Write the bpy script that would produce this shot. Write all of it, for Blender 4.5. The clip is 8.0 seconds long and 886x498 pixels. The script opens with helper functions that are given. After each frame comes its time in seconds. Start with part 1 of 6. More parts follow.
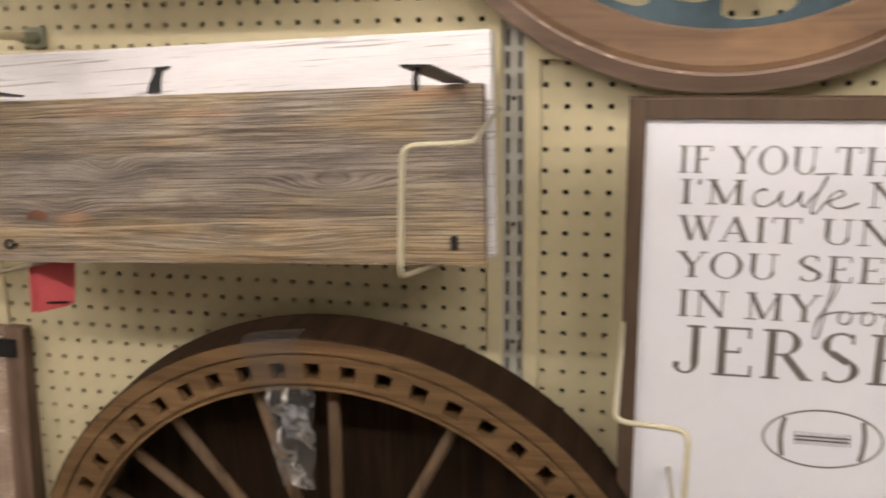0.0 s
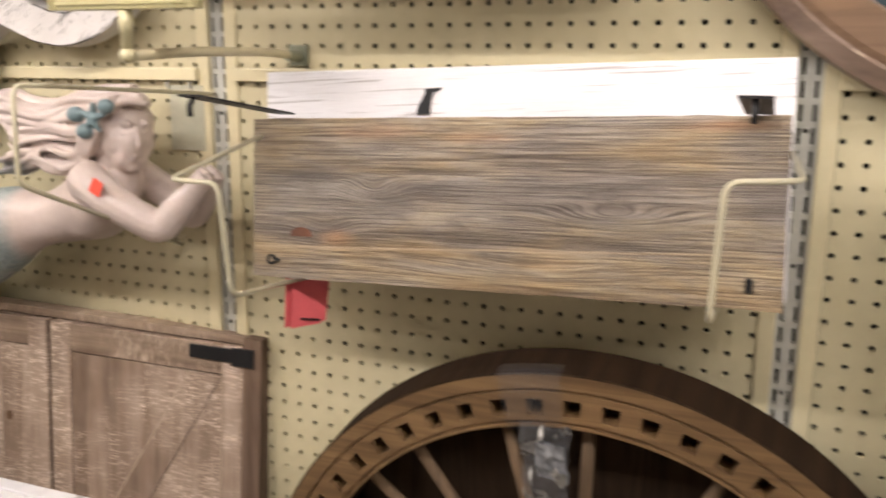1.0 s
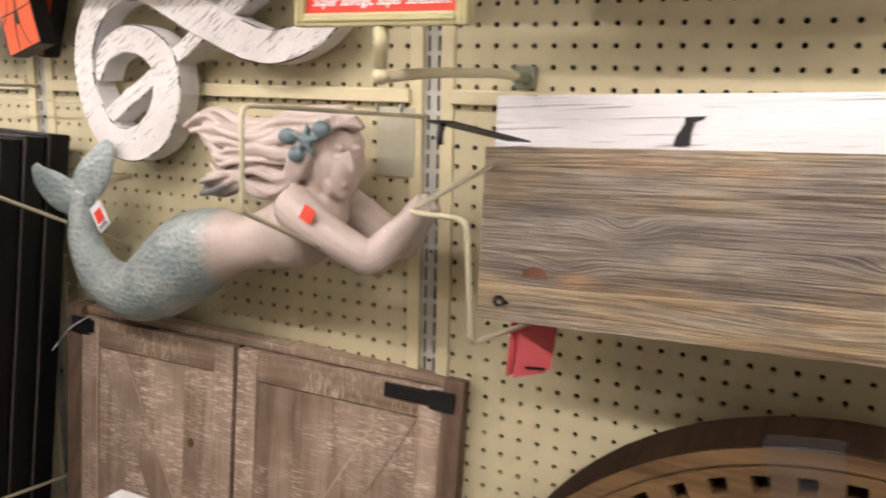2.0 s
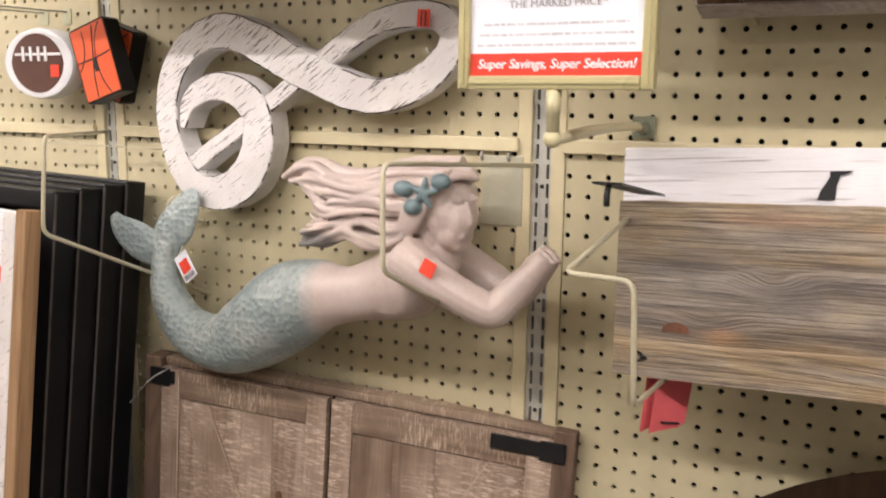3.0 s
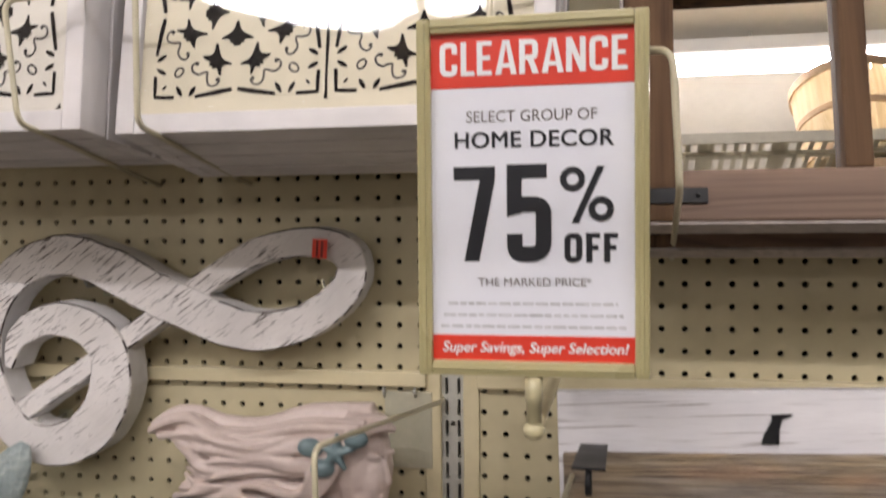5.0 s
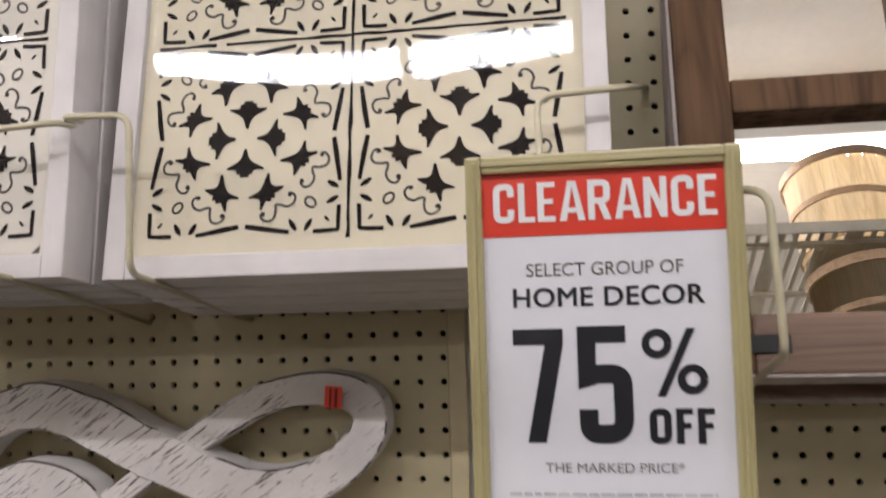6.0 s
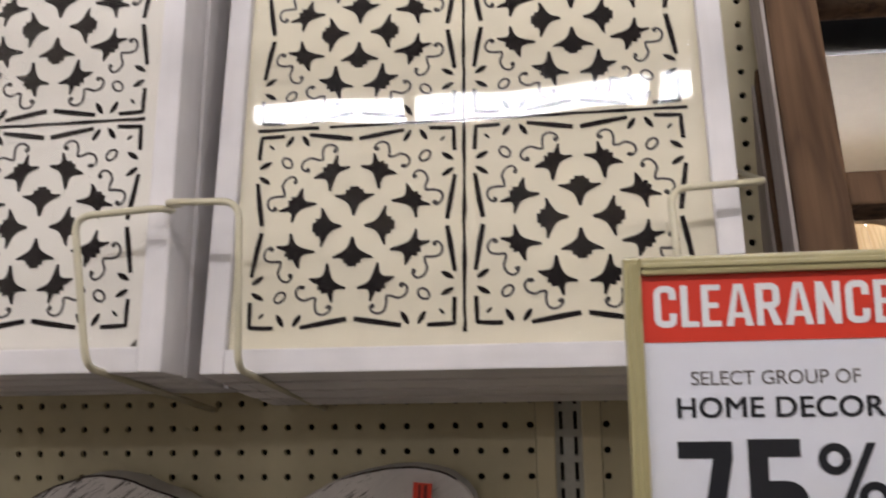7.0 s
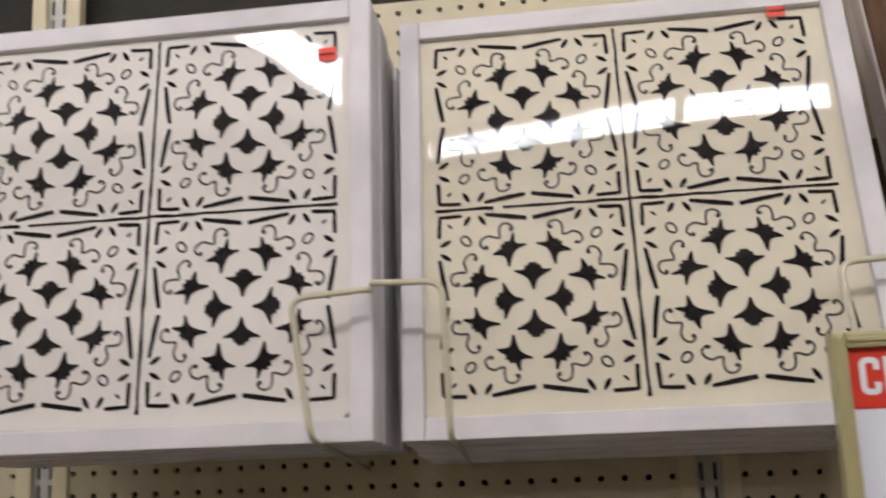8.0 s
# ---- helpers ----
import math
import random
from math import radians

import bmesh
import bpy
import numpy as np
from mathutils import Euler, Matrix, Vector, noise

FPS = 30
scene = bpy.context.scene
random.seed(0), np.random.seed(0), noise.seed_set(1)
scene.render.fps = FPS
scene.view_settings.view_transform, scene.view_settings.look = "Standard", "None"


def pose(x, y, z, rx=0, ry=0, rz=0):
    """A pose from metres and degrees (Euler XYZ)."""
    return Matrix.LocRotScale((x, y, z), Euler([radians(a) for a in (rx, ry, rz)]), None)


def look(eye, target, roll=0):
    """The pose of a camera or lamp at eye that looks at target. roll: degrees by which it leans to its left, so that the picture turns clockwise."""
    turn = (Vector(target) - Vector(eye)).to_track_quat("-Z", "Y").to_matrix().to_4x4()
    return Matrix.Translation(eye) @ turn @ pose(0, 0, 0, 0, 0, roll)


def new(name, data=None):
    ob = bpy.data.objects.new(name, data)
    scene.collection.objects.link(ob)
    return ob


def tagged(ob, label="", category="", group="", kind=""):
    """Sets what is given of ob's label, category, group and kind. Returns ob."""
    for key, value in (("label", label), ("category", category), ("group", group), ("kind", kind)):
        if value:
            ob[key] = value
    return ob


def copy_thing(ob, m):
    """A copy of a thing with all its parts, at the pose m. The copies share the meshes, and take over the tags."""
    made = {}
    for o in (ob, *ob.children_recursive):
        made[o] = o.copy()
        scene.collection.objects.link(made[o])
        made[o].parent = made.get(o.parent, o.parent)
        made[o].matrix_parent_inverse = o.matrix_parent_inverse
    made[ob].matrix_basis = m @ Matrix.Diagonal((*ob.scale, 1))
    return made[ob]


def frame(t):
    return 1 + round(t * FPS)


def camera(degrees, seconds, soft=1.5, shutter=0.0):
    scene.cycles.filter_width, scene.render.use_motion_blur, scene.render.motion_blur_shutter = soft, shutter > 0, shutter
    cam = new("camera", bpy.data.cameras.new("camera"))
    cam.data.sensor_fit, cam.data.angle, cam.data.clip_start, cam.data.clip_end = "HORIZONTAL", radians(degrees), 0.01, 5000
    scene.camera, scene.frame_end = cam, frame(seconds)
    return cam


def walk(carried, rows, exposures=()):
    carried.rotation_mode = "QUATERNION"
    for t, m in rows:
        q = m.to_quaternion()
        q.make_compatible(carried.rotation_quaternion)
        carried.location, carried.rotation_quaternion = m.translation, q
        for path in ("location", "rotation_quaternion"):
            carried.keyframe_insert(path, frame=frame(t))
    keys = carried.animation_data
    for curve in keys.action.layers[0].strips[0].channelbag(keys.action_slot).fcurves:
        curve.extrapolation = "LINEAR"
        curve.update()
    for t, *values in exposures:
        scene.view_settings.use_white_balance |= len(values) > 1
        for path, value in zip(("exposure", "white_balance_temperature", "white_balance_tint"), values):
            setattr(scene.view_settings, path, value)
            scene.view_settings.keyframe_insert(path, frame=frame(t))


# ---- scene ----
cam = camera(54.2, 8.0, soft=1.85, shutter=0.5)
PATH = [
    (0, (0.902, -1.033, 1.6), (0.482, 0.869, 1.144), -0.8),
    (0.5, (0.82, -1.032, 1.603), (0.252, 0.83, 1.142), -0.2),
    (1, (0.735, -1.034, 1.607), (0.032, 0.792, 1.192), 0.4),
    (1.5, (0.645, -1.009, 1.611), (-0.205, 0.758, 1.213), 0.3),
    (2, (0.552, -0.999, 1.61), (-0.371, 0.735, 1.233), 1.2),
    (2.2, (0.52, -1.004, 1.614), (-0.419, 0.721, 1.238), 1.3),
    (3.3, (0.342, -1.072, 1.662), (-0.462, 0.732, 1.353), 0.7),
    (3.5, (0.32, -1.072, 1.673), (-0.422, 0.763, 1.384), 1.0),
    (4, (0.276, -1.076, 1.7), (-0.32, 0.821, 1.484), 1.4),
    (4.5, (0.234, -1.045, 1.735), (-0.233, 0.895, 1.592), 0.4),
    (4.7, (0.217, -1.028, 1.752), (-0.211, 0.923, 1.641), 0.1),
    (5.8, (0.132, -0.928, 1.834), (-0.21, 1.041, 1.917), -1.5),
    (6, (0.118, -0.907, 1.841), (-0.214, 1.061, 1.965), -1.6),
    (6.5, (0.066, -0.886, 1.864), (-0.236, 1.081, 2.064), -1.2),
    (7, (-0.003, -0.896, 1.875), (-0.267, 1.07, 2.131), -1.2),
    (7.5, (-0.076, -0.94, 1.897), (-0.308, 1.026, 2.181), -1.7),
    (8, (-0.16, -0.982, 1.906), (-0.391, 0.977, 2.239), -2.6),
]
walk(cam, [(t, look(eye, target, roll)) for t, eye, target, roll in PATH],
     [(0, 0.48, 7150, 12), (0.5, 0.66, 6950, 12), (1.0, 0.80, 6900, 12), (2.0, 0.66, 6850, 13), (3.6, 0.58, 6800, 13), (4.7, 0.0, 6650, 13), (6.2, -0.42, 6480, 13), (7.0, -0.53, 6430, 13), (7.5, -0.48, 6410, 13), (8.0, -0.60, 6380, 13)])

# ---- light: a closed shop, lit by one row of ceiling tubes and two added rows ----
TUBE_POWER = 88.0
world = bpy.data.worlds.new("world")
world.use_nodes = True
world.node_tree.nodes["Background"].inputs[0].default_value = (0.9, 0.85, 0.75, 1)
world.node_tree.nodes["Background"].inputs[1].default_value = 0.02
scene.world = world

INCH = 0.0254
ROW0 = 1.58            # height of the first hole row below the rail


# ---- materials ----
def shader(name):
    m = bpy.data.materials.new(name)
    m.use_nodes = True
    nt = m.node_tree
    return m, nt, nt.nodes["Principled BSDF"]


def node(nt, kind, **values):
    n = nt.nodes.new(kind)
    for key, value in values.items():
        n.inputs[key.replace("_", " ")].default_value = value
    return n


def coords(nt, scale=(1, 1, 1), rot=(0, 0, 0), shift=None):
    """Object coordinates, stretched, and moved on for each object."""
    tc = nt.nodes.new("ShaderNodeTexCoord")
    mp = nt.nodes.new("ShaderNodeMapping")
    mp.inputs["Scale"].default_value = scale
    mp.inputs["Rotation"].default_value = [radians(a) for a in rot]
    nt.links.new(tc.outputs["Object"], mp.inputs["Vector"])
    if shift is None:
        info = nt.nodes.new("ShaderNodeObjectInfo")
        mul = nt.nodes.new("ShaderNodeMath")
        mul.operation = "MULTIPLY"
        mul.inputs[1].default_value = 37.0
        nt.links.new(info.outputs["Random"], mul.inputs[0])
        nt.links.new(mul.outputs[0], mp.inputs["Location"])
    return mp.outputs["Vector"]


def noise_tex(nt, vec, scale, detail=4.0, rough=0.55, distort=0.0):
    n = node(nt, "ShaderNodeTexNoise", Scale=scale, Detail=detail, Roughness=rough, Distortion=distort)
    nt.links.new(vec, n.inputs["Vector"])
    return n.outputs["Fac"]


def ramp(nt, fac, stops):
    r = nt.nodes.new("ShaderNodeValToRGB")
    while len(r.color_ramp.elements) < len(stops):
        r.color_ramp.elements.new(0.5)
    for e, (p, c) in zip(r.color_ramp.elements, stops):
        e.position = p
        e.color = (*c, 1) if len(c) == 3 else c
    nt.links.new(fac, r.inputs["Fac"])
    return r.outputs["Color"]


def mix(nt, fac, a, b, mode="MIX"):
    m = nt.nodes.new("ShaderNodeMix")
    m.data_type, m.blend_type = "RGBA", mode
    for sock, value in ((m.inputs["Factor"], fac), (m.inputs["A"], a), (m.inputs["B"], b)):
        if isinstance(value, (int, float)):
            sock.default_value = value
        elif isinstance(value, tuple):
            sock.default_value = (*value, 1)
        else:
            nt.links.new(value, sock)
    return m.outputs["Result"]


def bump(nt, bsdf, height, strength=0.2, distance=0.002):
    b = node(nt, "ShaderNodeBump", Strength=strength, Distance=distance)
    nt.links.new(height, b.inputs["Height"])
    nt.links.new(b.outputs["Normal"], bsdf.inputs["Normal"])


def paint(name, base, rough=0.5, metal=0.0, wear=0.12, scale=30.0, bumps=0.08, coat=0.0, spec=0.5):
    """A painted or moulded surface with blotches at two scales."""
    m, nt, b = shader(name)
    v = coords(nt)
    big, fine = noise_tex(nt, v, scale * 0.25, 3), noise_tex(nt, v, scale * 4, 5)
    c = mix(nt, ramp(nt, big, [(0.3, (0, 0, 0)), (0.75, (1, 1, 1))]), tuple(x * (1 - wear) for x in base), tuple(min(1, x * (1 + 0.5 * wear)) for x in base))
    c = mix(nt, 0.25 * min(1, wear * 4), c, ramp(nt, fine, [(0.25, (0.3, 0.3, 0.3)), (0.7, (1, 1, 1))]), "MULTIPLY")
    nt.links.new(c, b.inputs["Base Color"])
    r = ramp(nt, big, [(0.2, (rough * 0.85,) * 3), (0.8, (min(1, rough * 1.15),) * 3)])
    nt.links.new(r, b.inputs["Roughness"])
    b.inputs["Metallic"].default_value, b.inputs["Coat Weight"].default_value = metal, coat
    b.inputs["Specular IOR Level"].default_value = spec
    bump(nt, b, fine, bumps, 0.0008)
    return m


def wood(name, dark, light, accent=None, along="x", rough=0.7, lines=90.0, relief=0.35, waves=0.5, coat=0.0, blotch=3.0, spec=0.3):
    """Grained wood: streaks along one axis, cathedral waves, and patches."""
    m, nt, b = shader(name)
    i = "xyz".index(along)
    s = [lines, lines, lines]
    s[i] = lines * 0.022
    fine = noise_tex(nt, coords(nt, s), 1.0, 6, 0.65)
    w = [14.0, 14.0, 14.0]
    w[i] = 1.6
    soft = noise_tex(nt, coords(nt, w), 1.0, 3, 0.5, 0.8)
    ring = nt.nodes.new("ShaderNodeMath")
    ring.operation = "MULTIPLY"
    ring.inputs[1].default_value = 17.0
    nt.links.new(soft, ring.inputs[0])
    wave = nt.nodes.new("ShaderNodeMath")
    wave.operation = "PINGPONG"
    wave.inputs[1].default_value = 1.0
    nt.links.new(ring.outputs[0], wave.inputs[0])
    p = [blotch, blotch, blotch]
    p[i] = blotch * 0.4
    patch = noise_tex(nt, coords(nt, p), 1.6, 3)
    c = mix(nt, ramp(nt, fine, [(0.36, (0, 0, 0)), (0.66, (1, 1, 1))]), dark, light)
    c = mix(nt, waves, c, mix(nt, ramp(nt, wave.outputs[0], [(0.0, (0, 0, 0)), (0.5, (0.7, 0.7, 0.7)), (1, (1, 1, 1))]), dark, light))
    if accent:
        c = mix(nt, ramp(nt, patch, [(0.5, (0, 0, 0)), (0.72, (0.75, 0.75, 0.75))]), c, mix(nt, fine, tuple(x * 0.55 for x in accent), accent))
    else:
        c = mix(nt, 0.5, c, ramp(nt, patch, [(0.3, (0.62, 0.62, 0.62)), (0.7, (1, 1, 1))]), "MULTIPLY")
    nt.links.new(c, b.inputs["Base Color"])
    b.inputs["Roughness"].default_value, b.inputs["Coat Weight"].default_value = rough, coat
    b.inputs["Specular IOR Level"].default_value = spec
    bump(nt, b, fine, relief, 0.002)
    return m


def whitewash(name, white, under, rot=0.0, along="x", cover=0.62, rough=0.65, lines=60.0, marks=0.3):
    """White paint worn through to dark wood along the grain; rot turns the marks in the face."""
    m, nt, b = shader(name)
    i = "xyz".index(along)
    s = [lines, lines, lines]
    s[i] = lines * 0.06
    v0 = coords(nt, (1, 1, 1), (0, rot, 0))
    mp = nt.nodes.new("ShaderNodeMapping")
    mp.inputs["Scale"].default_value = s
    nt.links.new(v0, mp.inputs["Vector"])
    streak = noise_tex(nt, mp.outputs["Vector"], 1.0, 4, 0.6)
    patch = noise_tex(nt, v0, 9.0, 3)
    both = nt.nodes.new("ShaderNodeMath")
    both.operation = "MULTIPLY_ADD"
    both.inputs[1].default_value = marks
    nt.links.new(patch, both.inputs[0])
    nt.links.new(streak, both.inputs[2])
    hi = cover + marks * 0.5
    worn = ramp(nt, both.outputs[0], [(hi, (0, 0, 0)), (hi + 0.05, (1, 1, 1))])
    tone = mix(nt, ramp(nt, patch, [(0.3, (0, 0, 0)), (0.6, (1, 1, 1))]), tuple(x * 0.80 for x in white), white)
    tone = mix(nt, 0.22, tone, ramp(nt, streak, [(0.3, (0.55, 0.52, 0.5)), (0.6, (1, 1, 1))]), "MULTIPLY")
    nt.links.new(mix(nt, worn, tone, under), b.inputs["Base Color"])
    b.inputs["Roughness"].default_value = rough
    b.inputs["Specular IOR Level"].default_value = 0.3
    bump(nt, b, both.outputs[0], 0.25, 0.002)
    return m


def plank_material():
    """Grey weathered softwood: dense level grain that swirls in two places, grey, brown and orange patches."""
    m, nt, b = shader("weathered_plank")
    v = coords(nt, (1, 1, 1), (0, 0, 0), 0)

    def math_node(kind, a, c, d=None):
        q = nt.nodes.new("ShaderNodeMath")
        q.operation = kind
        for sock, value in zip(q.inputs, (a, c, d)):
            if isinstance(value, (int, float)):
                sock.default_value = value
            elif value is not None:
                nt.links.new(value, sock)
        return q.outputs[0]

    def stretched(scale, shift=(0, 0, 0)):
        mp = nt.nodes.new("ShaderNodeMapping")
        mp.inputs["Scale"].default_value = scale
        mp.inputs["Location"].default_value = shift
        nt.links.new(v, mp.inputs["Vector"])
        return mp.outputs["Vector"]

    def swirl(x, z, wide, high, much):
        ln = nt.nodes.new("ShaderNodeVectorMath")
        ln.operation = "LENGTH"
        nt.links.new(stretched((1 / wide, 0, 1 / high), (-x / wide, 0, -z / high)), ln.inputs[0])
        r = nt.nodes.new("ShaderNodeMapRange")
        r.interpolation_type = "SMOOTHSTEP"
        r.inputs[3].default_value, r.inputs[4].default_value = much, 0.0
        nt.links.new(ln.outputs["Value"], r.inputs[0])
        return r.outputs[0]

    sep = nt.nodes.new("ShaderNodeSeparateXYZ")
    nt.links.new(v, sep.inputs[0])
    x, z = sep.outputs[0], sep.outputs[2]
    warp = noise_tex(nt, stretched((3.0, 3.0, 22.0)), 1.0, 4, 0.55, 0.2)
    field = math_node("MULTIPLY_ADD", warp, 0.0045, z)
    for s in (swirl(0.135, 0.086, 0.11, 0.020, 0.015), swirl(-0.14, 0.106, 0.06, 0.022, 0.012), swirl(0.04, 0.022, 0.20, 0.026, 0.010), swirl(-0.205, 0.060, 0.06, 0.022, 0.010)):
        field = math_node("ADD", field, s)
    # raised pale grain lines of uneven width along the bent grain, over finer ones
    comb = nt.nodes.new("ShaderNodeCombineXYZ")
    nt.links.new(math_node("MULTIPLY", x, 7.0), comb.inputs[0])
    nt.links.new(math_node("MULTIPLY", field, 520.0), comb.inputs[2])
    line = noise_tex(nt, comb.outputs[0], 1.0, 3, 0.6)
    comb2 = nt.nodes.new("ShaderNodeCombineXYZ")
    nt.links.new(math_node("MULTIPLY", x, 26.0), comb2.inputs[0])
    nt.links.new(math_node("MULTIPLY", field, 900.0), comb2.inputs[2])
    fine = noise_tex(nt, comb2.outputs[0], 1.0, 3, 0.6)
    patch = noise_tex(nt, stretched((6, 6, 26), (3.1, 0, 1.7)), 1.0, 4, 0.6, 0.4)
    cloud = noise_tex(nt, stretched((9, 9, 38), (0.4, 0, 5.2)), 1.0, 7, 0.7, 0.6)
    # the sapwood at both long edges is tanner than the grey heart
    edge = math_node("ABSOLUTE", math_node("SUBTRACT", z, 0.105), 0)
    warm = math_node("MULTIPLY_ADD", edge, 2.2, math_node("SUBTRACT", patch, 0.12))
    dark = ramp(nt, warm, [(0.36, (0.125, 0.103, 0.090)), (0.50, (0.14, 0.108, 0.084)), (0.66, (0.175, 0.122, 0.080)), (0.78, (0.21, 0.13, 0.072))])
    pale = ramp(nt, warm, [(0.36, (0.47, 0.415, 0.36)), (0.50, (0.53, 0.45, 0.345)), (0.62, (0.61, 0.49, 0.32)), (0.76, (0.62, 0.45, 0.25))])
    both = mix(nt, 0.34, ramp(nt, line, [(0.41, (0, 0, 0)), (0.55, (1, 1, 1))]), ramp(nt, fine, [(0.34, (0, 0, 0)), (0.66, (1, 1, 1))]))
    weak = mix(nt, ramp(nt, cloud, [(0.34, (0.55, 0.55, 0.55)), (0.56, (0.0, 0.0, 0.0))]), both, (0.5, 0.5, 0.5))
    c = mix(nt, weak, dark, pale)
    band = noise_tex(nt, stretched((1.6, 1.6, 42), (7.7, 0, 2.2)), 1.0, 5, 0.6, 0.3)
    c = mix(nt, 0.85, c, ramp(nt, band, [(0.36, (0.50, 0.46, 0.44)), (0.48, (0.86, 0.83, 0.81)), (0.60, (1.0, 1.0, 1.0))]), "MULTIPLY")
    # resin-stained patches near the upper edge, and round the knot
    for px, pz, wide, high in ((-0.135, 0.176, 0.10, 0.013), (0.245, 0.182, 0.08, 0.011), (-0.020, 0.170, 0.07, 0.010), (-0.190, 0.050, 0.035, 0.018)):
        stain = math_node("MULTIPLY", swirl(px, pz, wide, high, 1.0), math_node("MULTIPLY_ADD", cloud, 1.6, -0.25))
        c = mix(nt, stain, c, mix(nt, both, (0.30, 0.155, 0.085), (0.58, 0.34, 0.19)))
    c = mix(nt, 0.6, c, ramp(nt, cloud, [(0.32, (0.42, 0.40, 0.40)), (0.46, (0.80, 0.78, 0.78)), (0.62, (1, 1, 1))]), "MULTIPLY")
    # one long pale split above the lower edge
    split = nt.nodes.new("ShaderNodeMapRange")
    split.inputs[2].default_value, split.inputs[3].default_value, split.inputs[4].default_value = 0.0020, 0.75, 0.0
    nt.links.new(math_node("ABSOLUTE", math_node("SUBTRACT", math_node("MULTIPLY_ADD", x, -0.03, math_node("MULTIPLY_ADD", warp, 0.008, z)), 0.050), 0), split.inputs[0])
    c = mix(nt, split.outputs[0], c, (0.56, 0.43, 0.29))
    nt.links.new(c, b.inputs["Base Color"])
    b.inputs["Roughness"].default_value = 0.75
    b.inputs["Specular IOR Level"].default_value = 0.25
    bump(nt, b, both, 0.7, 0.0018)
    return m


def cracked_white(name, white, crack):
    """Rough white paint over a sawn board, with thin dark cracks along the grain and faint pink and grey patches."""
    m, nt, b = shader(name)
    v = coords(nt, (1, 1, 1), (0, 1.4, 0))
    def stretched(sx, sz):
        mp = nt.nodes.new("ShaderNodeMapping")
        mp.inputs["Scale"].default_value = (sx, sx, sz)
        nt.links.new(v, mp.inputs["Vector"])
        return mp.outputs["Vector"]

    thin = noise_tex(nt, stretched(8, 400), 1.0, 3, 0.5, 0.25)
    where = noise_tex(nt, stretched(7, 24), 1.0, 3)
    grain = noise_tex(nt, stretched(30, 900), 1.0, 4, 0.6)
    tone = mix(nt, ramp(nt, where, [(0.35, (0, 0, 0)), (0.65, (1, 1, 1))]), tuple(q * 0.90 for q in white), white)
    tone = mix(nt, 0.25, tone, ramp(nt, grain, [(0.30, (0.62, 0.60, 0.60)), (0.55, (1, 1, 1))]), "MULTIPLY")
    both = nt.nodes.new("ShaderNodeMath")
    both.operation = "MULTIPLY_ADD"
    both.inputs[1].default_value = 0.22
    nt.links.new(where, both.inputs[0])
    nt.links.new(thin, both.inputs[2])
    hit = ramp(nt, both.outputs[0], [(0.73, (0, 0, 0)), (0.80, (0.7, 0.7, 0.7))])
    nt.links.new(mix(nt, hit, tone, crack), b.inputs["Base Color"])
    b.inputs["Roughness"].default_value, b.inputs["Specular IOR Level"].default_value = 0.6, 0.3
    bump(nt, b, grain, 0.3, 0.0012)
    return m


def washed(name, dark, light, along="z", rough=0.6):
    """Pine with a thin pinkish wash: soft broad streaks along the grain and short saw ripples across it."""
    m, nt, b = shader(name)
    i = "xyz".index(along)
    def stretch(a, c):
        s = [a, a, a]
        s[i] = c
        return coords(nt, s)

    broad = noise_tex(nt, stretch(26, 2.2), 1.0, 4, 0.55, 0.3)
    grain = noise_tex(nt, stretch(240, 7), 1.0, 4, 0.6)
    ripple = noise_tex(nt, stretch(55, 330), 1.0, 4, 0.65, 0.5)
    cloud = noise_tex(nt, coords(nt, (9, 9, 9)), 1.0, 3)
    c = mix(nt, ramp(nt, broad, [(0.32, (0, 0, 0)), (0.68, (1, 1, 1))]), dark, light)
    c = mix(nt, 0.55, c, ramp(nt, grain, [(0.3, (0.60, 0.55, 0.50)), (0.6, (1, 1, 1))]), "MULTIPLY")
    hit = mix(nt, 1.0, ramp(nt, ripple, [(0.50, (0, 0, 0)), (0.62, (1, 1, 1))]), ramp(nt, cloud, [(0.40, (0, 0, 0)), (0.58, (0.85, 0.85, 0.85))]), "MULTIPLY")
    c = mix(nt, hit, c, tuple(min(1, x * 1.5) for x in light))
    c = mix(nt, 0.8, c, ramp(nt, cloud, [(0.3, (0.60, 0.53, 0.48)), (0.62, (1, 1, 1))]), "MULTIPLY")
    nt.links.new(c, b.inputs["Base Color"])
    b.inputs["Roughness"].default_value = rough
    b.inputs["Specular IOR Level"].default_value = 0.3
    bump(nt, b, mix(nt, 0.5, grain, ripple), 0.35, 0.0015)
    return m


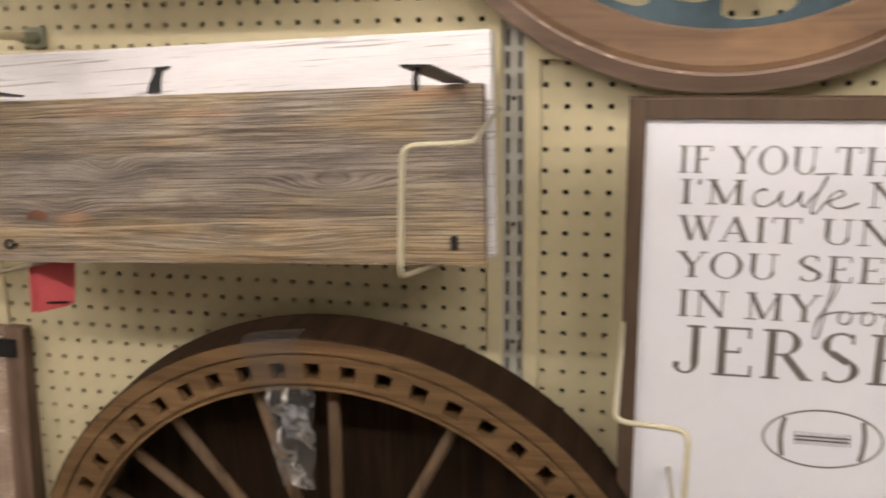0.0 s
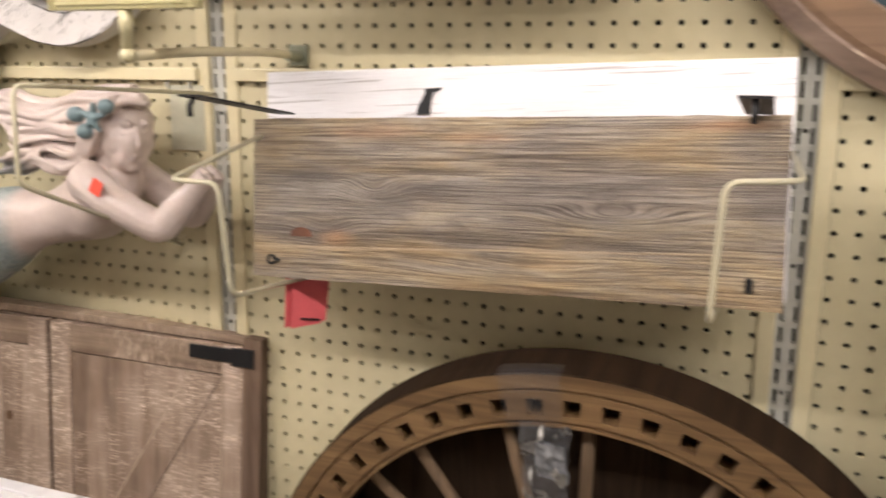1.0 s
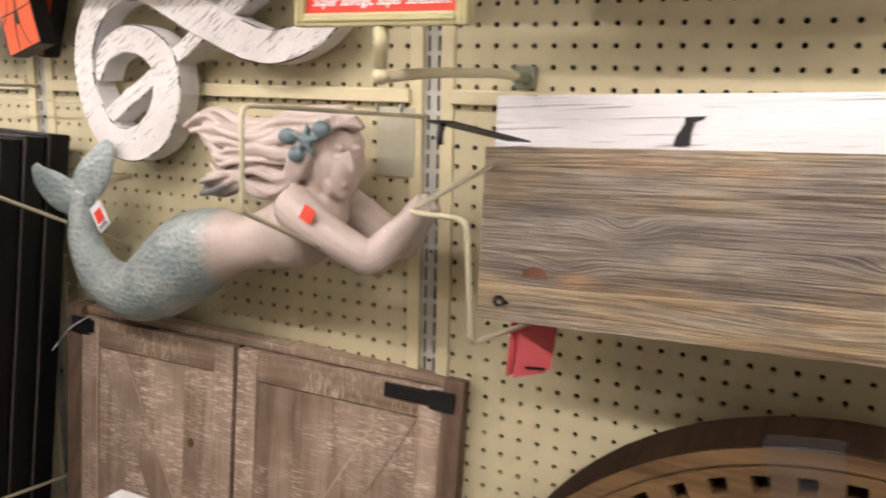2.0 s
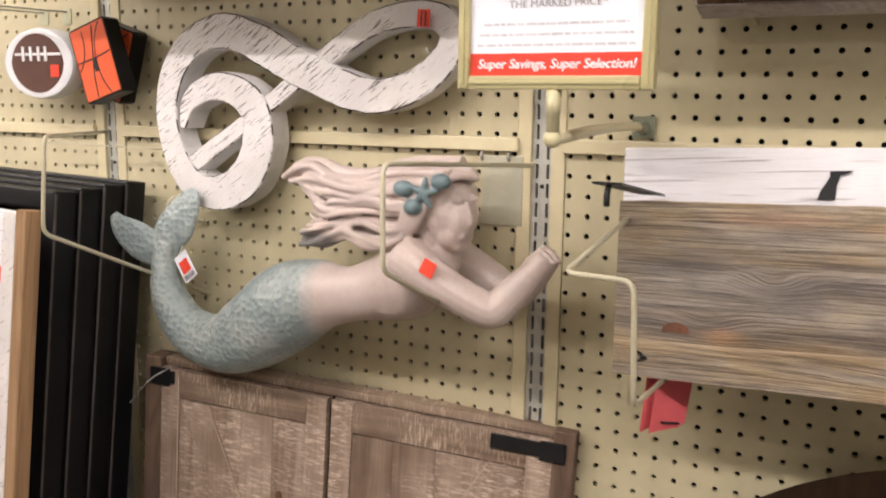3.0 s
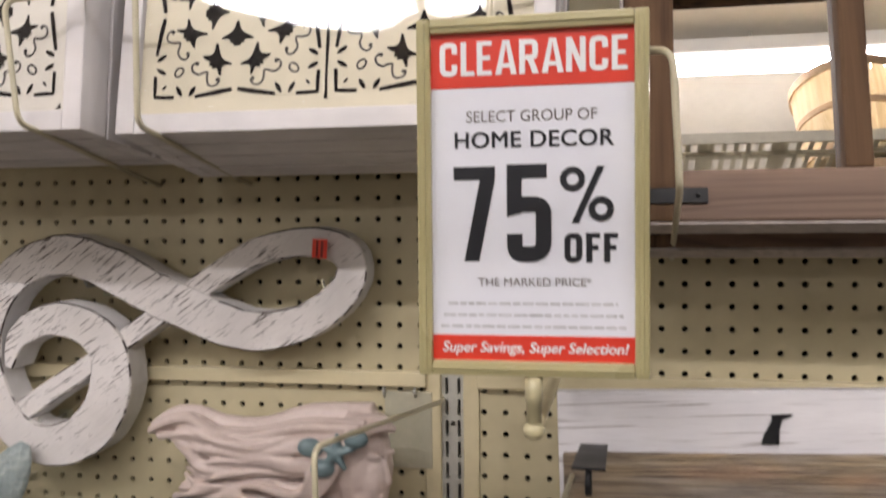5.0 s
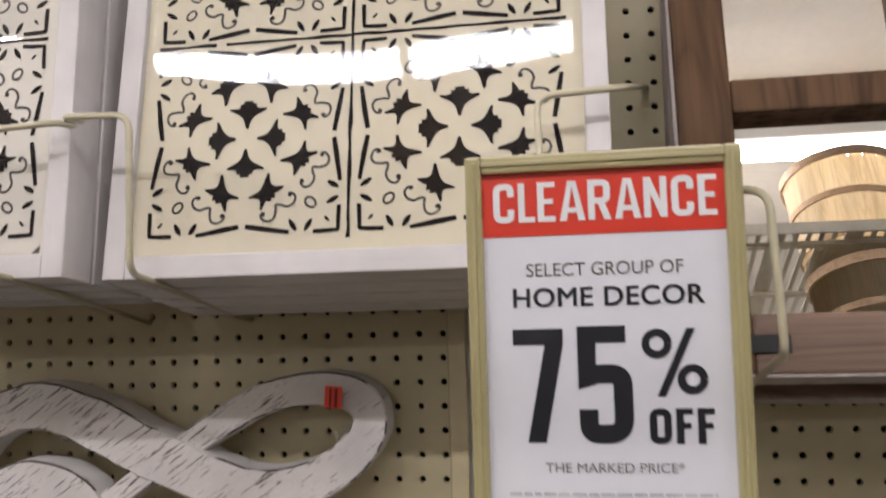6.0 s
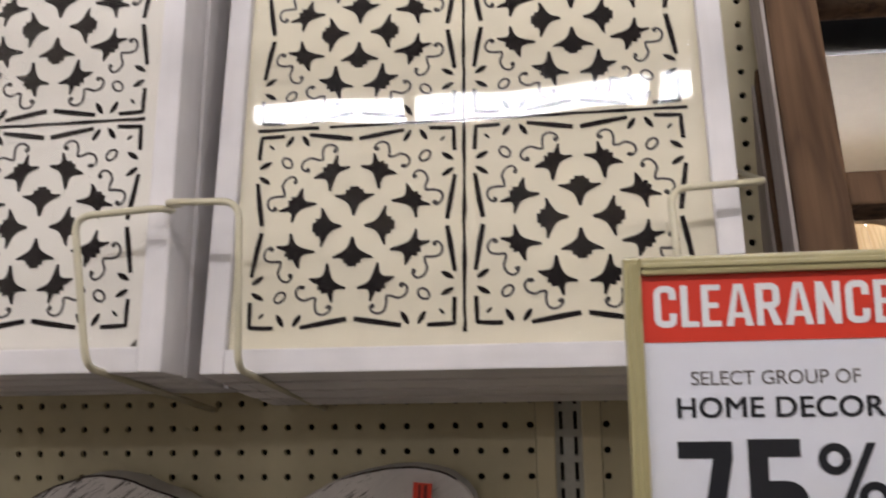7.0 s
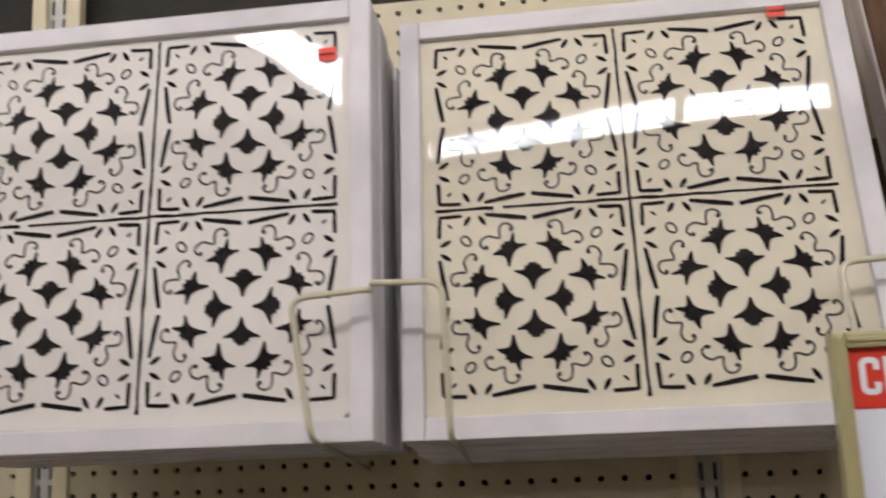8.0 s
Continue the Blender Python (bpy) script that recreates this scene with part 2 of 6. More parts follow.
def clear(name, tint=(1, 1, 1), gloss=0.03, ior=1.45, milk=0.0, sheen=None):
    """A thin clear sheet: what is behind shows, lamps mirror in it."""
    m, nt, b = shader(name)
    nt.nodes.remove(b)
    out = nt.nodes["Material Output"]
    tr, gl, fr = nt.nodes.new("ShaderNodeBsdfTransparent"), nt.nodes.new("ShaderNodeBsdfGlossy"), nt.nodes.new("ShaderNodeFresnel")
    mx = nt.nodes.new("ShaderNodeMixShader")
    tr.inputs[0].default_value, gl.inputs["Roughness"].default_value, fr.inputs["IOR"].default_value = (*tint, 1), gloss, ior
    wav = noise_tex(nt, coords(nt, (1, 1, 1)), 5.0, 2)
    bm_ = node(nt, "ShaderNodeBump", Strength=0.05, Distance=0.01)
    nt.links.new(wav, bm_.inputs["Height"])
    nt.links.new(bm_.outputs["Normal"], gl.inputs["Normal"])
    if sheen is None:
        nt.links.new(fr.outputs[0], mx.inputs[0])
    else:
        mx.inputs[0].default_value = sheen
    nt.links.new(tr.outputs[0], mx.inputs[1])
    nt.links.new(gl.outputs[0], mx.inputs[2])
    last = mx.outputs[0]
    if milk:
        df, m2 = nt.nodes.new("ShaderNodeBsdfDiffuse"), nt.nodes.new("ShaderNodeMixShader")
        df.inputs[0].default_value, m2.inputs[0].default_value = (0.75, 0.75, 0.77, 1), milk
        nt.links.new(last, m2.inputs[1])
        nt.links.new(df.outputs[0], m2.inputs[2])
        last = m2.outputs[0]
    nt.links.new(last, out.inputs["Surface"])
    return m


def glow(name, color, strength):
    m, nt, b = shader(name)
    b.inputs["Base Color"].default_value = (0.9, 0.9, 0.9, 1)
    b.inputs["Emission Color"].default_value = (*color, 1)
    b.inputs["Emission Strength"].default_value = strength
    return m


M_PEG = paint("pegboard_cream", (0.60, 0.53, 0.34), 0.42, wear=0.10, scale=14, bumps=0.03)
M_CREAM = paint("cream_enamel", (0.66, 0.58, 0.37), 0.35, wear=0.08, scale=20, bumps=0.02)
M_STEEL = paint("galvanised_steel", (0.52, 0.51, 0.45), 0.45, 0.2, wear=0.2, scale=40)
# near-black, stands for the shade in the pegboard gap and the round holes
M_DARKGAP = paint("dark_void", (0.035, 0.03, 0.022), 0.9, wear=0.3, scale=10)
M_WIRE = paint("cream_wire", (0.62, 0.57, 0.40), 0.32, wear=0.12, scale=60, coat=0.3)
M_CEIL = paint("ceiling_tile", (0.80, 0.76, 0.69), 0.9, wear=0.08, scale=8, bumps=0.3)
M_FLOOR = paint("floor_vinyl", (0.19, 0.168, 0.142), 0.4, wear=0.15, scale=5)
M_STOCK = paint("stocked_shelving", (0.38, 0.335, 0.285), 0.8, wear=0.4, scale=9)
M_WALL = paint("shop_wall", (0.78, 0.75, 0.69), 0.8, wear=0.08, scale=5)
M_TUBE = glow("lamp_tube", (0.98, 0.955, 0.985), TUBE_POWER)
M_FIX = paint("white_enamel", (0.8, 0.8, 0.78), 0.35, wear=0.05)
M_BLACK = paint("black_iron", (0.012, 0.012, 0.013), 0.45, 0.3, wear=0.3, scale=50, bumps=0.15)
M_RED = paint("red_sticker", (0.85, 0.065, 0.03), 0.5, wear=0.08, scale=80, bumps=0.02)
M_PINK = paint("pink_card", (0.72, 0.12, 0.13), 0.6, wear=0.12, scale=30, bumps=0.04)
M_CARD = paint("white_card", (0.80, 0.81, 0.86), 0.4, wear=0.03, scale=20, bumps=0.01)
M_SIGNRED = paint("sign_red", (0.72, 0.045, 0.02), 0.4, wear=0.04, scale=20, bumps=0.01)
M_INK = paint("black_ink", (0.015, 0.016, 0.02), 0.4, wear=0.1, scale=30, bumps=0.01)
M_GREYINK = paint("grey_ink", (0.17, 0.15, 0.14), 0.55, wear=0.25, scale=40, bumps=0.01)
M_PALEINK = paint("pale_ink", (0.64, 0.64, 0.66), 0.5, wear=0.3, scale=200, bumps=0.01)
M_LETTER = paint("white_letter", (0.84, 0.84, 0.84), 0.4, wear=0.03, bumps=0.01)
M_SIGNFRAME = paint("olive_plastic", (0.46, 0.41, 0.21), 0.28, wear=0.08, scale=20, bumps=0.02, coat=0.25)
M_STEM = paint("cream_plastic", (0.62, 0.56, 0.34), 0.3, wear=0.06, scale=20, bumps=0.01, coat=0.2)
M_HANGER = paint("dull_hanger", (0.50, 0.48, 0.36), 0.4, 0.2, wear=0.15, scale=40)
M_SOCKET = paint("socket_metal", (0.27, 0.28, 0.20), 0.4, 0.3, wear=0.2, scale=40)
M_FRAME = whitewash("white_frame_wood", (0.78, 0.75, 0.74), (0.42, 0.38, 0.36), along="x", cover=0.66, lines=30, rough=0.5)
M_FRAMEV = whitewash("white_frame_wood_upright", (0.78, 0.75, 0.74), (0.42, 0.38, 0.36), along="z", cover=0.66, lines=30, rough=0.5)
M_TILE = paint("ivory_print", (0.72, 0.66, 0.50), 0.55, wear=0.09, scale=10, bumps=0.02)
M_TILE2 = paint("pale_print", (0.76, 0.72, 0.64), 0.55, wear=0.07, scale=10, bumps=0.02)
M_MOTIF = paint("charcoal_print", (0.011, 0.007, 0.007), 0.6, wear=0.4, scale=60, bumps=0.02, spec=0.10)
M_GREYMOTIF = paint("worn_print", (0.085, 0.072, 0.065), 0.6, wear=0.5, scale=120, bumps=0.02)
M_GLASS = clear("acrylic_pane", gloss=0.014, ior=1.335)
M_FILM = clear("plastic_film", (0.93, 0.93, 0.95), 0.07, 1.5, 0.05)
M_SLIP = paint("grey_slip", (0.20, 0.20, 0.205), 0.25, wear=0.35, scale=60, bumps=0.1)
M_WRAP = clear("thin_wrap", (1.0, 1.0, 1.0), 0.09, 1.25, 0.0, 0.05)
M_TAPE = clear("clear_tape", (0.95, 0.95, 0.95), 0.09, 1.5, 0.025)
M_MIRROR, _nt, _b = shader("mirror_silver")
_b.inputs["Base Color"].default_value, _b.inputs["Metallic"].default_value, _b.inputs["Roughness"].default_value = (0.88, 0.88, 0.88, 1), 1.0, 0.01
M_BROWN = wood("brown_stain", (0.060, 0.032, 0.017), (0.180, 0.104, 0.056), along="z", lines=70, relief=0.2, rough=0.65, spec=0.15)
M_PALEEDGE = wood("pale_frame_edge", (0.36, 0.31, 0.28), (0.55, 0.49, 0.45), along="z", lines=50, relief=0.3)
# lighter copy of the brown stain: light falling on the rails is painted in
M_BROWNLIT = wood("brown_stain_level_lit", (0.13, 0.082, 0.057), (0.30, 0.20, 0.145), along="x", lines=70, relief=0.2, rough=0.55)
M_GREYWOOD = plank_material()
M_WHITEWOOD = cracked_white("white_plank", (0.84, 0.82, 0.83), (0.30, 0.26, 0.24))
M_STICKERINK = paint("sticker_ink", (0.22, 0.018, 0.012), 0.5, wear=0.1, scale=80, bumps=0.01)
M_CLEF = whitewash("distressed_white", (0.78, 0.74, 0.71), (0.09, 0.07, 0.06), rot=35, along="x", cover=0.590, lines=480, marks=0.24)
M_CLEFWORN = whitewash("worn_edge", (0.70, 0.66, 0.62), (0.06, 0.045, 0.04), along="x", cover=0.46, lines=70, marks=0.3)
M_CLEFSIDE = whitewash("white_side", (0.70, 0.68, 0.66), (0.2, 0.17, 0.15), cover=0.7, lines=40)
M_WHEEL = wood("tan_wheel_wood", (0.085, 0.045, 0.019), (0.215, 0.128, 0.058), along="x", lines=60, relief=0.3, waves=0.2, rough=0.6, blotch=11.0)
# darker copy of the wheel wood, with some of the rim's shade painted in
M_SPOKE = wood("tan_brown_spoke_shaded", (0.065, 0.038, 0.020), (0.165, 0.105, 0.058), along="z", lines=60, relief=0.2, waves=0.25, rough=0.7)
M_WHEELSIDE = wood("dark_wheel_side", (0.014, 0.0068, 0.003), (0.032, 0.017, 0.008), along="y", lines=60, relief=0.3, waves=0.2, rough=0.85, spec=0.12)
M_DARKWOOD = wood("dark_board", (0.006, 0.0034, 0.002), (0.014, 0.008, 0.0045), along="z", lines=40, relief=0.3, rough=0.9, spec=0.08)
M_WHEELBACK = wood("brown_back_board", (0.012, 0.0066, 0.0034), (0.032, 0.019, 0.011), along="z", lines=40, relief=0.3, rough=0.9, spec=0.1)
M_RING = wood("walnut_ring", (0.125, 0.074, 0.046), (0.285, 0.180, 0.112), accent=(0.40, 0.235, 0.125), along="x", lines=18, relief=0.25, waves=0.18, rough=0.42, coat=0.2, blotch=13.0)
M_RINGOUT = wood("worn_ring_edge", (0.20, 0.135, 0.10), (0.36, 0.255, 0.195), along="x", lines=24, relief=0.2, waves=0.15, rough=0.42, coat=0.25, blotch=9.0)
M_TEAL = paint("teal_patina", (0.16, 0.24, 0.285), 0.26, 0.6, wear=0.7, scale=26, bumps=0.3)
M_JFRAME = wood("umber_frame", (0.088, 0.056, 0.036), (0.116, 0.077, 0.050), along="z", lines=50, relief=0.15)
M_BARN = washed("washed_pine", (0.21, 0.145, 0.102), (0.46, 0.36, 0.285))
M_BARNH = washed("washed_pine_level", (0.17, 0.115, 0.078), (0.39, 0.30, 0.225), "x")
M_RUBBED_GLINT = wood("rubbed_pine_and_glint", (0.42, 0.31, 0.22), (0.60, 0.48, 0.37), along="z", lines=60, relief=0.2)
M_KNOT = paint("red_knot", (0.17, 0.062, 0.03), 0.6, wear=0.5, scale=220, bumps=0.2)
M_BARNPOST = wood("brown_post", (0.09, 0.054, 0.035), (0.20, 0.132, 0.092), along="z", lines=60, relief=0.3)
M_BLACKPAINT = paint("black_lacquer", (0.006, 0.006, 0.0065), 0.4, wear=0.3, scale=30, spec=0.25)
M_ORANGE = paint("orange_print", (0.78, 0.115, 0.035), 0.45, wear=0.08, scale=25, bumps=0.02)
M_WHITEP = paint("white_moulded", (0.78, 0.77, 0.78), 0.4, wear=0.06)
M_FBROWN = paint("football_brown", (0.10, 0.035, 0.022), 0.5, wear=0.15, scale=30)
M_SPLINT = wood("basket_splint", (0.66, 0.54, 0.36), (0.86, 0.76, 0.58), along="z", lines=40, relief=0.2)
M_HOOP = wood("basket_hoop", (0.44, 0.29, 0.17), (0.62, 0.44, 0.28), along="x", lines=40, relief=0.2)
M_SHELF = paint("shelf_enamel", (0.62, 0.58, 0.47), 0.5, wear=0.15, scale=15)
M_PALEGREEN = paint("pale_plate", (0.52, 0.52, 0.36), 0.4, wear=0.1, scale=30)
M_TAN = wood("tan_trim", (0.25, 0.14, 0.07), (0.46, 0.28, 0.15), along="z", lines=50)


# ---- mesh tools ----
def part(name, bm, material, parent=None, label="", smooth=False):
    me = bpy.data.meshes.new(name)
    bm.to_mesh(me)
    bm.free()
    me.materials.append(material)
    if smooth:
        me.polygons.foreach_set("use_smooth", [True] * len(me.polygons))
    ob = new(name, me)
    ob.parent = parent
    if label:
        ob["label"] = label
    return ob


def shared(name, me, parent, m=None):
    ob = new(name, me)
    ob.parent = parent
    if m is not None:
        ob.matrix_basis = m
    return ob


def thing(name, at, label, category, group="", kind=""):
    e = new(name)
    e.matrix_basis = at
    return tagged(e, label, category, group, kind)


def box(x0, x1, y0, y1, z0, z1, bevel=0.0, bm=None):
    own = bm is None
    bm = bm or bmesh.new()
    m = Matrix.Translation(((x0 + x1) / 2, (y0 + y1) / 2, (z0 + z1) / 2)) @ Matrix.Diagonal((abs(x1 - x0), abs(y1 - y0), abs(z1 - z0), 1))
    made = bmesh.ops.create_cube(bm, size=1, matrix=m)["verts"]
    if bevel:
        edges = list({e for v in made for e in v.link_edges})
        bmesh.ops.bevel(bm, geom=edges, offset=bevel, segments=2, profile=0.6, affect="EDGES")
    return bm


def fillet(points, r, n=5):
    """A polyline with its corners rounded."""
    pts = [Vector(p) for p in points]
    out = [pts[0]]
    for a, b, c in zip(pts, pts[1:], pts[2:]):
        u, v = (a - b), (c - b)
        k = min(r, u.length * 0.45, v.length * 0.45)
        p, q = b + u.normalized() * k, b + v.normalized() * k
        for i in range(n + 1):
            s = i / n
            out.append(p.lerp(b, s).lerp(b.lerp(q, s), s))
    return out + [pts[-1]]


def tube(points, radii, segs=8, flat=None, bm=None, caps=True):
    """A tube along points; radii one number or one for each point; flat squeezes it along y."""
    bm = bm or bmesh.new()
    pts = [Vector(p) for p in points]
    if isinstance(radii, (int, float)):
        radii = [radii] * len(pts)
    t0 = (pts[1] - pts[0]).normalized()
    up = Vector((0, 1, 0)) if abs(t0.y) < 0.9 else Vector((1, 0, 0))
    rings = []
    for i, p in enumerate(pts):
        t = (pts[min(i + 1, len(pts) - 1)] - pts[max(i - 1, 0)]).normalized()
        up = (up - t * up.dot(t)).normalized()
        side = t.cross(up)
        ring = []
        for k in range(segs):
            a = 2 * math.pi * k / segs
            d = (up * math.cos(a) + side * math.sin(a)) * radii[i]
            if flat:
                d.y *= flat
            ring.append(bm.verts.new(p + d))
        rings.append(ring)
    for a, b in zip(rings, rings[1:]):
        for k in range(segs):
            bm.faces.new((a[k], a[(k + 1) % segs], b[(k + 1) % segs], b[k]))
    if caps:
        bm.faces.new(rings[0][::-1])
        bm.faces.new(rings[-1])
    bmesh.ops.recalc_face_normals(bm, faces=bm.faces)
    return bm


def ball(c, r, bm=None, u=16, v=10):
    bm = bm or bmesh.new()
    rr = r if isinstance(r, tuple) else (r, r, r)
    bmesh.ops.create_uvsphere(bm, u_segments=u, v_segments=v, radius=1, matrix=Matrix.Translation(c) @ Matrix.Diagonal((*rr, 1)))
    return bm


def plate(outline, y0, y1, bm=None, bevel=0.0):
    """A flat shape in x, z pushed out from y0 (front) to y1 (back)."""
    own = bmesh.new()
    f = own.faces.new([own.verts.new((x, y0, z)) for x, z in outline])
    if y1 != y0:
        ret = bmesh.ops.extrude_face_region(own, geom=[f])
        bmesh.ops.translate(own, verts=[v for v in ret["geom"] if isinstance(v, bmesh.types.BMVert)], vec=(0, y1 - y0, 0))
    bmesh.ops.recalc_face_normals(own, faces=own.faces)
    if bevel:
        edges = [e for e in own.edges if all(abs(v.co.y - y0) < 1e-6 for v in e.verts)]
        bmesh.ops.bevel(own, geom=edges, offset=bevel, segments=2, profile=0.6, affect="EDGES")
    if bm is None:
        return own
    me = bpy.data.meshes.new("scratch")
    own.to_mesh(me)
    own.free()
    bm.from_mesh(me)
    bpy.data.meshes.remove(me)
    return bm


def annulus(r0, r1, y0, y1, segs=96, a0=0.0, a1=360.0, bm=None):
    """A flat ring in x, z with thickness y0 (front) to y1 (back)."""
    bm = bm or bmesh.new()
    whole = abs(a1 - a0) >= 360
    n = segs if whole else segs + 1
    rows = []
    for k in range(n):
        a = radians(a0 + (a1 - a0) * k / segs)
        rows.append([bm.verts.new((r * math.cos(a), y, r * math.sin(a))) for r, y in ((r0, y0), (r1, y0), (r1, y1), (r0, y1))])
    for k in range(segs):
        a, b = rows[k], rows[(k + 1) % n]
        for j in range(4):
            bm.faces.new((a[j], a[(j + 1) % 4], b[(j + 1) % 4], b[j]))
    if not whole:
        bm.faces.new(rows[0])
        bm.faces.new(rows[-1])
    bmesh.ops.recalc_face_normals(bm, faces=bm.faces)
    return bm


def lathe_y(profile, segs=96, bm=None):
    """A ring turned round the y axis from (radius, y) pairs, closed."""
    bm = bm or bmesh.new()
    rows = []
    for k in range(segs):
        a = 2 * math.pi * k / segs
        rows.append([bm.verts.new((r * math.cos(a), y, r * math.sin(a))) for r, y in profile])
    n = len(profile)
    for k in range(segs):
        a, b = rows[k], rows[(k + 1) % segs]
        for j in range(n):
            bm.faces.new((a[j], a[(j + 1) % n], b[(j + 1) % n], b[j]))
    bmesh.ops.recalc_face_normals(bm, faces=bm.faces)
    return bm


def lettering(name, text, size, width, x, y, z, material, parent, bold=0.0, slant=0.0, align="CENTER", label="", spread=1.0):
    """Raised text facing -y, fitted to a width; x, z give the middle (or left end) of its base line."""
    cu = bpy.data.curves.new(name, "FONT")
    cu.body, cu.size, cu.shear, cu.align_x, cu.space_character = text, size, slant, align, spread
    cu.resolution_u = 5
    tmp = bpy.data.objects.new("scratch", cu)
    scene.collection.objects.link(tmp)
    bpy.context.view_layer.update()
    flat = bpy.data.meshes.new_from_object(tmp.evaluated_get(bpy.context.evaluated_depsgraph_get()))
    bpy.data.objects.remove(tmp)
    bpy.data.curves.remove(cu)
    xs = [v.co.x for v in flat.vertices]
    k = width / max(1e-6, max(xs) - min(xs)) if width else 1.0
    flat.transform(Matrix.Translation((x, y, z)) @ Matrix.Rotation(radians(90), 4, "X") @ Matrix.Diagonal((k, 1, 1, 1)))
    bm = bmesh.new()
    d = bold * size
    for i, (dx, dz) in enumerate([(0, 0)] if not bold else [(-d, 0), (d, 0), (-0.7 * d, 0.5 * d), (0.7 * d, 0.5 * d), (-0.7 * d, -0.5 * d), (0.7 * d, -0.5 * d)]):
        step = Matrix.Translation((dx, -0.00004 * i, dz))
        flat.transform(step)
        bm.from_mesh(flat)
        flat.transform(step.inverted())
    bpy.data.meshes.remove(flat)
    bm.verts.index_update()
    bm.verts.index_update()
    # one part for each letter: islands whose spans overlap across the line belong together
    spans = []
    todo = set(bm.verts)
    while todo:
        seed = todo.pop()
        isle, stack = {seed}, [seed]
        while stack:
            for e in stack.pop().link_edges:
                for w in e.verts:
                    if w in todo:
                        todo.discard(w)
                        isle.add(w)
                        stack.append(w)
        spans.append([min(v.co.x - slant * (v.co.z - z) for v in isle), max(v.co.x - slant * (v.co.z - z) for v in isle), isle])
    spans.sort(key=lambda s: s[0])
    merged = [spans[0]]
    for s in spans[1:]:
        if s[0] < merged[-1][1] - 0.25 * min(s[1] - s[0], merged[-1][1] - merged[-1][0]):
            merged[-1][1] = max(merged[-1][1], s[1])
            merged[-1][2] |= s[2]
        else:
            merged.append(s)
    for *_, isle in merged:
        own = bmesh.new()
        here = {v: own.verts.new(v.co) for v in sorted(isle, key=lambda v: v.index)}
        for f in bm.faces:
            if f.verts[0] in isle:
                own.faces.new([here[v] for v in f.verts])
        part(name, own, material, parent, label)
    bm.free()


def sticker(at, w=0.017, h=0.019, label="small square bright red price sticker", group="price stickers", bars=()):
    """A stuck-on paper square, slightly lifted at a corner, facing -y."""
    bm = bmesh.new()
    n = 4
    g = [[bm.verts.new((w * (i / n - 0.5), -0.0006 - 0.0012 * ((i / n) * (j / n)) ** 3, h * (j / n - 0.5))) for i in range(n + 1)] for j in range(n + 1)]
    for j in range(n):
        for i in range(n):
            bm.faces.new((g[j][i], g[j][i + 1], g[j + 1][i + 1], g[j + 1][i]))
    ob = part("price_sticker", bm, M_RED)
    s = ob.modifiers.new("thickness", "SOLIDIFY")
    s.thickness = 0.0004
    ob.matrix_basis = at
    for x0, x1, z0, z1 in bars:
        part("printed_bar", box(x0 * w, x1 * w, -0.0022, -0.0016, z0 * h, z1 * h), M_STICKERINK, ob, "dark printed bar")
    return tagged(ob, label, "sticker", group)


# ---- the shop: floor, ceiling, walls ----
tagged(part("floor", box(-7, 7, -7, 3, -0.1, 0), M_FLOOR), "worn beige vinyl shop floor", "floor", kind="structure")
tagged(part("ceiling", box(-7, 7, -7, 3, 3.8, 3.9), M_CEIL), "beige acoustic ceiling of the shop", "ceiling", kind="structure")
for nm, b in (("wall_west", (-7.1, -7, -7, 3, 0, 3.8)), ("wall_east", (7, 7.1, -7, 3, 0, 3.8)), ("wall_south", (-7, 7, -7.1, -7, 0, 3.8)), ("wall_back", (-7, 7, 3, 3.1, 0, 3.8))):
    tagged(part(nm, box(*b), M_WALL), "plain pale painted shop wall", "wall", kind="structure")

# pegboard display wall in bays of 30 inches, with slotted uprights between
BAY = 30 * INCH
# near-black sheet: the shade seen through the holes is put into its colour
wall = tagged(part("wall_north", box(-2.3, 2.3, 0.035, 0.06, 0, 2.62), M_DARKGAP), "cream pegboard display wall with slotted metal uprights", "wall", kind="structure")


def peg_panel(x_left, first, last, row_hi, row_lo, z_top, z_bot):
    """A sheet with round holes at every inch; columns and rows are counted in inches from x_left and ROW0."""
    verts, faces = [], []
    R, D = 0.0037, 0.006
    mids_x = [x_left + (k + 0.5) * INCH for k in range(first, last + 1)]
    mids_z = [ROW0 - r * INCH for r in range(row_hi, row_lo + 1)]
    xe = [x_left + 0.033] + [(a + b) / 2 for a, b in zip(mids_x, mids_x[1:])] + [x_left + BAY - 0.033]
    ze = [z_top] + [(a + b) / 2 for a, b in zip(mids_z, mids_z[1:])] + [z_bot]
    ring = [(math.cos(radians(45 * k)), math.sin(radians(45 * k))) for k in range(8)]
    for j, cz in enumerate(mids_z):
        z1, z0 = ze[j], ze[j + 1]
        for i, cx in enumerate(mids_x):
            x0, x1 = xe[i], xe[i + 1]
            n = len(verts)
            verts += [(x1, 0, cz), (x1, 0, z1), (cx, 0, z1), (x0, 0, z1), (x0, 0, cz), (x0, 0, z0), (cx, 0, z0), (x1, 0, z0)]
            verts += [(cx + R * c, 0, cz + R * s) for c, s in ring]
            verts += [(cx + R * c, D, cz + R * s) for c, s in ring]
            for k in range(8):
                q = (k + 1) % 8
                faces.append((n + k, n + q, n + 8 + q, n + 8 + k))
                faces.append((n + 8 + k, n + 8 + q, n + 16 + q, n + 16 + k))
    me = bpy.data.meshes.new("pegboard_panel")
    me.from_pydata(verts, [], faces)
    me.materials.append(M_PEG)
    return shared("pegboard_panel", me, wall)


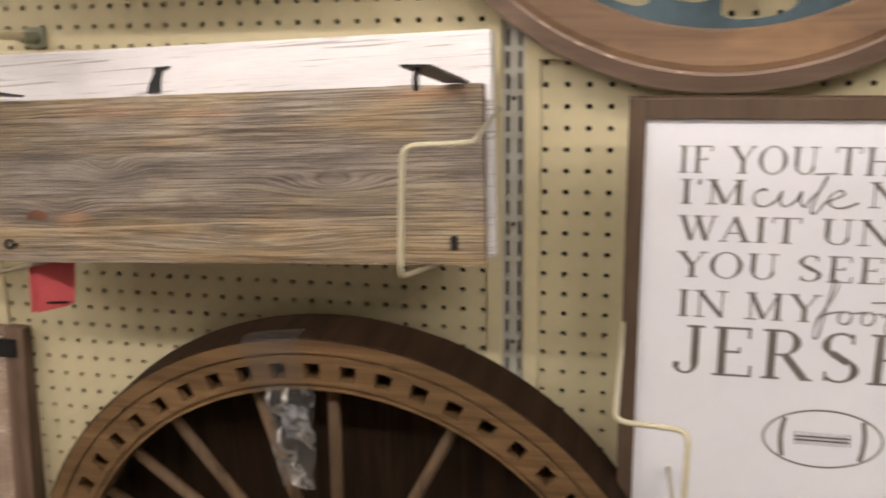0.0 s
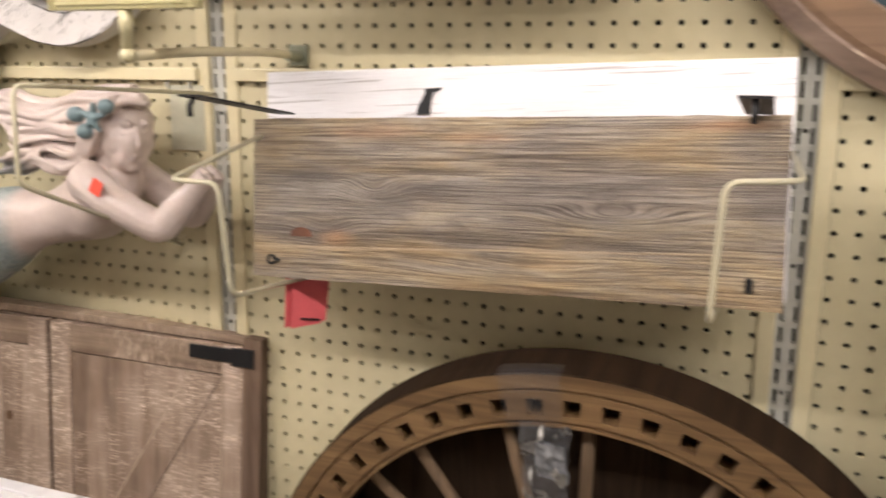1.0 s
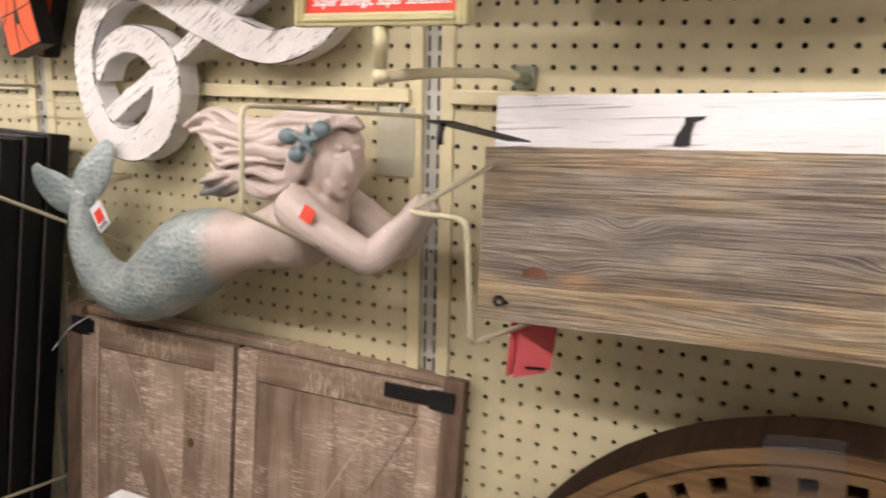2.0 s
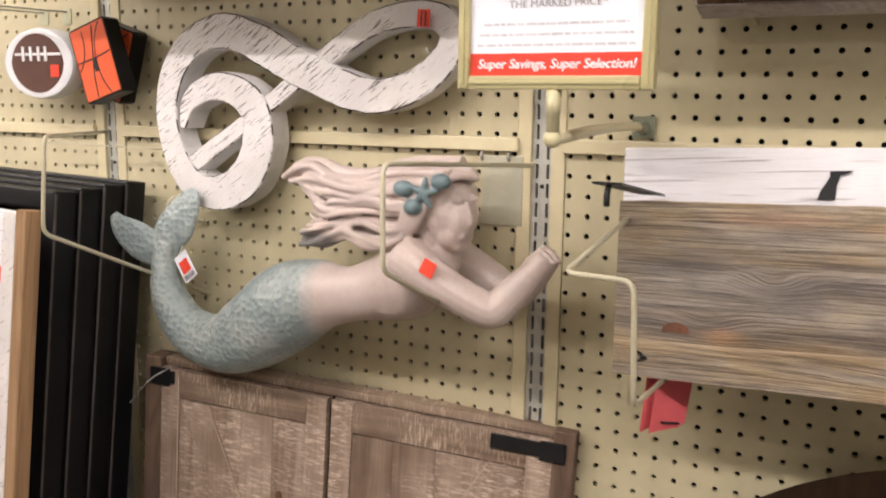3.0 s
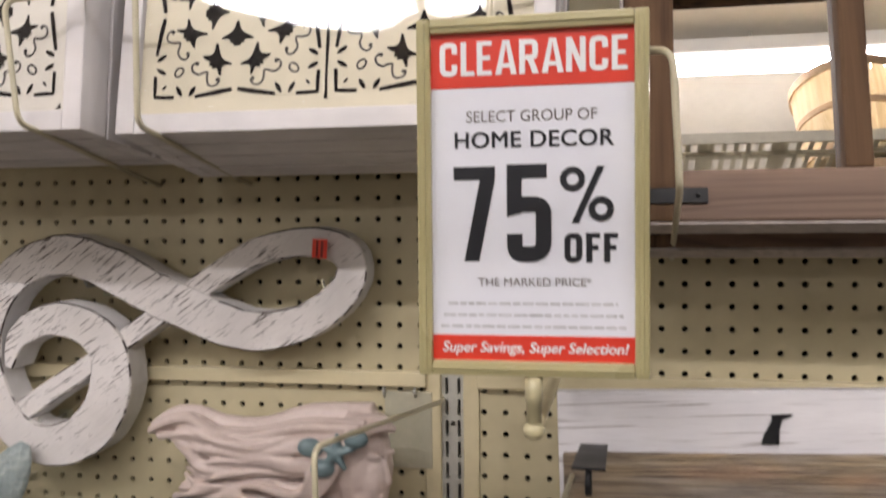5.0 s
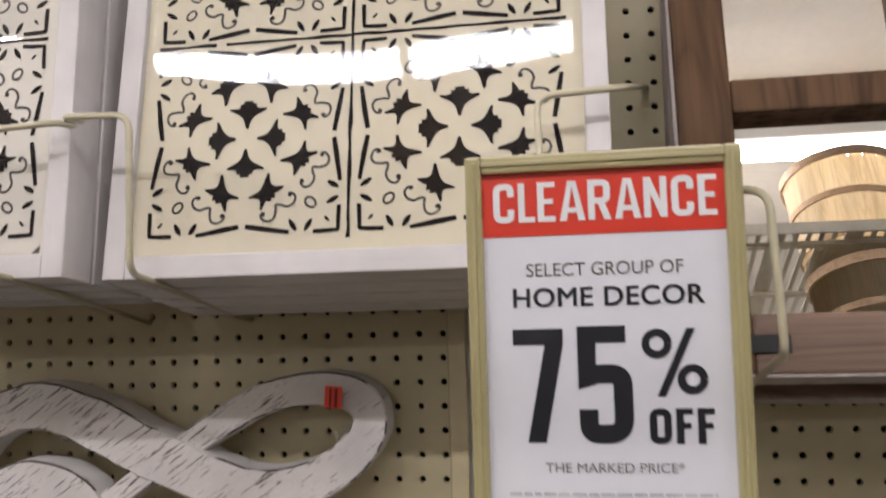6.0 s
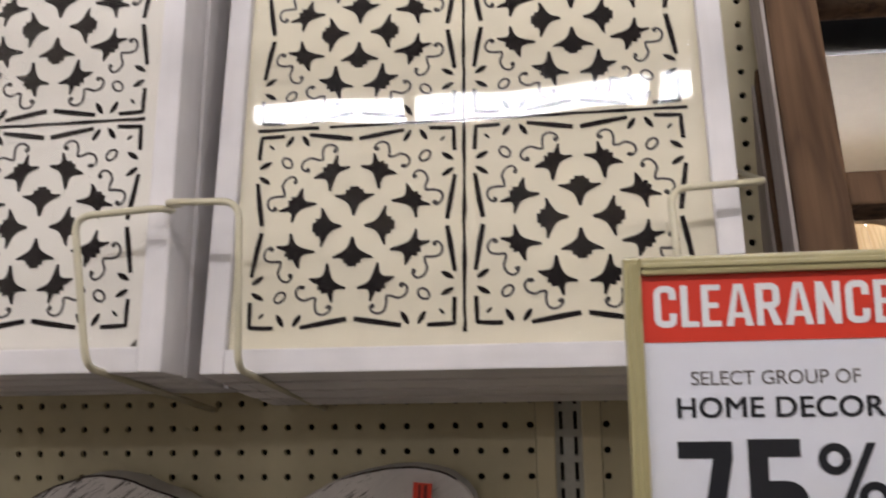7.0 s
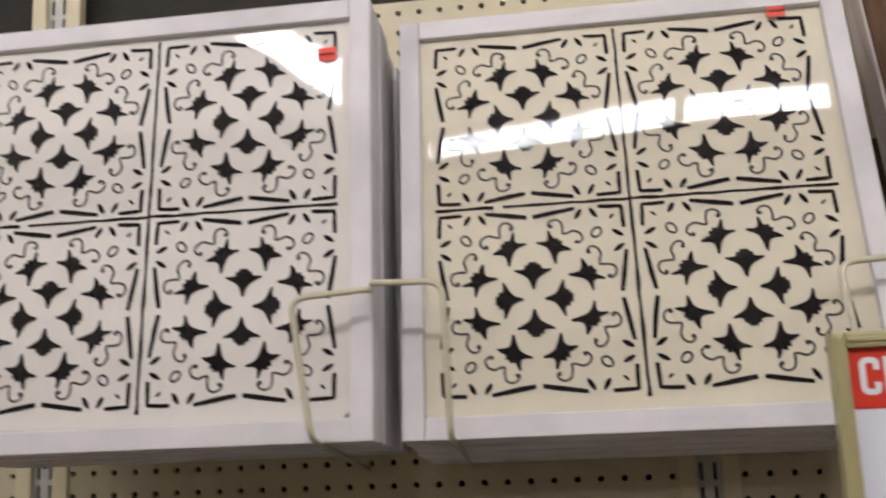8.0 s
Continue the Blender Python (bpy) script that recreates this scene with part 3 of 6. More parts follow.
for bay in range(-2, 2):
    x0 = bay * BAY
    peg_panel(x0, 1, 28, -31, -1, 2.382, 1.593)
    peg_panel(x0, 1, 28, 0, 34, 1.592, 0.70)
    # rail that joins the upper and lower sheet
    part("rail", box(x0 + 0.030, x0 + BAY - 0.030, -0.011, -0.001, 1.5835, 1.6015, 0.002), M_CREAM, wall)


def slot_mesh():
    """One upright: a steel strip with two rows of slots and a round hole every six inches."""
    verts, faces = [], []

    def quad(a, b, c, d):
        n = len(verts)
        verts.extend((a, b, c, d))
        faces.append((n, n + 1, n + 2, n + 3))

    y, back, hw, hh = 0.004, 0.016, 0.0019, 0.0094
    cols = (-0.0073, 0.0073)
    xs = [-0.0135, cols[0] - hw, cols[0] + hw, cols[1] - hw, cols[1] + hw, 0.0135]
    for k in range(-38, 35):
        cz = ROW0 - (k - 0.15) * INCH
        zs = [cz - INCH / 2, cz - hh, cz + hh, cz + INCH / 2]
        for j in range(3):
            for i in range(5):
                if j == 1 and i in (1, 3):
                    a, b, c, d = (xs[i], zs[1]), (xs[i + 1], zs[1]), (xs[i + 1], zs[2]), (xs[i], zs[2])
                    for p, q in ((a, b), (b, c), (c, d), (d, a)):
                        quad((p[0], y, p[1]), (q[0], y, q[1]), (q[0], back, q[1]), (p[0], back, p[1]))
                else:
                    quad((xs[i], y, zs[j]), (xs[i + 1], y, zs[j]), (xs[i + 1], y, zs[j + 1]), (xs[i], y, zs[j + 1]))
    me = bpy.data.meshes.new("upright_strip")
    me.from_pydata(verts, [], faces)
    me.materials.append(M_STEEL)
    return me


strip = slot_mesh()
flange = box(0.0135, 0.0325, -0.003, 0.012, 0.70, 2.56, 0.0015)
box(-0.0325, -0.0135, -0.003, 0.012, 0.70, 2.56, 0.0015, flange)
me_flange = bpy.data.meshes.new("upright_flange")
flange.to_mesh(me_flange)
flange.free()
me_flange.materials.append(M_CREAM)
# dark stub in place of each round hole; the hole's shade is its colour
hole_stub = bmesh.new()
bmesh.ops.create_cone(hole_stub, cap_ends=True, segments=10, radius1=0.0030, radius2=0.0022, depth=0.003, matrix=Matrix.Rotation(radians(90), 4, "X"))
me_hole_stub = bpy.data.meshes.new("rivet")
hole_stub.to_mesh(me_hole_stub)
hole_stub.free()
me_hole_stub.materials.append(M_DARKGAP)
for bay in range(-1, 2):
    up = shared("upright", strip, wall, pose(bay * BAY, 0, 0))
    shared("flange", me_flange, up)
    for k in range(-4, 4):
        shared("rivet", me_hole_stub, up, pose(0, 0.003, 1.539 - k * 6 * INCH))

# ---- ceiling lamps: long twin-tube fixtures; rows at y -5.8 and 0.75 are unseen, added as fill ----
lamp_at = [(-0.17, -2.38), (-3.85, -2.38), (3.16, -2.38), (-0.17, -5.8), (-3.50, -5.8), (-0.17, 0.75), (-3.50, 0.75)]
first_lamp = None
for x, y in lamp_at:
    m = pose(x, y, 3.62)
    if first_lamp is None:
        first_lamp = thing("ceiling_light", m, "long white fluorescent ceiling light, switched on", "light", "ceiling lights")
        part("housing", box(-1.46, 1.46, -0.075, 0.075, 0.032, 0.10, 0.006), M_FIX, first_lamp)
        prof = [(-0.040, 0.030), (-0.038, 0.008), (-0.028, -0.006), (0.0, -0.011), (0.028, -0.006), (0.038, 0.008), (0.040, 0.030)]
        for xa, xb in ((-1.45, -0.41), (-0.37, 0.53), (0.57, 1.45)):
            bm = bmesh.new()
            ends = [[bm.verts.new((x, y, z)) for y, z in prof] for x in (xa, xb)]
            for j in range(len(prof) - 1):
                bm.faces.new((ends[0][j], ends[0][j + 1], ends[1][j + 1], ends[1][j]))
            bmesh.ops.recalc_face_normals(bm, faces=bm.faces)
            part("diffuser", bm, M_TUBE, first_lamp, "glowing white wrap diffuser")
        for s in (-0.39, 0.55):
            part("joint_band", box(s - 0.018, s + 0.018, -0.042, 0.042, -0.013, 0.03, 0.003), M_FIX, first_lamp)
        for s in (-1.465, 1.465):
            part("end_cap", box(s - 0.012, s + 0.012, -0.044, 0.044, -0.013, 0.03, 0.003), M_FIX, first_lamp)
        for s in (-0.9, 0.9):
            part("hanger_rod", box(s - 0.004, s + 0.004, -0.004, 0.004, 0.1, 0.2), M_STEEL, first_lamp)
    else:
        copy_thing(first_lamp, m)

# ---- the aisle opposite, seen in the mirror ----
# unseen panel, its height set to keep far lamps' light off the low wall
tagged(part("wall_aisle", box(-4, 4, -2.95, -2.9, 0, 2.54), M_STOCK), "unseen brown panel behind the opposite shelving, added to block light", "wall", kind="structure")
SHELF_Z = 3.04


def perforated_shelf(z, y0, y1):
    s = thing("display_shelf", pose(0, 0, z), "beige steel shelf with a perforated underside", "shelf", "opposite shelves")
    part("front_lip", box(-3.6, 3.6, y1 - 0.004, y1 + 0.006, -0.03, 0.012, 0.002), M_SHELF, s)
    verts, faces = [], []
    for k in range(180):
        x = -3.6 + k * 0.04
        for j, (a, b) in enumerate(((0.0, 0.024), (0.024, 0.04))):
            n = len(verts)
            verts += [(x + a, y0, 0), (x + b, y0, 0), (x + b, y1 - 0.01, 0), (x + a, y1 - 0.01, 0)]
            if j or k % 6 == 0:
                faces.append((n, n + 1, n + 2, n + 3))
    me = bpy.data.meshes.new("deck")
    me.from_pydata(verts, [], faces)
    me.materials.append(M_SHELF)
    d = shared("deck", me, s)
    d.modifiers.new("thickness", "SOLIDIFY").thickness = 0.003
    for y in (y0 + 0.1, (y0 + y1) / 2, y1 - 0.1):
        part("cross_bar", box(-3.6, 3.6, y - 0.012, y + 0.012, -0.02, -0.004), M_SHELF, s)
    return s


perforated_shelf(SHELF_Z, -2.88, -1.98)
perforated_shelf(SHELF_Z - 0.42, -2.88, -1.98)
for i, x in enumerate((-3.5, -1.1, 0.30, 2.2, 3.5)):
    p = thing("shelf_post", pose(x, -2.9, 0), "beige steel post of the opposite shelving", "post", "shelf posts")
    part("post", box(-0.03, 0.03, -0.02, 0.02, 0, SHELF_Z + 0.02, 0.003), M_SHELF, p)
    for z in (SHELF_Z, SHELF_Z - 0.42):
        part("bracket", plate([(0, 0), (0.004, 0), (0.004, 0.03), (0, 0.03)], 0.02, 0.9), M_SHELF, p).matrix_basis = pose(0.028, 0, z - 0.034)


def bushel_basket(at, r=0.20, h=0.345):
    """A round basket of thin upright splints held by three hoops."""
    b = thing("bushel_basket", at, "pale round bushel basket of thin wooden splints", "basket", "bushel baskets")
    n = 26
    for k in range(n):
        a0, a1 = radians(360 * k / n + 0.12), radians(360 * (k + 1) / n - 0.12)
        bm = bmesh.new()
        q = [[bm.verts.new((rr * math.cos(a), rr * math.sin(a), z)) for a in (a0, (a0 + a1) / 2, a1)] for rr, z in ((r * 0.86, 0), (r * 0.95, h * 0.5), (r, h))]
        for j in range(2):
            for i in range(2):
                bm.faces.new((q[j][i], q[j][i + 1], q[j + 1][i + 1], q[j + 1][i]))
        bmesh.ops.solidify(bm, geom=bm.faces[:], thickness=0.003)
        part("splint", bm, M_SPLINT, b)
    for f, wd in ((0.08, 0.012), (0.52, 0.012), (0.97, 0.018)):
        bm = bmesh.new()
        rr = r * (0.86 + 0.14 * f) + 0.004
        rows = []
        for k in range(48):
            a = 2 * math.pi * k / 48
            rows.append([bm.verts.new(((rr + o) * math.cos(a), (rr + o) * math.sin(a), h * f + z)) for o, z in ((0, -wd), (0.006, -wd), (0.006, wd), (0, wd))])
        for k in range(48):
            p, q = rows[k], rows[(k + 1) % 48]
            for j in range(4):
                bm.faces.new((p[j], p[(j + 1) % 4], q[(j + 1) % 4], q[j]))
        part("hoop", bm, M_HOOP, b)
    bm = bmesh.new()
    bmesh.ops.create_circle(bm, cap_ends=True, segments=26, radius=r * 0.85, matrix=Matrix.Translation((0, 0, 0.006)))
    part("bottom", bm, M_SPLINT, b)
    return b


bk = bushel_basket(pose(1.03, -2.24, SHELF_Z + 0.004))
for x, y, z, rz in ((0.19, -2.3, SHELF_Z, 40), (1.60, -2.3, SHELF_Z, 80), (-0.5, -2.3, SHELF_Z, 15), (1.06, -2.24, SHELF_Z - 0.42, 120), (1.82, -2.27, SHELF_Z - 0.42, 10)):
    copy_thing(bk, pose(x, y, z + 0.004, 0, 0, rz))
duct = thing("ceiling_duct", pose(1.4, -1.22, 3.5), "dark painted round ceiling duct", "duct")
part("pipe", tube([(-2.5, 0, 0), (2.5, 0, 0)], 0.11, 20), M_BLACKPAINT, duct, "", True)
for s in (-1.6, 0.2, 1.8):
    part("strap", box(s - 0.012, s + 0.012, -0.004, 0.004, 0.1, 0.3), M_STEEL, duct)


# ---- wire holders that keep goods upright ----
def wire_holder(points, label, r=0.0029, bend=0.014):
    o = Vector(points[0])
    w = thing("wire_holder", Matrix.Translation(o), label, "wire holder", "wire holders")
    part("wire", tube(fillet([Vector(p) - o for p in points], bend), r, 8), M_WIRE, w, "", True)
    for p in (points[0], points[-1]):
        q = Vector(p) - o
        part("hook_tip", tube([q + Vector((0, -0.004, 0)), q + Vector((0, 0.006, 0.002)), q + Vector((0, 0.010, 0.010))], r * 1.05, 6), M_WIRE, w)
    return w


CREAMW = "cream enamelled wire holder hooked into the pegboard"
wire_holder([(0.165, -0.002, 1.552), (0.126, -0.274, 1.485), (0.197, -0.287, 1.486), (0.199, -0.274, 1.362), (0.199, -0.002, 1.336)], CREAMW + ", round the grey plank")
wire_holder([(0.745, -0.002, 1.528), (0.758, -0.243, 1.513), (0.696, -0.268, 1.512), (0.690, -0.262, 1.386), (0.686, -0.002, 1.340)], CREAMW + ", round the grey plank")
wire_holder([(-0.013, -0.002, 1.566), (-0.068, -0.290, 1.583), (-0.062, -0.300, 1.472), (-0.078, -0.002, 1.345)], CREAMW + ", round the figure")
wire_holder([(-0.775, -0.002, 1.590), (-0.584, -0.277, 1.596), (-0.599, -0.277, 1.467), (-0.562, -0.002, 1.335)], CREAMW + ", round the black frames")
wire_holder([(-0.560, -0.002, 1.452), (-0.618, -0.034, 1.462), (-0.606, -0.036, 1.492), (-0.572, -0.002, 1.500)], "small cream wire hook behind the tail of the figure", 0.0022, 0.012)
wire_holder([(-0.668, -0.002, 0.925), (-0.655, -0.300, 0.955), (-0.660, -0.305, 0.84), (-0.672, -0.002, 0.80)], "cream enamelled wire holder low beside the black frames")
wire_holder([(-0.90, -0.002, 1.572), (-0.86, -0.046, 1.571), (-0.640, -0.030, 1.567), (-0.624, -0.002, 1.5665)], "thin straight cream wire across two pegboard holes", 0.0012, 0.01)
wire_holder([(0.90, -0.002, 1.315), (0.895, -0.260, 1.254), (0.960, -0.290, 1.264), (0.958, -0.286, 1.14), (0.955, -0.002, 1.11)], CREAMW + ", round the framed slogan")
wire_holder([(-0.348, -0.002, 2.032), (-0.308, -0.262, 2.003), (-0.247, -0.262, 2.001), (-0.245, -0.266, 1.872), (-0.251, -0.002, 1.828)], CREAMW + ", round the tile pictures")
wire_holder([(-0.354, -0.002, 2.028), (-0.308, -0.270, 1.997), (-0.375, -0.276, 1.992), (-0.357, -0.284, 1.876), (-0.372, -0.002, 1.828)], CREAMW + ", round the tile pictures")
wire_holder([(0.182, -0.002, 2.058), (0.152, -0.230, 2.004), (0.082, -0.236, 2.000), (0.086, -0.262, 1.876), (0.09, -0.002, 1.828)], CREAMW + ", round the tile pictures")
wire_holder([(0.20, -0.002, 1.93), (0.205, -0.30, 1.912), (0.234, -0.322, 1.908), (0.239, -0.324, 1.802), (0.252, -0.002, 1.735)], CREAMW + ", round the window mirror")

# ---- clearance sign on an arm ----
def gothic(ch, s):
    """One condensed gothic character, one unit high, stroke s: flat pieces and the width."""
    bits, h = [], s / 2

    def ribbon(pts, r=0.0, w=s):
        line = fillet([(a, 0, b) for a, b in pts], r, 7) if r else [Vector((a, 0, b)) for a, b in pts]
        sides = []
        for i, p in enumerate(line):
            d0 = (p - line[i - 1]).normalized() if i else (line[1] - p).normalized()
            d1 = (line[i + 1] - p).normalized() if i < len(line) - 1 else d0
            d = (d0 + d1).normalized()
            k = w / 2 / max(0.5, d.dot(d0))
            sides.append(((p.x - d.z * k, p.z + d.x * k), (p.x + d.z * k, p.z - d.x * k)))
        for a, b in zip(sides, sides[1:]):
            bits.append([a[0], a[1], b[1], b[0]])

    w = {"C": 0.50, "L": 0.39, "E": 0.42, "A": 0.60, "R": 0.52, "N": 0.53, "O": 0.57, "F": 0.44, "7": 0.44, "5": 0.455, "%": 0.94}[ch]
    if ch in "LEFRN":
        bits.append([(0, 0), (s, 0), (s, 1), (0, 1)])
    if ch in "LE":
        bits.append([(s, 0), (w, 0), (w, s * 0.86), (s, s * 0.86)])
    if ch in "EF":
        bits.append([(s, 1 - s * 0.86), (w, 1 - s * 0.86), (w, 1), (s, 1)])
        bits.append([(s, 0.5 - s * 0.38), (w * 0.88, 0.5 - s * 0.38), (w * 0.88, 0.5 + s * 0.46), (s, 0.5 + s * 0.46)])
    if ch == "C":
        ribbon([(w - h, 0.66), (w - h, 1 - h), (h, 1 - h), (h, h), (w - h, h), (w - h, 0.34)], 0.22)
    if ch == "O":
        ribbon([(h, 0.5), (h, 1 - h), (w - h, 1 - h), (w - h, h), (h, h), (h, 0.5)], 0.22)
    if ch == "A":
        bits.append([(0, 0), (s * 1.04, 0), (w / 2 + s * 0.12, 1), (w / 2 - s * 0.60, 1)])
        bits.append([(w - s * 1.04, 0), (w, 0), (w / 2 + s * 0.60, 1), (w / 2 - s * 0.12, 1)])
        bits.append([(w * 0.22, 0.20), (w * 0.78, 0.20), (w * 0.74, 0.20 + s * 0.8), (w * 0.26, 0.20 + s * 0.8)])
    if ch == "R":
        ribbon([(s, 1 - h), (w - h, 1 - h), (w - h, 0.47), (s, 0.47)], 0.18)
        bits.append([(w * 0.42, 0.44), (w * 0.42 + s, 0.46), (w + 0.02, 0), (w - s, 0)])
    if ch == "N":
        bits.append([(w - s, 0), (w, 0), (w, 1), (w - s, 1)])
        bits.append([(0, 1), (s, 1), (w, 0), (w - s, 0)])
    if ch == "7":
        bits.append([(0, 1 - s * 0.88), (w, 1 - s * 0.88), (w, 1), (0, 1)])
        bits.append([(w - s, 1 - s * 0.88), (w, 1 - s * 0.88), (w * 0.61, 0), (w * 0.61 - s, 0)])
    if ch == "5":
        bits.append([(0, 1 - s * 0.90), (w * 0.90, 1 - s * 0.90), (w * 0.90, 1), (0, 1)])
        bits.append([(0, 0.46), (s * 0.94, 0.50), (s * 0.98, 1 - s * 0.90), (0, 1 - s * 0.90)])
        ribbon([(h, 0.29), (h, h), (w - h, h), (w - h, 0.67 - h), (s * 0.9, 0.67 - h)], 0.19)
    if ch == "%":
        for cx, cz in ((0.22, 0.78), (0.72, 0.25)):
            ribbon([(cx + 0.163 * math.cos(radians(12 * q)), cz + 0.163 * math.sin(radians(12 * q))) for q in range(31)])
        bits.append([(0.20, 0), (0.20 + s * 1.1, 0), (0.78, 1), (0.78 - s * 1.1, 1)])
    return bits, w


def gothic_word(name, text, x0, x1, z, high, stroke, material, parent, y):
    """A line of gothic characters from x0 to x1, each one a part."""
    made, pen = [], 0.0
    for ch in text:
        bits, w = gothic(ch, stroke)
        made.append((bits, pen))
        pen += w + stroke * (0.42 if ch in "LA" else 0.62)
    pen -= stroke * 0.62
    k = (x1 - x0) / pen
    for bits, at in made:
        bm = bmesh.new()
        for i, poly in enumerate(bits):
            bm.faces.new([bm.verts.new((x0 + (at + a) * k, y - 0.000004 * i, z + b * high)) for a, b in poly])
        bmesh.ops.recalc_face_normals(bm, faces=bm.faces)
        part(name, bm, material, parent)



sg = thing("sale_sign", pose(0.127, -0.330, 1.798), "white and red clearance sign in an olive plastic frame", "sign")
SW, SH = 0.0895, 0.140
part("board", box(-0.082, 0.082, 0.0, 0.004, -0.1325, 0.1325), M_CARD, sg)
part("header_band", box(-0.0792, 0.0792, -0.0006, 0.0, 0.0855, 0.1285), M_SIGNRED, sg, "red header band")
part("footer_band", box(-0.0792, 0.0792, -0.0006, 0.0, -0.1285, -0.1085), M_SIGNRED, sg, "red footer band")
for x0, x1, z0, z1 in ((-SW, -0.0785, -SH, SH), (0.0785, SW, -SH, SH), (-0.0785, 0.0785, 0.128, SH), (-0.0785, 0.0785, -SH, -0.128)):
    bm = box(x0, x1, -0.006, 0.008, z0, z1, 0.0022)
    mx, mz = (x0 + x1) / 2, (z0 + z1) / 2
    if x1 - x0 < 0.02:
        box(mx - 0.0016, mx + 0.0016, -0.0076, -0.005, z0 + 0.004, z1 - 0.004, 0.0008, bm)
    else:
        box(x0, x1, -0.0076, -0.005, mz - 0.0016, mz + 0.0016, 0.0008, bm)
    part("frame_rail", bm, M_SIGNFRAME, sg)
TY = -0.0012
gothic_word("letter", "CLEARANCE", -0.0712, 0.0735, 0.0948, 0.0265, 0.158, M_LETTER, sg, TY)
lettering("letter", "SELECT GROUP OF", 0.0125, 0.101, 0.0, -0.0006, 0.0585, M_GREYINK, sg)
lettering("letter", "HOME DECOR", 0.0178, 0.1225, 0.001, -0.0006, 0.0385, M_INK, sg, bold=0.020, spread=1.05)
gothic_word("figure", "7", -0.0610, -0.0282, -0.0503, 0.0742, 0.160, M_INK, sg, -0.0006)
gothic_word("figure", "5", -0.0190, 0.0156, -0.0509, 0.0760, 0.160, M_INK, sg, -0.0006)
gothic_word("percent_sign", "%", 0.0222, 0.0630, -0.0210, 0.0435, 0.115, M_INK, sg, -0.0006)
gothic_word("letter", "OFF", 0.0254, 0.0660, -0.0512, 0.0226, 0.195, M_INK, sg, -0.0006)
lettering("letter", "THE MARKED PRICE*", 0.0088, 0.088, 0.002, -0.0006, -0.0695, M_GREYINK, sg)
lettering("letter", "Super Savings, Super Selection!", 0.0112, 0.1445, 0.001, TY, -0.1215, M_LETTER, sg, bold=0.024, slant=0.22)
for z, w in ((-0.0835, 0.066), (-0.0925, 0.070), (-0.1015, 0.072)):
    bm = bmesh.new()
    x = -w
    rng = random.Random(int(z * -1e5))
    while x < w:
        k = rng.uniform(0.004, 0.011)
        box(x, min(x + k, w), -0.0004, 0.0, z - 0.0011, z + 0.0011, 0, bm)
        x += k + 0.0014
    part("small_print", bm, M_PALEINK, sg, "row of pale small print")
part("stem", tube([(0.001, 0.002, -0.140), (0.001, 0.002, -0.160), (0.001, 0.002, -0.1605), (0.001, 0.002, -0.181)], [0.0070, 0.0070, 0.0060, 0.0060], 14), M_STEM, sg, "", True)
part("knuckle", ball((0.001, 0.002, -0.183), (0.0085, 0.0085, 0.008)), M_STEM, sg, "", True)
part("arm", tube(fillet([(0.001, 0.004, -0.184), (0.004, 0.10, -0.178), (0.004, 0.25, -0.176), (0.003, 0.322, -0.180)], 0.05), 0.0056, 10), M_CREAM, sg, "", True)
part("socket", tube([(0.003, 0.300, -0.180), (0.003, 0.326, -0.180)], [0.0070, 0.0085], 12), M_SOCKET, sg)
part("mounting_plate", box(-0.010, 0.018, 0.3255, 0.3285, -0.193, -0.166, 0.001), M_SOCKET, sg)

def spline(points, n=8):
    """Smooth points through control points."""
    out = []
    P = [Vector(p) for p in points]
    for i in range(len(P) - 1):
        a, b, c, d = P[max(i - 1, 0)], P[i], P[i + 1], P[min(i + 2, len(P) - 1)]
        for k in range(n):
            t = k / n
            out.append(0.5 * ((2 * b) + (c - a) * t + (2 * a - 5 * b + 4 * c - d) * t * t + (3 * b - a - 3 * c + d) * t ** 3))
    return out + [P[-1]]


# ---- framed tile prints, several deep, leaning back on the wall ----
TILE = 0.1835


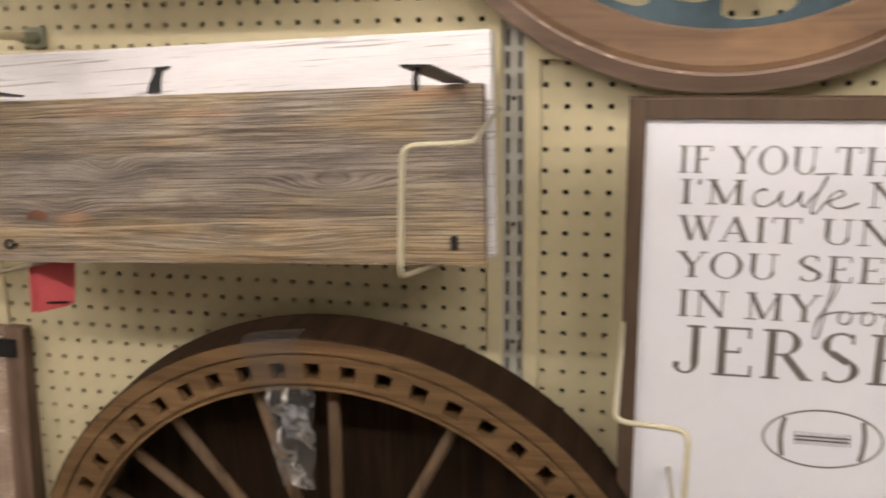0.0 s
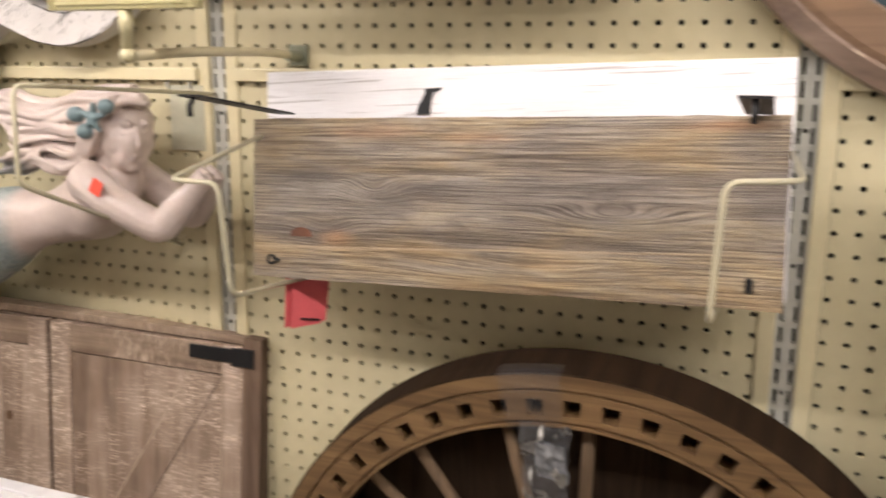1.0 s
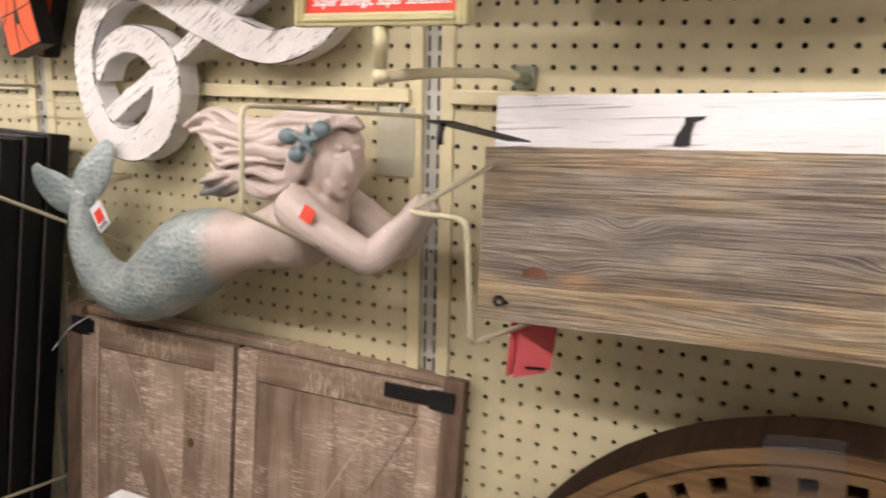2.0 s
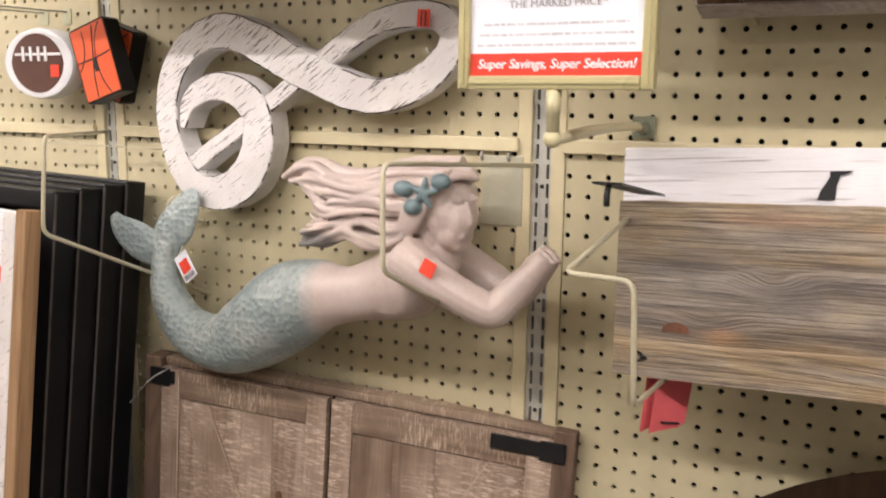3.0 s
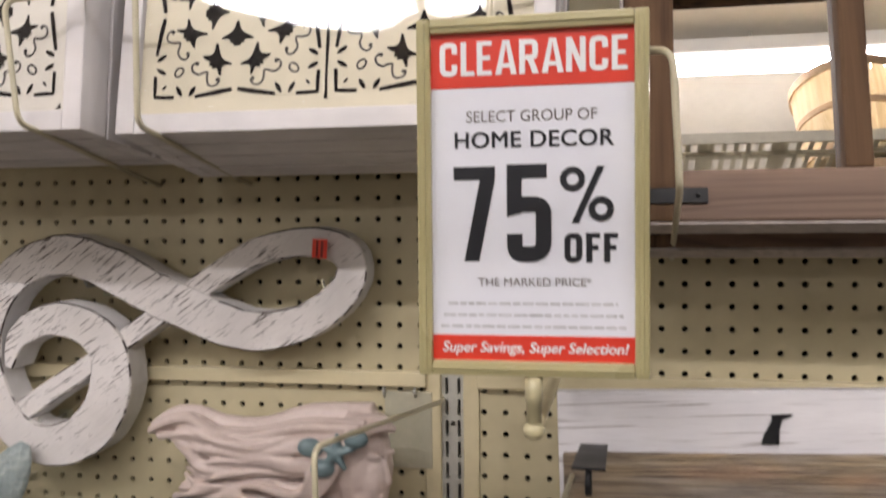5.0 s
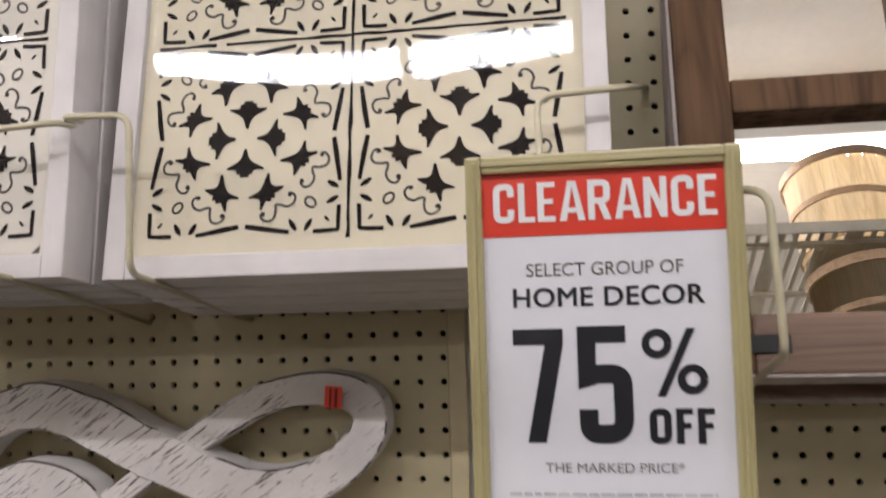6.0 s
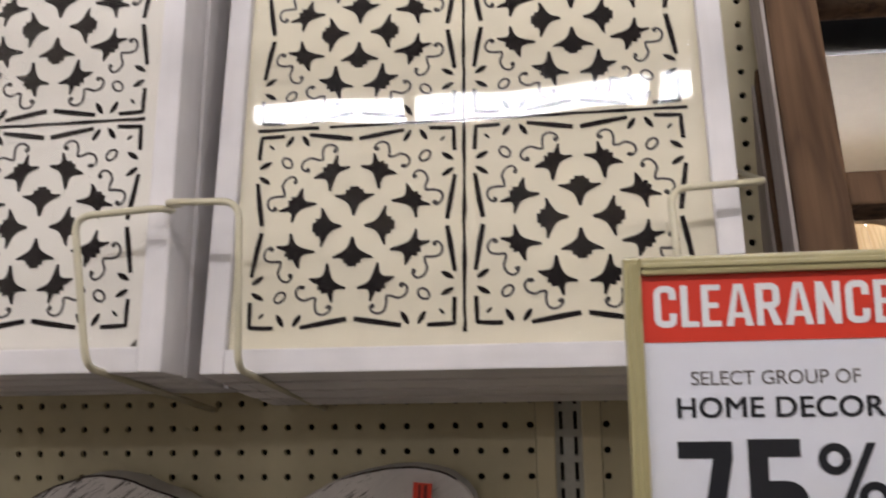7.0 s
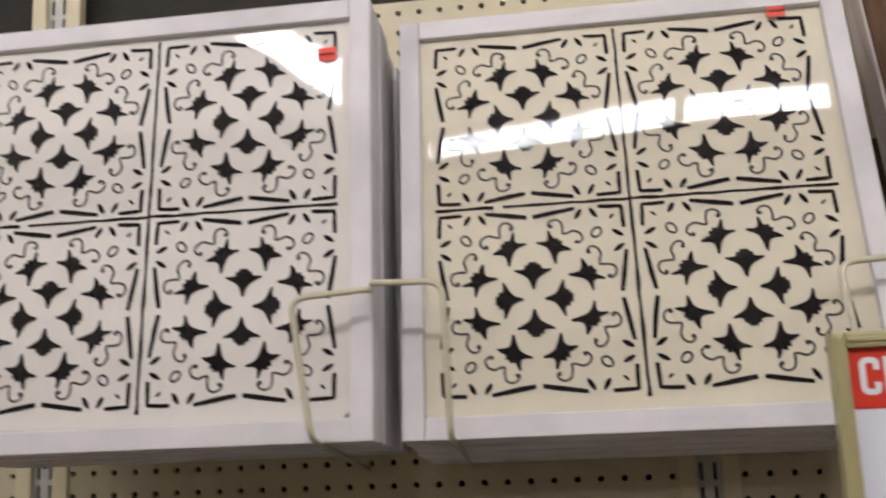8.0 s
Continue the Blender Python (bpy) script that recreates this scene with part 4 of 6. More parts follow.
def motif_mesh():
    """One stencilled tile: stars, scrolls, leaves, ovals and a broken border, in a unit square, the same in all eight turns."""
    bm, thin = bmesh.new(), bmesh.new()

    def poly(pts, target):
        target.faces.new([target.verts.new((x, 0, y)) for x, y in pts])

    def blot(turn, cx, cy, sides):
        """An inked star: sides that bow in from tip to tip, or step where more points are given."""
        pts = []
        for side in sides:
            if len(side) == 3:
                (ax, ay), (mx, my), (bx, by) = side
                for k in range(7):
                    f = k / 6
                    u, v, w = (1 - f) ** 2, 5.2 * f * (1 - f), f * f
                    pts.append(((u * ax + v * mx + w * bx) / (u + v + w), (u * ay + v * my + w * by) / (u + v + w)))
            else:
                pts += side
        poly([turn(cx + x, cy + y) for x, y in pts], bm)

    def leaf(turn, cx, cy, rot, long, wide, target=None):
        c, s = math.cos(radians(rot)), math.sin(radians(rot))
        pts = []
        for k in range(8):
            a = 2 * math.pi * k / 8
            u, v = long * math.cos(a), wide * math.sin(a) * abs(math.sin(a)) ** 0.4
            pts.append(turn(cx + u * c - v * s, cy + u * s + v * c))
        poly(pts, target or bm)

    def stroke(pts, w, target, taper=0.45):
        rows = []
        for i, p in enumerate(pts):
            a, b = pts[max(i - 1, 0)], pts[min(i + 1, len(pts) - 1)]
            dx, dy = b[0] - a[0], b[1] - a[1]
            n = math.hypot(dx, dy) or 1
            k = w * (1 - taper + taper * math.sin(math.pi * (i + 0.6) / len(pts)))
            rows.append([target.verts.new((p[0] + o * dy / n * k, 0, p[1] - o * dx / n * k)) for o in (1, -1)])
        for a, b in zip(rows, rows[1:]):
            target.faces.new((a[0], a[1], b[1], b[0]))

    for k in range(4):
        c, s = (1, 0, -1, 0)[k], (0, 1, 0, -1)[k]

        def spin(x, y, c=c, s=s):
            return x * c - y * s, x * s + y * c

        blot(spin, 0.132, 0.0, (
            [(-0.080, 0.006), (-0.022, 0.020), (0.012, 0.092)], [(0.022, 0.093), (0.021, 0.062), (0.026, 0.042), (0.045, 0.041), (0.045, 0.023), (0.060, 0.022)],
            [(0.060, -0.022), (0.045, -0.023), (0.045, -0.041), (0.026, -0.042), (0.021, -0.062), (0.022, -0.093)], [(0.012, -0.092), (-0.022, -0.020), (-0.080, -0.006)]))
        for flip in (1, -1):
            def turn(x, y, flip=flip, spin=spin):
                return spin(y, x) if flip < 0 else spin(x, y)

            blot(turn, 0.102, 0.262, (
                [(0.091, -0.013), (0.062, 0.006), (0.047, 0.010), (0.052, 0.020), (0.050, 0.036), (0.034, 0.033), (0.034, 0.050), (0.017, 0.051), (0.009, 0.045), (0.002, 0.060), (-0.011, 0.091)],
                [(-0.021, 0.090), (-0.018, 0.030), (-0.074, 0.033)], [(-0.078, 0.023), (-0.014, 0.002), (0.008, -0.088)], [(0.019, -0.087), (0.026, -0.022), (0.093, -0.022)]))
            leaf(turn, 0.243, 0.432, 58, 0.034, 0.013)
            leaf(turn, 0.318, 0.432, 122, 0.034, 0.013)
            stroke([turn(0.345, 0.464), turn(0.40, 0.462), turn(0.463, 0.460)], 0.0105, bm, 0.25)
            stroke([turn(0.016, 0.430), turn(0.10, 0.444), turn(0.228, 0.464)], 0.0130, bm, 0.45)
        for flip in (1, -1):
            curl = spline([(0.106, 0.370, 0), (0.088, 0.378, 0), (0.099, 0.399, 0), (0.126, 0.409, 0), (0.152, 0.396, 0), (0.160, 0.362, 0), (0.159, 0.334, 0), (0.182, 0.333, 0), (0.212, 0.342, 0), (0.244, 0.326, 0), (0.254, 0.296, 0), (0.233, 0.276, 0), (0.219, 0.288, 0)], 5)
            if flip < 0:
                curl = [Vector((p.y, p.x, 0)) for p in curl]
            stroke([spin(p.x, p.y) for p in curl], 0.0062, thin, 0.15)
            for x, y in ((0.099, 0.374), (0.225, 0.282)):
                leaf(spin, *((x, y) if flip > 0 else (y, x)), 20, 0.013, 0.011, thin)
        ring = []
        for q in range(21):
            u, w = 0.029 * math.cos(radians(18 * q)), 0.020 * math.sin(radians(18 * q))
            ring.append(spin(0.326 + (u - w) * 0.707, 0.326 + (u + w) * 0.707))
        stroke(ring, 0.0058, thin, 0.0)
        leaf(spin, 0.408, 0.408, 45, 0.018, 0.007)
    out = []
    for b, nm, mt in ((bm, "stencil", M_MOTIF), (thin, "scroll_stencil", M_GREYMOTIF)):
        bmesh.ops.recalc_face_normals(b, faces=b.faces)
        for v in b.verts:
            v.co.x += 0.004 * noise.noise((v.co.x * 9, v.co.z * 9, 0.3))
            v.co.z += 0.004 * noise.noise((v.co.x * 9, v.co.z * 9, 5.7))
        me = bpy.data.meshes.new(nm)
        b.to_mesh(me)
        b.free()
        me.transform(Matrix.Diagonal((TILE, 1, TILE, 1)))
        me.materials.append(mt)
        out.append(me)
    return out


me_motif, me_scroll = motif_mesh()
FW, FH, FD = 0.2155, 0.2105, 0.043


def tile_print(at, face, label, rich=True, bowed=False):
    """A square box frame, 17 inches, with four stencilled tiles behind clear acrylic; its front is y = 0, its base z = 0."""
    p = thing("framed_print", at, label, "picture", "framed tile prints")
    b = 0.020
    for x0, x1 in ((-FW, -FW + b), (FW - b, FW)):
        part("frame_stile", box(x0, x1, 0, FD, 0, 2 * FH, 0.0015), M_FRAMEV, p)
    for z0, z1 in ((0, b), (2 * FH - b, 2 * FH)):
        part("frame_rail", box(-FW + b, FW - b, 0.0006, FD, z0, z1, 0.0015), M_FRAME, p)
    if not rich:
        part("backing", box(-FW + b, FW - b, 0.006, 0.010, b, 2 * FH - b), face, p)
        return p
    part("backing", box(-FW + b, FW - b, 0.0075, 0.012, b, 2 * FH - b), face, p)
    for i in (-1, 1):
        for j in (-1, 1):
            x, z = i * 0.0936 + (0.0018 if bowed else -0.0012), FH + j * 0.0912 + 0.0035
            shared("stencil", me_motif, p, pose(x, 0.0070, z))
            shared("scroll_stencil", me_scroll, p, pose(x, 0.0071, z))
    rng = random.Random(3)
    for upright in (0, 1):
        bm = bmesh.new()
        for side in (0,):
            n, rows = 40, []
            for k in range(n + 1):
                u = -0.183 + 0.366 * k / n
                o = 0.0011 * noise.noise((u * 60, side, upright * 7.0))
                w = 0.0011 + 0.0014 * abs(noise.noise((u * 90, side * 3, upright * 5.0)))
                rows.append([bm.verts.new((o + (0.0016 if bowed else -0.0018) + e * w, 0.0069, FH + 0.0035 + u) if upright else (u, 0.0069, FH + 0.0035 + o + e * w)) for e in (-1, 1)])
            for k in range(n):
                if rng.random() > 0.03:
                    bm.faces.new((rows[k][0], rows[k][1], rows[k + 1][1], rows[k + 1][0]))
        part("joint_line", bm, M_MOTIF, p)
    # the sheet does not lie quite flat: both bow out at top and foot, one is slack at its upper corner
    bm = bmesh.new()
    n, rows = 48, []
    for j in range(n + 1):
        u, row = j / n, []
        for i in range(n + 1):
            x = (2 * i / n - 1) * (FW - b)
            z = b + u * (2 * FH - 2 * b)
            w = z - FH
            if bowed:
                y = 0.0060 + 0.004 * w - 0.036 * max(0.0, x) * min(1.0, (w + 0.19) / 0.19) + (0.222 * max(0.0, x) * w - 0.197 * w * w if w > 0 else -(0.15 + 0.3 * max(0.0, x)) * w * w)
            else:
                y = 0.0055 - 0.0085 * w - 0.0017 * x * w - 0.1512 * w * w - 0.1485 * x * x * w - 0.2409 * x * w * w + 0.2324 * w ** 3 + 1.857 * (x * w) ** 2
            row.append(bm.verts.new((x, y, z)))
        rows.append(row)
    for p0, p1 in zip(rows, rows[1:]):
        for i in range(n):
            bm.faces.new((p0[i], p0[i + 1], p1[i + 1], p1[i]))
    bmesh.ops.solidify(bm, geom=bm.faces[:], thickness=0.0006)
    g = part("pane", bm, M_GLASS, p, "clear acrylic pane", True)
    g.visible_shadow = False
    return p


LEAN = math.degrees(math.atan(0.175))
for stack, (x, y, z, lean, face, word) in enumerate(((-0.0765, -0.229, 1.868, LEAN, M_TILE, "ivory"), (-0.527, -0.256, 1.871, 6.3, M_TILE2, "white"))):
    for k in range(4):
        back = k * (FD + 0.0022)
        shift = (0, 0.0012, -0.0015, 0.002)[k]
        m = pose(x + shift, y, z, -lean) @ pose(0, back, -0.001 * k)
        tile_print(m, face, "white box frame with black stencilled %s tile pattern" % word if k == 0 else "white box frame stacked behind another framed print", k == 0, stack == 1)
sticker(pose(0.077, -0.158, 2.2585, -LEAN), 0.017, 0.013, bars=((-0.45, 0.45, -0.10, 0.02),))
sticker(pose(-0.353, -0.2165, 2.2315, -6.3), 0.018, 0.014, bars=((-0.45, 0.40, -0.06, 0.04),))

# ---- window mirror in a brown wooden frame ----
MLEAN = math.degrees(math.atan(0.245))


def window_mirror(at, label):
    p = thing("window_mirror", at, label, "mirror", "window mirrors")
    cols = [0.047, 0.195, 0.219, 0.367]
    rows = [0.049, 0.229, 0.261, 0.441, 0.473, 0.653]
    W, H, D = 0.414, 0.702, 0.046
    for x0, x1 in ((0, cols[0]), (cols[3], W)):
        part("stile", box(x0, x1, 0, D, 0, H, 0.003), M_BROWN, p)
    for x0, x1 in ((cols[1], cols[2]),):
        part("mullion", box(x0, x1, 0.002, 0.03, rows[0], rows[5], 0.003), M_BROWN, p)
    for z0, z1 in ((0, rows[0]), (rows[5], H)):
        part("rail", box(cols[0], cols[3], 0.0008, D, z0, z1, 0.003), M_BROWNLIT, p)
    for z0, z1 in ((rows[1], rows[2]), (rows[3], rows[4])):
        for x0, x1 in ((cols[0], cols[1]), (cols[2], cols[3])):
            part("glazing_bar", box(x0, x1, 0.0026, 0.03, z0, z1, 0.003), M_BROWN, p)
    for x0, x1 in ((cols[0], cols[1]), (cols[2], cols[3])):
        for k in (0, 2, 4):
            part("mirror_pane", box(x0 - 0.003, x1 + 0.003, 0.022, 0.026, rows[k] - 0.003, rows[k + 1] + 0.003), M_MIRROR, p, "silvered mirror pane")
    part("side_edge", box(-0.0035, 0.0, 0.004, D - 0.004, 0.002, H - 0.002, 0.001), M_PALEEDGE, p, "pale sawn side edge")
    # pale strip: the lit look of the underside is put into its colour
    part("bottom_edge", box(0.0, W, 0.003, D - 0.004, -0.003, 0.0, 0.001), M_PALEEDGE, p, "pale bottom edge, lit look painted in")
    part("back_panel", box(0.01, W - 0.01, 0.0315, D - 0.001, 0.01, H - 0.01), M_DARKWOOD, p)
    bm = box(0.002, 0.075, -0.002, 0.0005, 0.016, 0.031, 0.0008)
    box(0.006, 0.021, -0.0025, 0.0004, 0.016, 0.075, 0.0008, bm)
    part("corner_bracket", bm, M_BLACK, p, "black iron corner bracket")
    part("rivet", ball((0.066, -0.0025, 0.0235), 0.0022, None, 8, 6), M_BLACK, p)
    return p


wm = window_mirror(pose(0.199, -0.184, 1.778, -MLEAN), "brown wooden window-pane mirror with black iron corner brackets")
copy_thing(wm, pose(0.203, -0.184, 1.772, -MLEAN) @ pose(0, 0.085, 0))


# ---- white wooden treble clef lying on its side ----
CLEF = [(-0.541, 1.604, 0.006), (-0.527, 1.642, 0.015), (-0.484, 1.664, 0.020), (-0.436, 1.656, 0.023), (-0.406, 1.626, 0.026), (-0.406, 1.573, 0.028),
        (-0.434, 1.528, 0.028), (-0.483, 1.508, 0.026), (-0.529, 1.521, 0.024), (-0.560, 1.565, 0.022), (-0.573, 1.626, 0.021), (-0.558, 1.686, 0.022),
        (-0.518, 1.728, 0.023), (-0.459, 1.743, 0.025), (-0.398, 1.724, 0.027), (-0.345, 1.697, 0.027), (-0.303, 1.680, 0.026), (-0.254, 1.660, 0.025),
        (-0.206, 1.653, 0.023), (-0.151, 1.667, 0.021), (-0.110, 1.698, 0.019), (-0.098, 1.730, 0.018), (-0.117, 1.752, 0.018), (-0.160, 1.757, 0.017),
        (-0.214, 1.746, 0.016), (-0.262, 1.720, 0.015), (-0.303, 1.694, 0.014), (-0.345, 1.668, 0.013), (-0.407, 1.625, 0.012), (-0.479, 1.580, 0.013), (-0.535, 1.543, 0.014)]


def clef():
    p = thing("wall_sculpture", pose(-0.3475, -0.060, 1.62), "white distressed wooden treble clef on its side, hung on pegs", "wall decor")
    pts = spline(CLEF, 7)
    face, side, worn = bmesh.new(), bmesh.new(), bmesh.new()
    n, rows = len(pts), []
    back = 0.038
    for i, q in enumerate(pts):
        a, b = pts[max(i - 1, 0)], pts[min(i + 1, n - 1)]
        d = Vector((b.x - a.x, b.y - a.y)).normalized()
        lift = 0.0035 * i / n + 0.012 * (q.x + 0.34)
        w = q.z * (1 + 0.05 * noise.noise((i * 0.35, 0, 0)) + 0.035 * noise.noise((i * 1.3, 4, 0)))
        rows.append([(q.x + 0.34 + s * w * d.y, lift, q.y - 1.62 - s * w * d.x) for s in (1, -1)])
    e = 0.0018
    prev = None
    for (r, l) in rows:
        c = [(a + b) / 2 for a, b in zip(r, l)]

        def inner(v):
            k = e / max(1e-4, math.dist(v, c))
            return tuple(v[j] + (c[j] - v[j]) * k for j in range(3))

        ri, li = inner(r), inner(l)
        now = [face.verts.new((ri[0], ri[1] - 0.0, ri[2])), face.verts.new((li[0], li[1], li[2]))]
        edge = [side.verts.new(ri), side.verts.new((r[0], r[1] + e, r[2])), side.verts.new((r[0], back, r[2])),
                side.verts.new((l[0], back, l[2])), side.verts.new((l[0], l[1] + e, l[2])), side.verts.new(li)]
        if prev:
            face.faces.new((prev[0][0], prev[0][1], now[1], now[0]))
            for j in range(5):
                (worn if j in (0, 4) else side).faces.new([(worn if j in (0, 4) else side).verts.new(q.co) for q in (prev[1][j], prev[1][j + 1], edge[j + 1], edge[j])])
        else:
            side.faces.new(edge)
        prev = (now, edge)
    side.faces.new(prev[1])
    for b in (face, side, worn):
        bmesh.ops.remove_doubles(b, verts=b.verts, dist=0.00002)
        bmesh.ops.recalc_face_normals(b, faces=b.faces)
    f = part("front_face", face, M_CLEF, p)
    part("edge", side, M_CLEFSIDE, p, "plain white sawn edge")
    part("worn_edge", worn, M_CLEFWORN, p, "rubbed dark corner")
    return p


clef()
sticker(pose(-0.139, -0.0665, 1.750, 0, 4, 0), 0.018, 0.022, bars=((-0.20, -0.10, -0.42, 0.42), (0.10, 0.24, -0.45, 0.40)))


def peg_hook(x, z, out=0.05, group="peg hooks"):
    h = thing("peg_hook", pose(x, 0, z), "small galvanised metal hook pushed into the pegboard", "hook", group)
    part("plate", box(-0.010, 0.010, -0.002, -0.0004, -0.016, 0.010, 0.0006), M_PALEGREEN, h)
    part("prong", tube(fillet([(0, -0.001, 0.004), (0, -out, 0.0), (0, -out - 0.006, 0.010)], 0.006), 0.0017, 6), M_STEEL, h, "", True)
    return h


peg_hook(-0.445, 1.7035)
peg_hook(-0.140, 1.7035)
peg_hook(-0.512, 1.5300)
peg_hook(-0.850, 1.783, 0.19)
peg_hook(-0.905, 1.783, 0.19)

# ---- painted mermaid figure: one plain mesh ----
def mermaid_material():
    m, nt, b = shader("painted_resin")
    tc = nt.nodes.new("ShaderNodeTexCoord")
    sep = nt.nodes.new("ShaderNodeSeparateXYZ")
    nt.links.new(tc.outputs["Object"], sep.inputs[0])
    v = coords(nt, (1, 1, 1), (0, 0, 0), 0)
    blotch, fine = noise_tex(nt, v, 14, 4), noise_tex(nt, v, 130, 4)
    edge = nt.nodes.new("ShaderNodeMath")
    edge.operation = "MULTIPLY_ADD"
    edge.inputs[1].default_value, edge.inputs[2].default_value = 0.03, 0.0
    nt.links.new(blotch, edge.inputs[0])
    add = nt.nodes.new("ShaderNodeMath")
    nt.links.new(sep.outputs[0], add.inputs[0])
    nt.links.new(edge.outputs[0], add.inputs[1])
    def limit(sock, lo, hi):
        r = nt.nodes.new("ShaderNodeMapRange")
        r.inputs[1].default_value, r.inputs[2].default_value = lo, hi
        nt.links.new(sock, r.inputs[0])
        return r.outputs[0]

    def join(kind, a, b2):
        q = nt.nodes.new("ShaderNodeMath")
        q.operation = kind
        nt.links.new(a, q.inputs[0])
        nt.links.new(b2, q.inputs[1])
        return q.outputs[0]

    # the skin begins at the hip; locks of hair lie higher than the hip, the flukes far behind
    fac = join("MAXIMUM", limit(add.outputs[0], 0.025, 0.050), join("MINIMUM", limit(sep.outputs[2], 0.040, 0.046), limit(sep.outputs[0], -0.13, -0.12)))
    shells = join("MINIMUM", limit(sep.outputs[1], -0.0462, -0.0474), join("MINIMUM", limit(sep.outputs[2], 0.108, 0.110), join("MINIMUM", limit(sep.outputs[0], 0.158, 0.160), limit(sep.outputs[0], 0.242, 0.240))))
    vor = node(nt, "ShaderNodeTexVoronoi", Scale=115.0, Randomness=0.7)
    nt.links.new(v, vor.inputs["Vector"])
    scales = ramp(nt, vor.outputs["Distance"], [(0.2, (0, 0, 0)), (0.75, (1, 1, 1))])
    tail = mix(nt, ramp(nt, blotch, [(0.3, (0, 0, 0)), (0.7, (1, 1, 1))]), (0.215, 0.268, 0.262), (0.31, 0.365, 0.352))
    rubbed = mix(nt, 1.0, scales, ramp(nt, blotch, [(0.42, (0.1, 0.1, 0.1)), (0.62, (0.9, 0.9, 0.9))]), "MULTIPLY")
    tail = mix(nt, rubbed, tail, (0.43, 0.46, 0.435))
    skin = mix(nt, blotch, (0.50, 0.405, 0.36), (0.66, 0.555, 0.505))
    skin = mix(nt, 0.18, skin, ramp(nt, fine, [(0.3, (0.62, 0.55, 0.5)), (0.65, (1, 1, 1))]), "MULTIPLY")
    colour = mix(nt, fac, tail, skin)
    # the hollow side of the low lock is painted grey
    under = join("MINIMUM", join("MINIMUM", limit(sep.outputs[0], 0.066, 0.046), limit(sep.outputs[0], -0.030, -0.020)), join("MINIMUM", limit(sep.outputs[2], 0.076, 0.066), limit(sep.outputs[2], 0.040, 0.046)))
    colour = mix(nt, under, colour, (0.20, 0.185, 0.18))
    nt.links.new(mix(nt, shells, colour, mix(nt, blotch, (0.11, 0.165, 0.18), (0.19, 0.26, 0.27))), b.inputs["Base Color"])
    b.inputs["Roughness"].default_value = 0.38
    rel = mix(nt, fac, scales, mix(nt, 0.8, fine, (0.5, 0.5, 0.5)))
    bump(nt, b, rel, 0.55, 0.0025)
    return m


